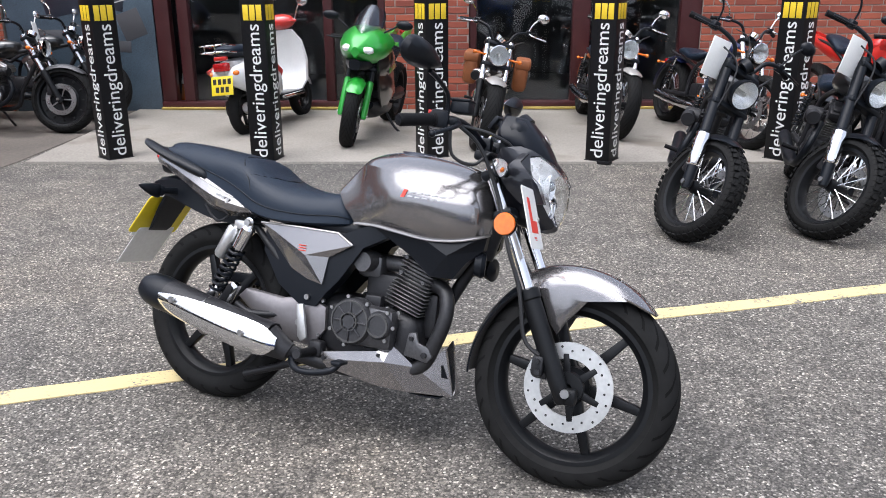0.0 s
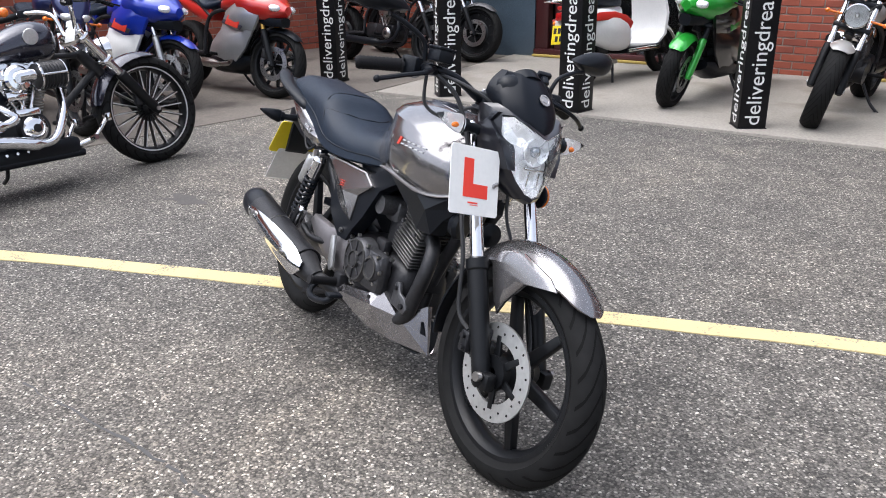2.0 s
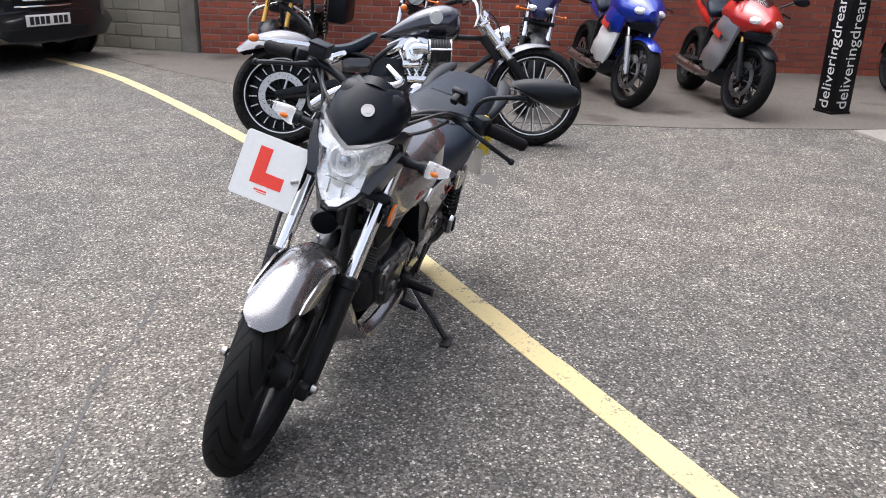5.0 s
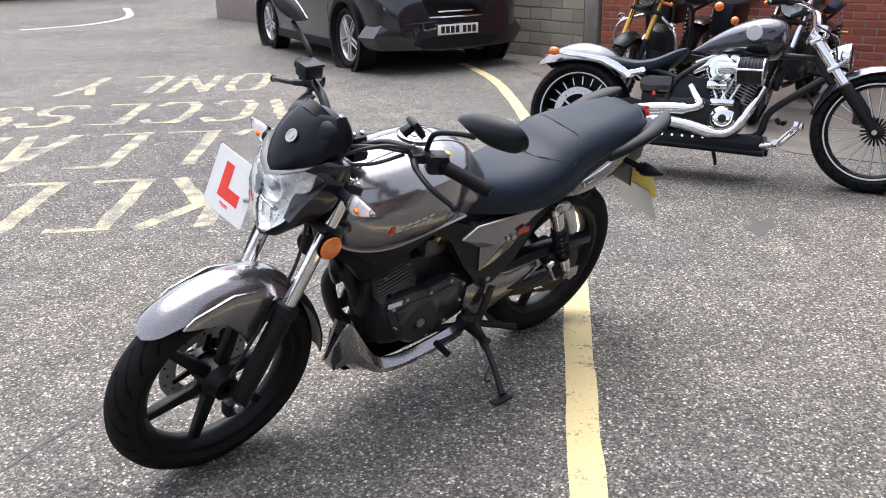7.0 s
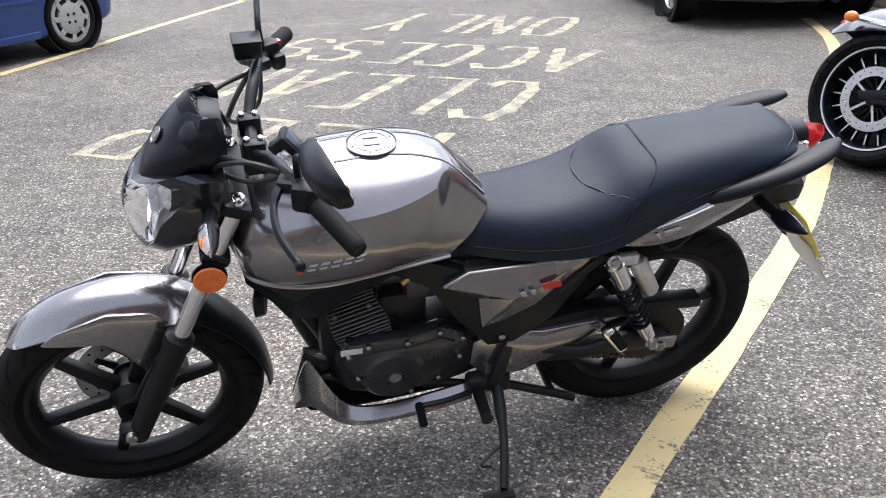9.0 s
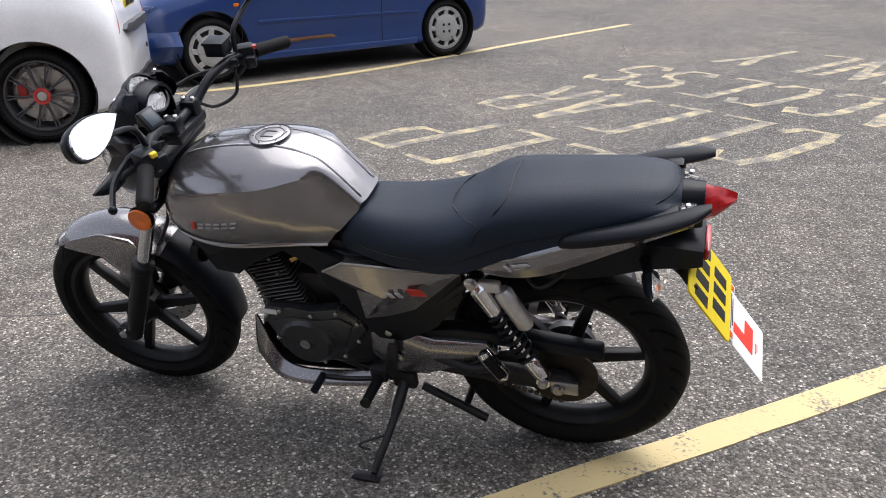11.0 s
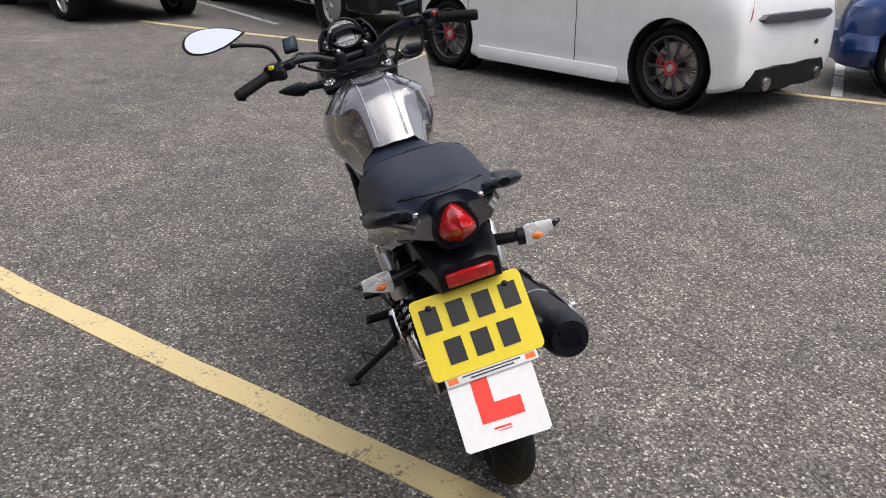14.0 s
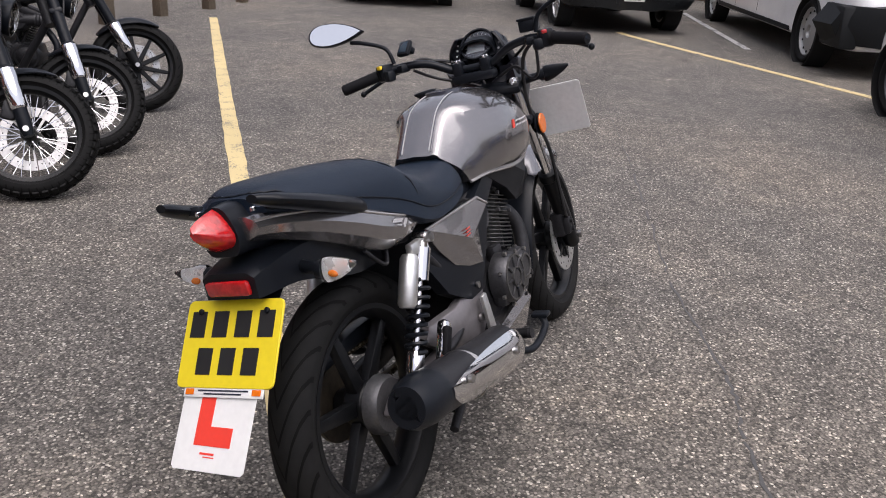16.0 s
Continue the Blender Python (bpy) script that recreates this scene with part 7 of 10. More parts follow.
            part("mirror_glass", st(moved(lathe([(0.0005, -0.0075), (0.045, -0.0075), (0.045, -0.006), (0.0005, -0.006)], 24), at(q.x, q.y, q.z, 0, 0, -90 - s * 8, (1, 1, 0.72)))), MIRROR, mir)
        if g("indicators", True):
            iz = axle + up * (L * 0.86)
            part("front_indicator", st(join(rod((iz.x + 0.02, s * fw, iz.z), (iz.x + 0.03, s * (fw + 0.09), iz.z), 0.009), ball(iz.x + 0.03, s * (fw + 0.1), iz.z, 0.024, 0.018, 0.018, 12, 8))), AMBER, bike, "amber indicator")
    if g("lamp", 0.085):
        r = g("lamp", 0.085)
        lz = axle + up * (L * g("lamp_at", 0.9))
        lx = lz.x + 0.1
        head = part("headlight", st(moved(lathe([(0.0005, -0.1), (r * 0.5, -0.09), (r * 0.92, -0.03), (r, 0.0), (r * 1.02, 0.015), (r * 0.94, 0.018), (r * 0.9, 0.012), (r * 0.6, -0.042), (0.0005, -0.06)], 32), at(lx, 0, lz.z, 0, 0, -90))), g("lamp_mat", CHROME), bike, "round headlight")
        part("lamp_reflector", st(moved(lathe([(0.0005, -0.05), (r * 0.3, -0.045), (r * 0.62, -0.026), (r * 0.88, 0.0125), (r * 0.9, 0.0125), (r * 0.62, -0.036), (0.0005, -0.056)], 28), at(lx, 0, lz.z, 0, 0, -90))), REFLECTOR, head)
        part("lamp_bulb", st(moved(lathe([(0.0005, 0.005), (0.011, 0.0), (0.013, -0.02), (0.013, -0.05), (0.0005, -0.05)], 16), at(lx, 0, lz.z, 0, 0, -90))), ALLOY, head)
        part("lamp_glass", st(moved(lathe([(0.0005, 0.036), (r * 0.5, 0.032), (r * 0.92, 0.018), (r * 0.92, 0.016), (0.0005, 0.016)], 28), at(lx, 0, lz.z, 0, 0, -90))), CLEAR, head)
        part("instrument", st(moved(lathe([(0.0005, -0.025), (0.04, -0.03), (0.046, 0.01), (0.0005, 0.014)], 24), at(c.x + 0.03, 0, c.z + 0.035, 60))), g("lamp_mat", CHROME), bike)
    if g("tag"):
        part("price_card", st(moved(block(0, 0, 0, 0.004, 0.15, 0.21, 0.001), at(c.x + 0.02 + g("tag_x", 0), g("tag"), c.z + 0.06 + g("tag_z", 0), 6, -14, 12))), CARD, bike, "blank white price card")
    part("side_stand", tube(curve([(-0.05, 0.1, Rr - 0.06), (-0.02, 0.2, 0.12), (-0.02, 0.28, 0.28 * math.tan(radians(lean)) + 0.012)], 4), 0.012, 8), ENGINE, bike, "side stand")
    for s in (1, -1):
        part("footpeg", join(rod((g("peg_x", 0.0), s * 0.12, Rr + 0.02), (g("peg_x", 0.0), s * 0.24, Rr + 0.03), 0.014, 10)), GRIP, bike, "rubber footpeg")
    part("chain_case", prism([(xr - 0.06, Rr + 0.04), (xr + 0.1, Rr + 0.09), (-0.2, Rr + 0.08), (-0.2, Rr - 0.02), (xr, Rr - 0.05)], 0.085, 0.11, "y", 0.006), SATIN, bike)
    if g("runs", True):
        part("cable", st(tube(curve([tuple(c + V(0.02, 0.2, 0.05)), tuple(c + V(0.12, 0.08, -0.02)), tuple(c + V(0.06, 0.03, -0.2))], 5), 0.005, 6)), CABLE, bike)
        part("cable", st(tube(curve([tuple(c + V(0.02, -0.2, 0.05)), tuple(c + V(0.11, -0.1, -0.02)), tuple(axle + up * 0.3 + V(-0.02, -fw, 0)), tuple(axle + V(-0.07, -0.09, 0.1))], 6), 0.005, 6)), CABLE, bike)
    return bike


def ground_pose(x, y, heading, wb):
    """Front wheel's foot at (x, y)."""
    a = radians(heading)
    return pose(x - math.cos(a) * wb / 2, y - math.sin(a) * wb / 2, 0, 0, 0, heading)


def long_cruiser():
    wb = 1.71
    b = moto("long low slate-violet cruiser with swept chrome exhausts", pose(-2.964, -0.778, 0, 0, 0, 112.9), 12, dict(
        wb=wb, Rf=0.34, Rr=0.33, wf=0.125, wr=0.23, wheels="turbine", disc=0, rear_disc=0.155, rake=37, head_z=0.80, steer=-4, fork_w=0.11, fork_r=0.027, paint=SLATE, fender_arc=(72, 168), fork_low=RIM_BLACK,
        tank=(0.34, -0.2, 0.815, 0.145, 0.23), badge_at=(0.165, 0.148, 0.842),
        tank_shape=[(1.1 * x + 0.075, z, w, h) for x, z, w, h in ((-0.25, 0.727, 0.02, 0.01), (-0.2, 0.742, 0.06, 0.032), (-0.1, 0.778, 0.11, 0.074), (0.0, 0.805, 0.136, 0.104), (0.1, 0.82, 0.145, 0.12), (0.175, 0.82, 0.14, 0.117), (0.222, 0.82, 0.11, 0.093), (0.24, 0.82, 0.05, 0.055))],
        seat_shape=[(-0.76, 0.68, 0.05, 0.012), (-0.7, 0.668, 0.11, 0.025), (-0.6, 0.645, 0.14, 0.036), (-0.5, 0.628, 0.15, 0.042), (-0.4, 0.64, 0.14, 0.046), (-0.32, 0.677, 0.11, 0.046), (-0.26, 0.715, 0.08, 0.036), (-0.22, 0.742, 0.05, 0.014)], tank_badge=True, tank_label="slate violet teardrop tank", seat=(-0.14, -0.7, 0.662, 0.695, 0.15), engine_x=-0.028, engine_z=0.408, engine_mat=ENGINE, engine_scale=1.14, engine_apex=0.065, fat=1.3, fin_mat=BRIGHT_FIN, filter_drum=True, rear_arc=(44, 134), rear_indicators=False, rear_lift=0.055, lamp_z=1.0,
        pipes=[[(x - 0.042, y, z) for x, y, z in p] for p in ([(0.29, -0.12, 0.54), (0.25, -0.19, 0.42), (0.17, -0.2, 0.29), (0.07, -0.2, 0.262), (-0.1, -0.2, 0.3), (-0.27, -0.2, 0.318), (-0.38, -0.2, 0.29), (-0.47, -0.2, 0.238)], [(-0.11, -0.12, 0.52), (-0.06, -0.18, 0.46), (-0.03, -0.2, 0.42), (-0.1, -0.2, 0.393), (-0.25, -0.2, 0.388), (-0.42, -0.2, 0.365), (-0.53, -0.2, 0.318), (-0.61, -0.2, 0.268)])], pipe_r=(0.024, 0.036), pipe_swell=0.45,
        bars=(0.0, 0.17, 0.42, 0.2), mirrors=False, lamp=0.08, lamp_at=0.86, clamp=CHROME, bar_mat=CHROME, peg_x=0.36, shocks=False, indicators=False, group="motorcycles parked by the brick wall"))
    def back(shape):
        return moved(shape, at(-0.042, 0, 0))

    for s in (1, -1):
        part("fender_strut", back(prism([(-0.38, 0.6), (-0.4, 0.625), (-0.49, 0.598), (-0.56, 0.645), (-0.63, 0.672), (-0.98, 0.708), (-0.98, 0.682), (-0.66, 0.638), (-0.58, 0.6), (-0.5, 0.55), (-0.46, 0.558)], s * 0.138, s * 0.152, "y", 0.005)), CHROME, b, "silver fender strut")
        part("strut_bolt", back(apart(bolt(-0.4, s * 0.154, 0.606, 0.016, 0.006), bolt(-0.485, s * 0.154, 0.573, 0.016, 0.006))), CHROME, b)
        part("bar_indicator", ball(-0.02, s * 0.3, 0.96, 0.026, 0.026, 0.026, 12, 8), AMBER, b, "amber indicator by the bar")
        part("tail_indicator", ball(-1.02, s * 0.15, 0.695, 0.036, 0.022, 0.026, 12, 8), AMBER, b, "amber indicator on the fender")
        part("forward_control", back(join(rod((0.22, s * 0.1, 0.19), (0.4, s * 0.15, 0.23), 0.018), rod((0.38, s * 0.1, 0.22), (0.4, s * 0.2, 0.24), 0.016), rod((0.4, s * 0.17, 0.23), (0.5, s * 0.19, 0.34), 0.012), block(0.5, s * 0.19, 0.34, 0.03, 0.06, 0.05, 0.01))), CHROME, b, "chrome forward foot control")
    part("oil_tank", block(-0.36, -0.1, 0.53, 0.2, 0.07, 0.11, 0.03), GLOSS_BLACK, b, "black oil tank")
    # dark disc stands for the pulley and the shaded depth of the rim
    part("wheel_back", moved(lathe([(0.03, 0.05), (0.235, 0.05), (0.235, 0.07), (0.03, 0.07)], 40), at(-wb / 2, 0, 0.33)), RIM_BLACK, b, "dark disc for belt pulley and rim shade behind the spokes")
    part("lever_lamp", block(-0.36, -0.155, 0.47, 0.02, 0.012, 0.03, 0.005), RED_LENS, b, "small red reflector")
    part("rail_bolt", apart(*[bolt(-0.28 + 0.06 * k, -0.165, 0.235, 0.008, 0.004) for k in range(5)]), CHROME, b)
    part("belt_guard", prism([(-0.9, 0.36), (-0.5, 0.44), (-0.3, 0.4), (-0.3, 0.36), (-0.5, 0.39), (-0.88, 0.32)], -0.14, -0.125, "y", 0.004), SATIN, b)
    part("frame_rail", join(rod((0.3, -0.12, 0.17), (-0.55, -0.13, 0.19), 0.022), rod((0.3, 0.12, 0.17), (-0.55, 0.13, 0.19), 0.022), block(-0.12, 0, 0.22, 0.82, 0.3, 0.1, 0.03), block(-0.24, 0, 0.42, 0.44, 0.18, 0.36, 0.04)), SATIN, b, "black lower frame rail")
    part("price_card", moved(block(0, 0, 0, 0.004, 0.11, 0.13, 0.001), at(0.46, -0.05, 0.86, 0, 20)), CARD, b, "small white price card")


long_cruiser()


def fairing(b, paint, second, mark, scale=1.0, screen=SMOKE, split=True):
    """A sports fairing: nose with twin lamps, side panels, belly, tail and screen."""
    k = scale
    nose = loft([half_ring(x, [(0, zt), (w * 0.5, zt - 0.01), (w, zm), (w * 0.7, zb + 0.03), (0, zb)], 3) for x, zt, zm, zb, w in ((0.34, 0.98 * k, 0.86 * k, 0.72 * k, 0.23), (0.5, 0.98 * k, 0.85 * k, 0.68 * k, 0.23), (0.62, 0.94 * k, 0.83 * k, 0.68 * k, 0.19), (0.72, 0.89 * k, 0.81 * k, 0.71 * k, 0.12), (0.8, 0.835 * k, 0.79 * k, 0.75 * k, 0.04))])
    part("nose_fairing", nose, paint, b, "painted nose fairing")
    for s in (1, -1):
        part("headlight", moved(loft([oval(0, 0, 0, 0.055, 0.03, 16, 2.4), oval(0.03, 0, 0, 0.045, 0.024, 16, 2.4), oval(0.045, 0, 0, 0.02, 0.012, 16, 2.4)]), at(0.722, s * 0.088, 0.815 * k, 0, 18, s * 38)), LAMP_BOWL, b, "slanted headlight")
        part("upper_fairing", panel([(0.56, 0.88 * k), (0.3, 0.86 * k), (0.12, 0.76 * k), (0.06, 0.64 * k), (0.3, 0.57 * k), (0.52, 0.6 * k), (0.6, 0.74 * k)], 0.165, 0.055, 0.025, s), paint if split else second, b, "upper side fairing")
        pan = part("side_fairing", panel([(0.3, 0.6 * k), (0.07, 0.66 * k), (0.03, 0.58 * k), (-0.1, 0.46 * k), (-0.14, 0.36 * k), (0.1, 0.28 * k), (0.28, 0.3 * k), (0.4, 0.42 * k), (0.52, 0.62 * k)], 0.155, 0.045, 0.02, s), second, b, "side fairing panel")
        part("fairing_mark", moved(prism([(-0.1, -0.03), (0.09, -0.045), (0.12, 0.03), (-0.06, 0.05)], 0, 0.004, "y", 0.001), at(0.28, s * 0.212 - (0.004 if s < 0 else 0), 0.66 * k, 0, 6)), mark, pan, "coloured decal")
        part("fairing_edge", moved(prism([(-0.16, -0.05), (0.13, -0.07), (0.16, -0.03), (-0.13, -0.015)], 0, 0.004, "y", 0.001), at(0.28, s * 0.207 - (0.004 if s < 0 else 0), 0.68 * k, 0, 6)), STRIPE, pan)
        part("tail_fairing", panel([(-0.25, 0.76 * k), (-0.55, 0.84 * k), (-0.95, 0.92 * k), (-0.98, 0.89 * k), (-0.7, 0.76 * k), (-0.4, 0.66 * k), (-0.25, 0.66 * k)], 0.08, 0.03, 0.03, s), paint, b, "painted tail fairing")
        part("mirror", join(tube([(0.52, s * 0.16, 0.95 * k), (0.5, s * 0.28, 1.02 * k)], 0.008, 8), ball(0.5, s * 0.33, 1.03 * k, 0.03, 0.075, 0.04, 16, 8)), SATIN, b, "fairing mirror")
    part("nose_intake", loft([half_ring(x, [(0, 0.735 * k), (w, 0.72 * k), (w * 0.8, 0.655 * k), (0, 0.65 * k)], 2) for x, w in ((0.55, 0.12), (0.7, 0.1), (0.775, 0.05))]), SATIN, b, "black intake under the nose")
    part("belly_fairing", loft([half_ring(x, [(0, zt), (w, zt - 0.01), (w * 0.9, zb + 0.04), (0, zb)], 3) for x, zt, zb, w in ((0.42, 0.36 * k, 0.26 * k, 0.1), (0.25, 0.36 * k, 0.18 * k, 0.15), (-0.1, 0.34 * k, 0.17 * k, 0.15), (-0.25, 0.28 * k, 0.2 * k, 0.1))]), SATIN, b, "black belly panel")
    sc = []
    for x, z, w in ((0.64, 0.935 * k, 0.1), (0.56, 1.02 * k, 0.13), (0.46, 1.1 * k, 0.13), (0.38, 1.15 * k, 0.1)):
        o = [(x - 0.09 * (abs(t)) ** 2.0, w * t, z - 0.05 * abs(t) ** 2) for t in [-1 + k2 / 6 for k2 in range(13)]]
        sc.append(o + [(px - 0.004, py, pz - 0.002) for px, py, pz in reversed(o)])
    part("windscreen", loft(sc), screen, b, "tinted windscreen")


SPORT = dict(wb=1.4, Rf=0.3, Rr=0.31, wf=0.12, wr=0.17, rake=24, head_z=0.83, engine="block", tank=(0.3, -0.15, 0.83, 0.15, 0.2), seat=(-0.15, -0.62, 0.76, 0.86, 0.12), bars=(0.0, 0.02, 0.33, 0.1), lamp=0, mirrors=False, indicators=False, fender_arc=(45, 165), body="sport", shocks=False, lamp_z=1.9)
b = moto("blue and white sports motorcycle by the brick wall", ground_pose(-5.04, 0.5, 24, 1.4), 9, dict(SPORT, paint=BLUE, fender_paint=BLUE, fork_high=CHROME, fork_low=STEEL, wheels="alloy3", pipe_mat=STEEL, steer=14, group="motorcycles parked by the brick wall"))
fairing(b, BLUE, WHITE_PAINT, RED_DECAL, 1.0)
b = moto("small red and silver sports motorcycle by the brick wall", ground_pose(-5.02, 1.42, 18, 1.36), 9, dict(SPORT, wb=1.36, paint=RED, fender_paint=SATIN, fork_high=GOLD, fork_low=RIM_BLACK, wheels="alloy10", pipe_mat=STEEL, steer=14, group="motorcycles parked by the brick wall"))
fairing(b, RED, SILVER, RED_DECAL, 0.96, SMOKE, False)
b = moto("vivid green sports touring motorcycle before the showroom", ground_pose(-2.75, 4.0, -74, 1.46), 8, dict(SPORT, wb=1.46, paint=GREEN, fender_paint=GREEN, fork_high=SATIN, fork_low=GREEN, wheels="alloy5", pipe_mat=STEEL, steer=10))
fairing(b, GREEN, GLOSS_BLACK, GREEN, 1.05, glass_material("clear blue screen", (0.7, 0.78, 0.92)), False)
b = moto("red sports motorcycle before the brick pier", ground_pose(1.62, 5.75, -52, 1.42), 8, dict(SPORT, paint=RED, fender_paint=RED, wheels="alloy5", steer=8))
fairing(b, RED, RED, WHITE_BAR, 1.0)

CRUISE = dict(wb=1.48, Rf=0.32, Rr=0.31, wf=0.13, wr=0.16, rake=30, head_z=0.86, tank=(0.3, -0.16, 0.8, 0.13, 0.17), seat=(-0.16, -0.68, 0.69, 0.72, 0.14), mirror_mat=CHROME, lever_mat=CHROME, steer=8)
for (x, y), lab in (((-5.62, 3.42), "black cruiser with solid disc wheels and a white tag"), ((-5.9, 4.12), "black cruiser with solid disc wheels beside the poster")):
    moto(lab, ground_pose(x, y, 17, 1.46), 8, dict(CRUISE, wb=1.46, paint=GLOSS_BLACK, fender_paint=GREY_CAST, wheels="plate", pipe_mat=SATIN, engine_cover=STEEL, tank_mark=WHITE_BAR, tag=0.1 if y < 4 else 0, fork_high=CHROME, group="black cruisers beside the poster"))
moto("grey cruiser with tan leather saddlebags before the glazed door", ground_pose(-1.62, 4.3, -69, 1.5), 9, dict(CRUISE, wb=1.5, Rf=0.315, wf=0.14, paint=GREY_PAINT, fender_arc=(62, 135), wheels="wire", lamp=0.085, pipe_mat=CHROME, steer=12))
moto("black and orange cruiser with a pale grey mudguard", ground_pose(-0.74, 5.32, -62, 1.5), 9, dict(CRUISE, wb=1.5, paint=ORANGE, fender_paint=GREY_PAINT, fender_arc=(62, 135), wheels="wire", steer=8))
moto("dark blue cruiser with chrome pipes and an orange flash", ground_pose(0.4, 5.36, -52, 1.5), 9, dict(CRUISE, wb=1.5, paint=DARK_BLUE, fender=False, tank_mark=ORANGE, wheels="wire", steer=10, mirrors=True))
SCRAM = dict(wb=1.5, Rf=0.3, Rr=0.3, wf=0.12, wr=0.15, rake=28, head_z=0.9, wheels="wire", knobbly=True, paint=GLOSS_BLACK, fender_paint=SATIN, fender_arc=(78, 140), engine="vtwin", engine_cover=ENGINE, pipe_mat=SATIN, fork_high=SATIN, fork_low=SATIN, fork_r=0.03, fork_band=True, indicators=False, tank=(0.3, -0.16, 0.82, 0.12, 0.16), seat=(-0.16, -0.62, 0.72, 0.75, 0.13), bars=(0.0, 0.12, 0.4, 0.14), lamp=0.085, lamp_at=0.9, lamp_mat=SATIN, mirror_z=0.16, disc=1.155, steer=13, group="black scramblers at the edge of the forecourt")
moto("black scrambler with wire wheels and a white price card", ground_pose(0.4, 2.56, -82, 1.5), 14, dict(SCRAM, steer=38, tag=-0.2, tag_z=-0.08))
moto("black scrambler with knobbly tyres and a white price card", ground_pose(1.07, 2.93, -82, 1.5), 14, dict(SCRAM, steer=38, tag=-0.2, tag_z=-0.08))
moto("black motorcycle with thin cast wheels beside the scramblers", ground_pose(2.02, 3.46, -53, 1.48), 10, dict(SCRAM, wb=1.48, wheels="alloy10", knobbly=False, fork_low=RIM_BLACK, fender_arc=(60, 140)))
NAKED = dict(wb=1.5, Rf=0.32, Rr=0.31, wf=0.11, wr=0.15, rake=26, head_z=0.95, engine="block", body="naked", tank=(0.32, -0.12, 0.92, 0.16, 0.22), seat=(-0.12, -0.65, 0.82, 0.85, 0.14), bars=(0, 0.08, 0.4, 0.1), lamp=0.085, lamp_mat=SATIN, group="motorcycles parked by the brick wall", mirrors=False)
moto("black adventure motorcycle with crash bars by the wall", ground_pose(-4.3, -2.62, 10, 1.52), 8, dict(NAKED, wb=1.52, head_z=1.0, paint=GLOSS_BLACK, fender_paint=SATIN, fork_high=GOLD, fork_low=SATIN, wheels="wire", knobbly=True, seat=(-0.12, -0.65, 0.86, 0.88, 0.15), tank=(0.34, -0.12, 0.97, 0.18, 0.26)))
b = bpy.context.scene.objects[[o.name for o in scene.objects if o.name.startswith("motorcycle")][-1]]
for s in (1, -1):
    part("crash_bar", tube(curve([(0.32, s * 0.08, 0.75), (0.42, s * 0.26, 0.66), (0.4, s * 0.3, 0.5), (0.3, s * 0.24, 0.38), (0.2, s * 0.1, 0.32)], 5), 0.014, 10), STEEL, b, "steel crash bar")
    part("pannier", block(-0.62, s * 0.3, 0.72, 0.42, 0.2, 0.32, 0.04), SATIN, b, "black side pannier")
    part("spot_lamp", ball(0.46, s * 0.24, 0.72, 0.03, 0.03, 0.03, 12, 8), CLEAR, b)
part("beak", loft([half_ring(x, [(0, zt), (w, zm), (0, zb)], 3) for x, zt, zm, zb, w in ((0.35, 1.16, 1.06, 0.98, 0.13), (0.55, 1.1, 1.0, 0.94, 0.12), (0.72, 0.98, 0.94, 0.91, 0.05))]), GREY_CAST, b, "dark grey front cowl")
part("screen", loft([[(x, w * t, z - 0.04 * t * t) for t in (-1, -0.5, 0, 0.5, 1)] + [(x - 0.005, w * t, z - 0.04 * t * t) for t in (1, 0.5, 0, -0.5, -1)] for x, z, w in ((0.5, 1.14, 0.13), (0.4, 1.28, 0.14), (0.34, 1.36, 0.1))]), SMOKE, b, "small screen")
moto("black commuter motorcycle behind the long cruiser", ground_pose(-4.55, -1.45, 12, 1.42), 8, dict(NAKED, wb=1.42, paint=GLOSS_BLACK, fender_paint=SATIN, wheels="alloy5", tank_mark=RED_DECAL))
b = moto("dark naked motorcycle with pointed twin headlights", ground_pose(-4.38, -0.3, 10, 1.42), 8, dict(NAKED, wb=1.42, head_z=0.88, paint=DARK_BLUE, fender_paint=SATIN, wheels="alloy5", lamp=0, bars=(0, 0.06, 0.38, 0.08)))
part("lamp_cowl", loft([half_ring(x, [(0, zt), (w * 0.6, zt - 0.01), (w, zm), (w * 0.5, zb + 0.02), (0, zb)], 3) for x, zt, zm, zb, w in ((0.4, 1.12, 0.98, 0.84, 0.12), (0.5, 1.06, 0.95, 0.78, 0.14), (0.6, 0.95, 0.88, 0.75, 0.1), (0.64, 0.86, 0.83, 0.77, 0.04))]), DARK_BLUE, b, "dark pointed lamp cowl")
for s in (1, -1):
    part("headlight", moved(loft([oval(0, 0, 0, 0.05, 0.032, 16, 2.4), oval(0.03, 0, 0, 0.04, 0.024, 16, 2.4), oval(0.042, 0, 0, 0.015, 0.01, 16, 2.4)]), at(0.595, s * 0.055, 0.845, 0, 20, s * 30)), REFLECTOR, b, "pointed headlight")


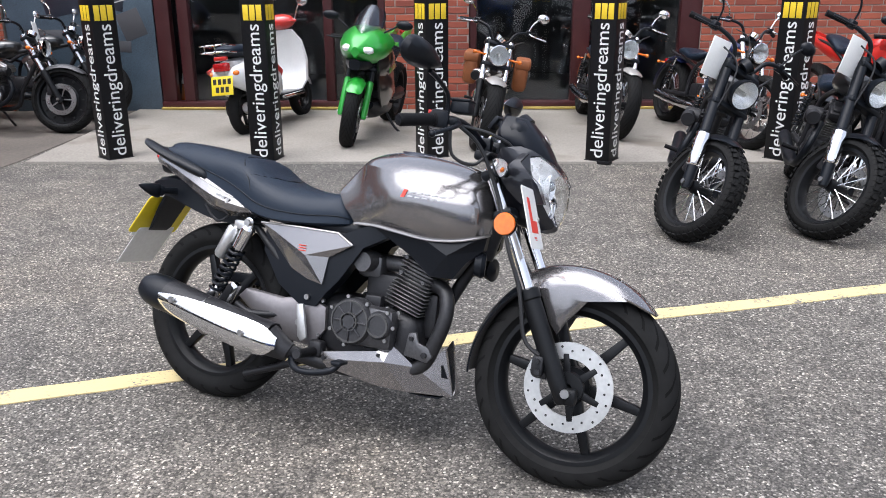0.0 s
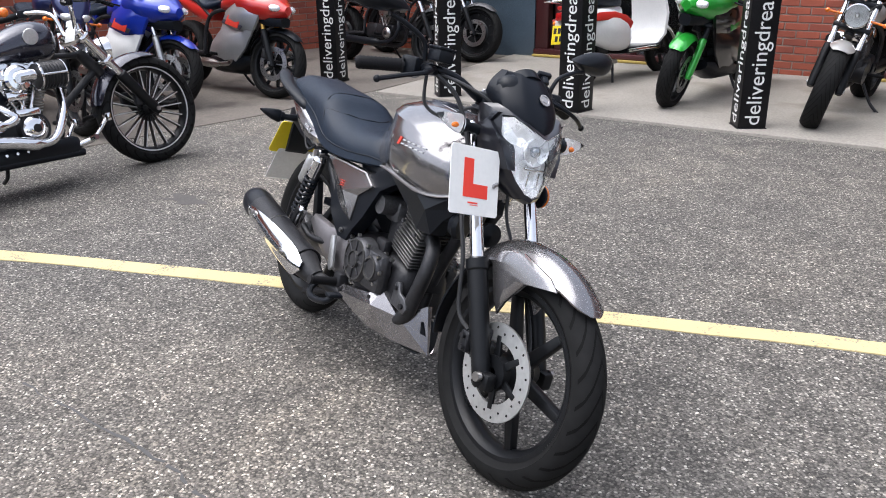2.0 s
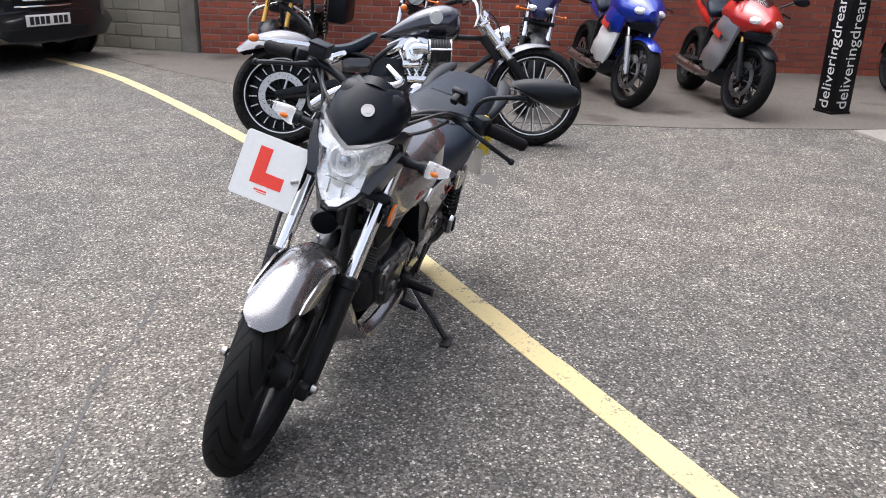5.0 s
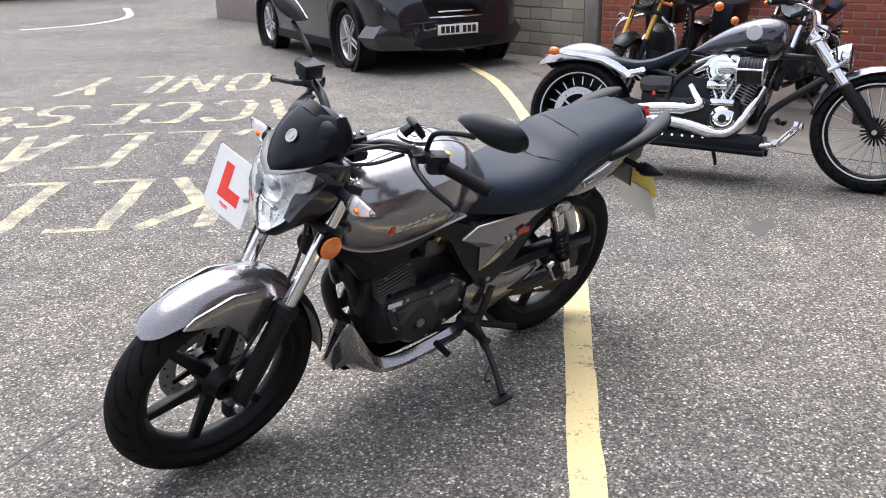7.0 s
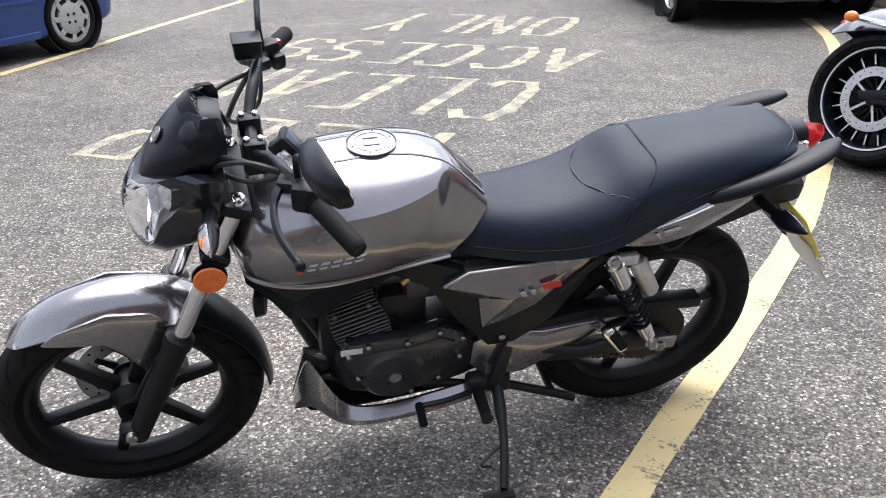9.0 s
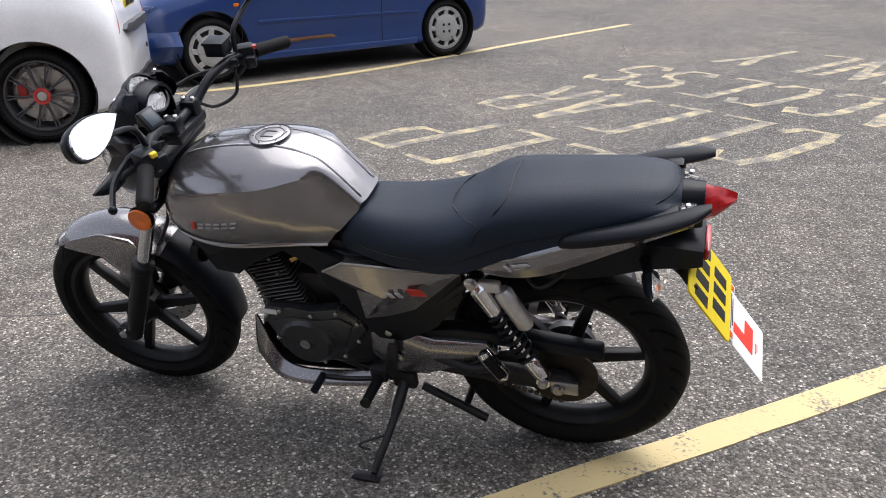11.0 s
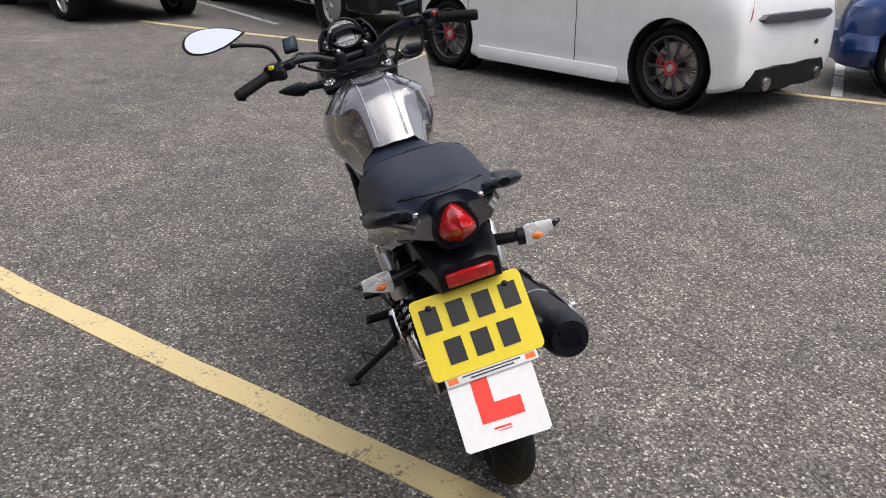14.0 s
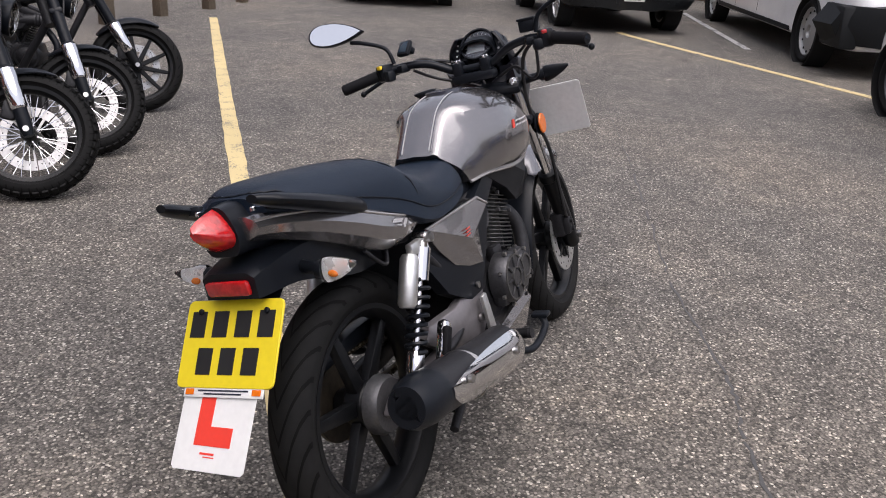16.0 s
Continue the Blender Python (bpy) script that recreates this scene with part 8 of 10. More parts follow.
def scooter():
    """White and red scooter seen from behind its right shoulder."""
    a = radians(101)
    s_ = thing("scooter", "white scooter with red panels and a yellow plate", "scooter", pose(-3.95 + math.cos(a) * 0.62, 4.1 + math.sin(a) * 0.62, 0, 0, 0, 101) @ pose(0, 0, 0, -6), "motorcycles parked by the showroom")
    wheel("front_wheel", s_, 0.62, 0.23, 0.1, "alloy5", 0.0, "front wheel")
    wheel("rear_wheel", s_, -0.62, 0.23, 0.11, "alloy5", 0.0, "rear wheel")
    for s in (1, -1):
        cowl = part("side_cowl", loft([[(x, s * (y + w * math.cos(t)), z + h * math.sin(t)) for t in [2 * math.pi * k / 16 for k in range(16)]] for x, y, z, w, h in stations([(-0.05, 0.12, 0.42, 0.03, 0.06), (-0.18, 0.15, 0.46, 0.08, 0.16), (-0.4, 0.16, 0.5, 0.1, 0.19), (-0.62, 0.14, 0.54, 0.09, 0.16), (-0.82, 0.1, 0.56, 0.06, 0.1), (-0.88, 0.07, 0.56, 0.03, 0.05)], 4)]), WHITE_PAINT, s_, "white rounded side cowl")
        part("cowl_panel", panel([(-0.12, 0.55), (-0.22, 0.62), (-0.4, 0.665), (-0.62, 0.67), (-0.78, 0.63), (-0.76, 0.595), (-0.6, 0.61), (-0.42, 0.595), (-0.27, 0.545), (-0.16, 0.495)], 0.222, 0.014, 0.02, s), RED, cowl, "red cowl panel")
        part("floor_edge", block(0.08, s * 0.2, 0.29, 0.5, 0.03, 0.03, 0.01), CHROME, s_)
        part("mirror", join(tube(curve([(0.42, s * 0.16, 1.0), (0.44, s * 0.2, 1.12), (0.42, s * 0.25, 1.17)], 4), 0.006, 8), ball(0.41, s * 0.28, 1.18, 0.02, 0.06, 0.045, 14, 8)), CHROME, s_, "chrome mirror")
        part("rear_indicator", ball(-0.84, s * 0.12, 0.6, 0.04, 0.03, 0.025, 12, 8), AMBER, s_)
        part("grip", tube([(0.36, s * 0.22, 1.0), (0.34, s * 0.34, 0.99)], 0.017, 12), GRIP, s_)
    part("leg_shield", loft([[(x, w * t, z) for t in (-1, -0.6, 0, 0.6, 1)] + [(x - 0.03, w * t * 0.96, z) for t in (1, 0.6, 0, -0.6, -1)] for x, z, w in ((0.36, 0.3, 0.16), (0.44, 0.4, 0.21), (0.48, 0.6, 0.22), (0.45, 0.8, 0.2), (0.42, 0.92, 0.12))]), WHITE_PAINT, s_, "white leg shield")
    part("front_mudguard", arc_sheet(0.23, [(20, 0.05, 0.03, 0.02), (60, 0.07, 0.04, 0.05), (110, 0.075, 0.05, 0.06), (160, 0.06, 0.04, 0.03)], at(0.62, 0, 0.23)), WHITE_PAINT, s_)
    part("floor_board", block(0.1, 0, 0.29, 0.56, 0.38, 0.06, 0.02), SATIN, s_)
    part("seat", loft([oval(x, 0, z, w, h, 20, 2.6) for x, z, w, h in stations([(-0.1, 0.72, 0.06, 0.03), (-0.18, 0.75, 0.12, 0.05), (-0.4, 0.77, 0.15, 0.055), (-0.62, 0.79, 0.15, 0.055), (-0.78, 0.8, 0.11, 0.04), (-0.82, 0.8, 0.06, 0.02)], 3)]), LEATHER, s_, "black scooter seat")
    part("body_spine", block(-0.42, 0, 0.6, 0.66, 0.2, 0.24, 0.06), WHITE_PAINT, s_)
    part("tail_light", block(-0.87, 0, 0.66, 0.06, 0.16, 0.08, 0.02), RED_LENS, s_, "red tail light")
    part("tail_red", block(-0.86, 0, 0.735, 0.05, 0.13, 0.04, 0.015), RED, s_, "red trim")
    pl = part("number_plate", moved(block(0, 0, 0, 0.004, 0.22, 0.17, 0.001), at(-0.915, 0, 0.5, 0, 14)), PLATE_YELLOW, s_, "yellow plate with blanked characters")
    part("plate_bar", moved(apart(*[block(-0.003, -0.075 + 0.05 * k, 0.036, 0.002, 0.034, 0.05, 0) for k in range(4)], *[block(-0.003, -0.05 + 0.05 * k, -0.036, 0.002, 0.034, 0.05, 0) for k in range(3)]), at(-0.915, 0, 0.5, 0, 14)), PLATE_INK, pl)
    rack = []
    for z in (0.8, 0.86):
        rack.append(tube(curve([(-0.78, 0.12, z - 0.02), (-0.95, 0.12, z), (-1.02, 0.08, z), (-1.02, -0.08, z), (-0.95, -0.12, z), (-0.78, -0.12, z - 0.02)], 5), 0.008, 8))
    part("luggage_rack", join(*rack, rod((-1.02, 0.05, 0.8), (-1.02, 0.05, 0.86), 0.006), rod((-1.02, -0.05, 0.8), (-1.02, -0.05, 0.86), 0.006)), CHROME, s_, "chrome luggage rack")
    part("handlebar_cowl", join(ball(0.42, 0, 1.0, 0.1, 0.16, 0.08, 18, 10), tube([(0.38, -0.24, 1.0), (0.38, 0.24, 1.0)], 0.014, 10)), RED, s_, "red handlebar cowl")
    part("headlight", moved(lathe([(0.0005, 0.02), (0.05, 0.014), (0.06, 0.0), (0.0005, -0.03)], 24), at(0.51, 0, 1.0, 0, 0, -90)), REFLECTOR, s_)
    part("exhaust", join(tube([(-0.3, -0.14, 0.2), (-0.45, -0.17, 0.22)], 0.02, 12), tube([(-0.45, -0.18, 0.23), (-0.5, -0.18, 0.235), (-0.85, -0.18, 0.28), (-0.88, -0.18, 0.285)], [0.03, 0.055, 0.055, 0.035], 18)), STEEL, s_, "steel exhaust")
    part("engine", block(-0.48, 0.06, 0.27, 0.5, 0.16, 0.18, 0.05), ENGINE, s_)
    part("front_fork", rod((0.62, 0.08, 0.23), (0.46, 0.05, 0.85), 0.024, 12), SATIN, s_)
    part("centre_stand", join(rod((-0.3, 0.1, 0.2), (-0.36, 0.14, 0.03), 0.012), rod((-0.3, -0.1, 0.2), (-0.36, -0.14, 0.0), 0.012)), ENGINE, s_)


scooter()
# saddlebags of the grey cruiser
tan_bike = [o for o in scene.objects if str(o.get("label", "")).startswith("grey cruiser with tan")][0]
for s in (1, -1):
    bag = part("saddlebag", moved(block(0, 0, 0, 0.34, 0.14, 0.3, 0.05), at(-0.5, s * 0.24, 0.56)), TAN, tan_bike, "tan leather saddlebag")
    part("bag_flap", block(-0.5, s * 0.25, 0.67, 0.36, 0.15, 0.1, 0.03), TAN, bag)
    part("buckle", apart(*[block(-0.5 + dx, s * 0.328, 0.58, 0.03, 0.008, 0.03, 0.003) for dx in (-0.09, 0.09)]), STEEL, bag)


# ---- parked cars and the van ----
CAR_WHITE = paint("white car paint", (0.86, 0.86, 0.85), 0.0, 0.3)
CAR_BLUE = mat("blue car paint, scuffed", (0.0015, 0.03, 0.145), 0.35, 0.0, vary=0.12, coat=0.7)
CAR_DARK = paint("dark grey car paint", (0.01, 0.011, 0.014), 0.3, 0.3)
CAR_BLACK = mat("black car paint", (0.006, 0.007, 0.008), 0.3, vary=0.1, coat=0.25, spec=0.3)
TRIM = mat("black bumper plastic", (0.007, 0.008, 0.009), 0.55, vary=0.2, bump=0.15, spec=0.2)
CAR_GLASS = mat("dark car glass", (0.01, 0.012, 0.013), 0.06, 0.0, vary=0.05, coat=1.0, rvary=0.02)
CAR_TYRE = tyre_material(60, 0.0, 0.6)


def car_wheel(parent, x, y, R, w, style, s):
    """y: the wheel's outer face; s: +1 on the car's left."""
    r = R - (0.085 if R < 0.33 else 0.1)
    half = w / 2
    tyre = part("wheel", moved(tyre_shape(R, w, r, 56), at(0, 0, 0)), CAR_TYRE, parent, "wheel with a black tyre")
    tyre.matrix_local = pose(x, y - s * half, R, 0, 0, 0 if s > 0 else 180)
    f = half * 0.72
    dish = lathe([(r + 0.004, f + 0.004), (r - 0.008, f + 0.006), (r - 0.014, f - 0.004), (r - 0.02, -f), (r + 0.002, -f)], 48)
    if style == "mesh":
        part("rim", dish, GREY_CAST, tyre, "dark grey alloy rim")
        for k in range(10):
            for d in (-13, 13):
                arm = prism([(0.045, -0.006), (r - 0.012, -0.005), (r - 0.012, 0.005), (0.045, 0.006)], f - 0.022, f - 0.004, "y", 0.002, 1)
                part("spoke", moved(arm, pose(0, 0, 0, 0, 36 * k, 0) @ at(0.0, 0, 0.0, 0, d * 0.5) @ at(0, 0, 0.012 * (1 if d > 0 else -1))), GREY_CAST, tyre)
        part("hub_ring", lathe([(0.036, f - 0.02), (0.058, f - 0.02), (0.056, f + 0.002), (0.036, f + 0.002)], 28), RED, tyre, "red hub ring")
        part("hub_cap", lathe([(0.0005, f + 0.004), (0.03, f + 0.002), (0.036, f - 0.01), (0.0005, f - 0.01)], 24), ALLOY, tyre)
        part("brake_disc", lathe([(0.05, -0.03), (r - 0.05, -0.03), (r - 0.05, -0.01), (0.05, -0.01)], 36), STEEL, tyre)
        part("brake_caliper", block(r * 0.55, 0.0, 0.03, 0.06, 0.05, 0.11, 0.015), RED, tyre, "red brake caliper")
    elif style == "cap":
        part("hub_cap", join(dish, lathe([(0.0005, f + 0.012), (0.05, f + 0.012), (r * 0.62, f + 0.016), (r * 0.66, f + 0.012), (r * 0.66, f - 0.01), (0.0005, f - 0.01)], 44), lathe([(r * 0.86, f + 0.008), (r - 0.002, f + 0.006), (r - 0.002, f - 0.01), (r * 0.86, f - 0.008)], 44)), mat("dull silver plastic", (0.42, 0.42, 0.4), 0.5, 0.3, vary=0.2, scale=25, dirt=(0.16, 0.14, 0.11), dirt_at=0.6), tyre, "dull silver plastic hub cap")
        part("cap_back", lathe([(r * 0.5, f - 0.02), (r - 0.006, f - 0.02), (r - 0.006, f - 0.012), (r * 0.5, f - 0.012)], 40), BLACK, tyre)
        for k in range(8):
            part("cap_blade", moved(prism([(r * 0.6, -0.03), (r * 0.9, -0.012), (r * 0.9, 0.035), (r * 0.6, 0.022)], f - 0.008, f + 0.011, "y", 0.002, 1), pose(0, 0, 0, 0, 45 * k, 0)), ALLOY, tyre)
        part("wheel_nut", apart(*[bolt(0.05 * math.cos(a), f + 0.014, 0.05 * math.sin(a), 0.014, 0.004) for a in (0.785, 2.356, 3.927, 5.498)]), BLACK, tyre)
    elif style == "twin":
        part("rim", dish, ALLOY, tyre, "silver twin-spoke alloy wheel")
        for k in range(5):
            for d in (-0.028, 0.028):
                part("spoke", moved(prism([(0.03, -0.013), (r - 0.012, -0.01), (r - 0.012, 0.01), (0.03, 0.013)], f - 0.022, f + 0.002, "y", 0.004, 1), pose(0, 0, 0, 0, 72 * k + 15, 0) @ at(0, 0, d)), ALLOY, tyre)
        part("hub_cap", lathe([(0.0005, f + 0.006), (0.045, f + 0.004), (0.05, f - 0.02), (0.0005, f - 0.02)], 28), ALLOY, tyre)
        part("rim_back", lathe([(0.0005, -0.03), (r - 0.02, -0.03), (r - 0.02, -0.02), (0.0005, -0.02)], 36), BLACK, tyre)
    else:
        part("steel_wheel", join(dish, lathe([(0.0005, f - 0.03), (0.06, f - 0.03), (0.075, f + 0.0), (0.11, f - 0.005), (r - 0.03, f - 0.03), (r - 0.014, f - 0.01), (r - 0.014, f - 0.03), (0.0005, f - 0.05)], 44)), mat("painted steel wheel", (0.36, 0.36, 0.35), 0.5, 0.5, vary=0.15), tyre, "pressed silver steel wheel")
        for k in range(12):
            a = 2 * math.pi * k / 12
            part("wheel_slot", moved(ball(0, 0, 0, 0.018, 0.008, 0.014, 8, 5), at((r - 0.04) * math.cos(a), f - 0.02, (r - 0.04) * math.sin(a))), BLACK, tyre)
    return tyre


def cut(ob, cutters):
    """Take the cutters' solids out of a mesh, for good."""
    made = []
    for sh in cutters:
        c = new("cutter", mesh_of("cutter", sh, TRIM))
        c.matrix_world = ob.parent.matrix_world
        made.append(c)
        md = ob.modifiers.new("cut", "BOOLEAN")
        md.object, md.operation, md.solver = c, "DIFFERENCE", "EXACT"
    bpy.context.view_layer.update()
    me = bpy.data.meshes.new_from_object(ob.evaluated_get(bpy.context.evaluated_depsgraph_get()))
    ob.modifiers.clear()
    ob.data = me
    for c in made:
        bpy.data.objects.remove(c)
    me.polygons.foreach_set("use_smooth", [True] * len(me.polygons))
    me.set_sharp_from_angle(angle=radians(32))


def car(label, m, W, rows, axles, R, tw, style, paint_mat, glass_x, doors, lower=None, track_in=0.02, category="car", screens=((0.45, 0.8),)):
    """rows: (x, top, belt, belt half width, top half width, bottom, bottom half width) from tail to nose."""
    root = thing("car", label, category, m, "cars parked along the yellow line")
    K = 4
    st_rows = stations(rows, 5)

    def ring(r):
        x, zt, zbelt, wb_, wt, zb, wbot = r
        zbelt = min(zbelt, zt - 0.05)
        zm, zl = zb + 0.55 * (zbelt - zb), zb + 0.22 * (zbelt - zb)
        return half_ring(x, [(0, zt), (wt * 0.6, zt - 0.004), (wt, zt - 0.035), (wb_, zbelt), (wb_ + 0.012, zm), (wb_, zl), (wbot, zb), (wbot * 0.6, zb), (0, zb)], K)

    rings = [ring(r) for r in st_rows]
    body = part("body", loft(rings), paint_mat, root, "painted car body", 32)
    cutters = []
    for ax in axles:
        for s in (1, -1):
            cutters.append(moved(lathe([(0.0005, -0.16), (R + 0.037, -0.16), (R + 0.037, 0.16), (0.0005, 0.16)], 40), at(ax, s * (W / 2 - 0.09), R + 0.012)))
    cut(body, cutters)
    for ax in axles:
        for s in (1, -1):
            part("arch_liner", moved(lathe([(R + 0.034, -0.12), (R + 0.042, -0.12), (R + 0.042, 0.11), (R + 0.034, 0.11)], 40), at(ax, s * (W / 2 - 0.12), R + 0.012)), BLACK, body)
            car_wheel(root, ax, s * (W / 2 - track_in), R, tw, style, s)

    def patch(i0, i1, j0, j1, off):
        """Part of the skin, lifted off it: stations i0..i1, ring points j0..j1."""
        lines = []
        for i in range(i0, i1 + 1):
            o = []
            for j in range(j0, j1 + 1):
                p = Vector(rings[i][j])
                q = Vector(rings[i][min(j + 1, len(rings[i]) - 1)])
                t = (q - Vector(rings[i][j - 1])).normalized()
                n = Vector((0, t.z, -t.y))
                if n.dot(Vector((0, p.y, p.z - 0.6))) < 0:
                    n = -n
                o.append(p + n * off)
            inner = [Vector(rings[i][j]) * 1.0 for j in reversed(range(j0, j1 + 1))]
            lines.append(o + inner)
        return loft(lines)

    def near(x):
        return min(range(len(rings)), key=lambda i: abs(rings[i][0][0] - x))

    n = len(rings[0])
    for x0, x1 in glass_x:
        i0, i1 = sorted((near(x0), near(x1)))
        part("side_window", patch(i0, i1, 2 * K + 1, 3 * K - 1, 0.004), CAR_GLASS, body, "dark side window")
        part("side_window", patch(i0, i1, n - 3 * K + 1, n - 2 * K - 1, 0.004), CAR_GLASS, body, "dark side window")
    for x in doors:
        i = near(x)
        for j0, j1 in ((2 * K + 2, 5 * K + 2), (n - 5 * K - 2, n - 2 * K - 2)):
            part("door_seam", tube([rings[i][j] for j in range(j0, j1 + 1)], 0.0035, 6), BLACK, body)
    for x0, x1 in screens:
        i0, i1 = sorted((near(x0), near(x1)))
        part("windscreen", patch(i0, i1, 1, 2 * K - 1, 0.004), CAR_GLASS, body, "dark windscreen")
        part("windscreen", patch(i0, i1, n - 2 * K + 1, n - 1, 0.004), CAR_GLASS, body, "dark windscreen")
    return root, body, rings, patch, near


def scaled(rows, k):
    return [tuple(v * k for v in r) for r in rows]


def white_hatch():
    W = 1.63
    rows = [(-1.78, 0.62, 0.55, 0.5, 0.4, 0.36, 0.42), (-1.76, 0.8, 0.62, 0.7, 0.6, 0.27, 0.6), (-1.71, 0.98, 0.75, 0.77, 0.66, 0.23, 0.72), (-1.58, 1.16, 0.86, 0.8, 0.64, 0.19, 0.76), (-1.35, 1.4, 0.92, 0.81, 0.6, 0.16, 0.78), (-0.9, 1.48, 0.94, 0.81, 0.58, 0.15, 0.78),
            (-0.2, 1.49, 0.93, 0.81, 0.57, 0.15, 0.78), (0.35, 1.42, 0.92, 0.81, 0.57, 0.15, 0.78), (0.8, 1.12, 0.92, 0.81, 0.66, 0.16, 0.78), (1.0, 0.98, 0.86, 0.8, 0.68, 0.17, 0.76), (1.4, 0.9, 0.76, 0.78, 0.64, 0.19, 0.72), (1.68, 0.78, 0.66, 0.7, 0.56, 0.22, 0.62), (1.8, 0.62, 0.52, 0.5, 0.4, 0.26, 0.46)]
    root, body, rings, patch, near = car("small white hatchback with dark alloys and red hub rings", pose(4.78, -2.5, 0, 0, 0, 31.0), W, rows, (-1.21, 1.21), 0.32, 0.21, "mesh", CAR_WHITE, ((-1.2, -0.35), (-0.25, 0.6)), (-0.35, 0.92))
    for s in (1, -1):
        part("side_skirt", prism([(-0.78, 0.2), (-0.76, 0.27), (0.76, 0.27), (0.82, 0.19), (0.76, 0.15), (-0.76, 0.15)], s * 0.77, s * 0.825, "y", 0.012), CAR_WHITE, body, "white side skirt")
        part("door_handle", join(block(-0.2, s * 0.826, 0.82, 0.16, 0.022, 0.022, 0.008), block(-0.2, s * 0.818, 0.8, 0.18, 0.01, 0.035, 0.004)), CHROME, body, "chrome door handle")
        part("tail_light", moved(loft([oval(0, 0, 0, 0.08, 0.19, 20, 3), oval(0.025, 0, 0, 0.075, 0.18, 20, 3), oval(0.035, 0, 0, 0.03, 0.09, 20, 3)]), at(-1.675, s * 0.69, 0.84, 0, -14, 180 - s * 42)), RED_LENS, body, "red and white tail light")
        part("bumper_vent", moved(block(0, 0, 0, 0.03, 0.02, 0.2, 0.008), at(-1.63, s * 0.787, 0.46, 0, 8, s * 14)), BLACK, body)
        part("front_vent", moved(block(0, 0, 0, 0.05, 0.03, 0.12, 0.012), at(1.68, s * 0.69, 0.36, 0, -10, -s * 30)), BLACK, body)
        part("side_badge", block(0.98, s * 0.803, 0.74, 0.05, 0.006, 0.055, 0.002), LETTER_YELLOW, body)
        part("headlight", moved(lathe([(0.0005, 0.02), (0.08, 0.012), (0.095, 0.0), (0.0005, -0.03)], 24), at(1.62, s * 0.6, 0.72, 0, 0, -90 + s * 25)), REFLECTOR, body)
        part("mirror", join(block(0.62, s * 0.9, 0.98, 0.14, 0.16, 0.13, 0.04), rod((0.64, s * 0.8, 0.94), (0.63, s * 0.86, 0.96), 0.02)), CAR_WHITE, body)
        part("tailpipe", tube([(-1.72, s * 0.42, 0.26), (-1.82, s * 0.42, 0.25)], 0.05, 18), STEEL, body)
    part("diffuser", loft([half_ring(x, [(0, 0.36), (w, 0.36), (w * 0.96, 0.2), (0, 0.2)], 2) for x, w in ((-1.56, 0.7), (-1.71, 0.66), (-1.79, 0.52), (-1.805, 0.4))]), TRIM, body, "black rear diffuser")
    part("boot_strip", loft([half_ring(x, [(0, 0.745), (w, 0.745), (w, 0.685), (0, 0.685)], 2) for x, w in ((-1.71, 0.62), (-1.79, 0.5), (-1.815, 0.36))]), mat("grey rubbing strip", (0.05, 0.052, 0.06), 0.5), body, "dark grey boot strip")
    pl = part("number_plate", moved(block(0, 0, 0, 0.012, 0.52, 0.11, 0.004), at(-1.755, 0, 0.88, 0, -8)), PLATE_YELLOW, root, "yellow number plate with blanked characters")
    part("plate_bar", moved(apart(*[block(-0.008, -0.2 + 0.062 * k + (0.03 if k > 3 else 0), 0, 0.003, 0.045, 0.075, 0) for k in range(7)]), at(-1.755, 0, 0.88, 0, -8)), PLATE_INK, pl)
    part("tow_eye", moved(lathe([(0.0005, 0.004), (0.02, 0.004), (0.02, -0.004), (0.0005, -0.004)], 16), at(-1.79, -0.36, 0.5, 0, 0, 90)), BLACK, body)
    part("rear_screen", patch(near(-1.62), near(-1.38), len(rings[0]) - 5, len(rings[0]) - 1, 0.004), CAR_GLASS, body)


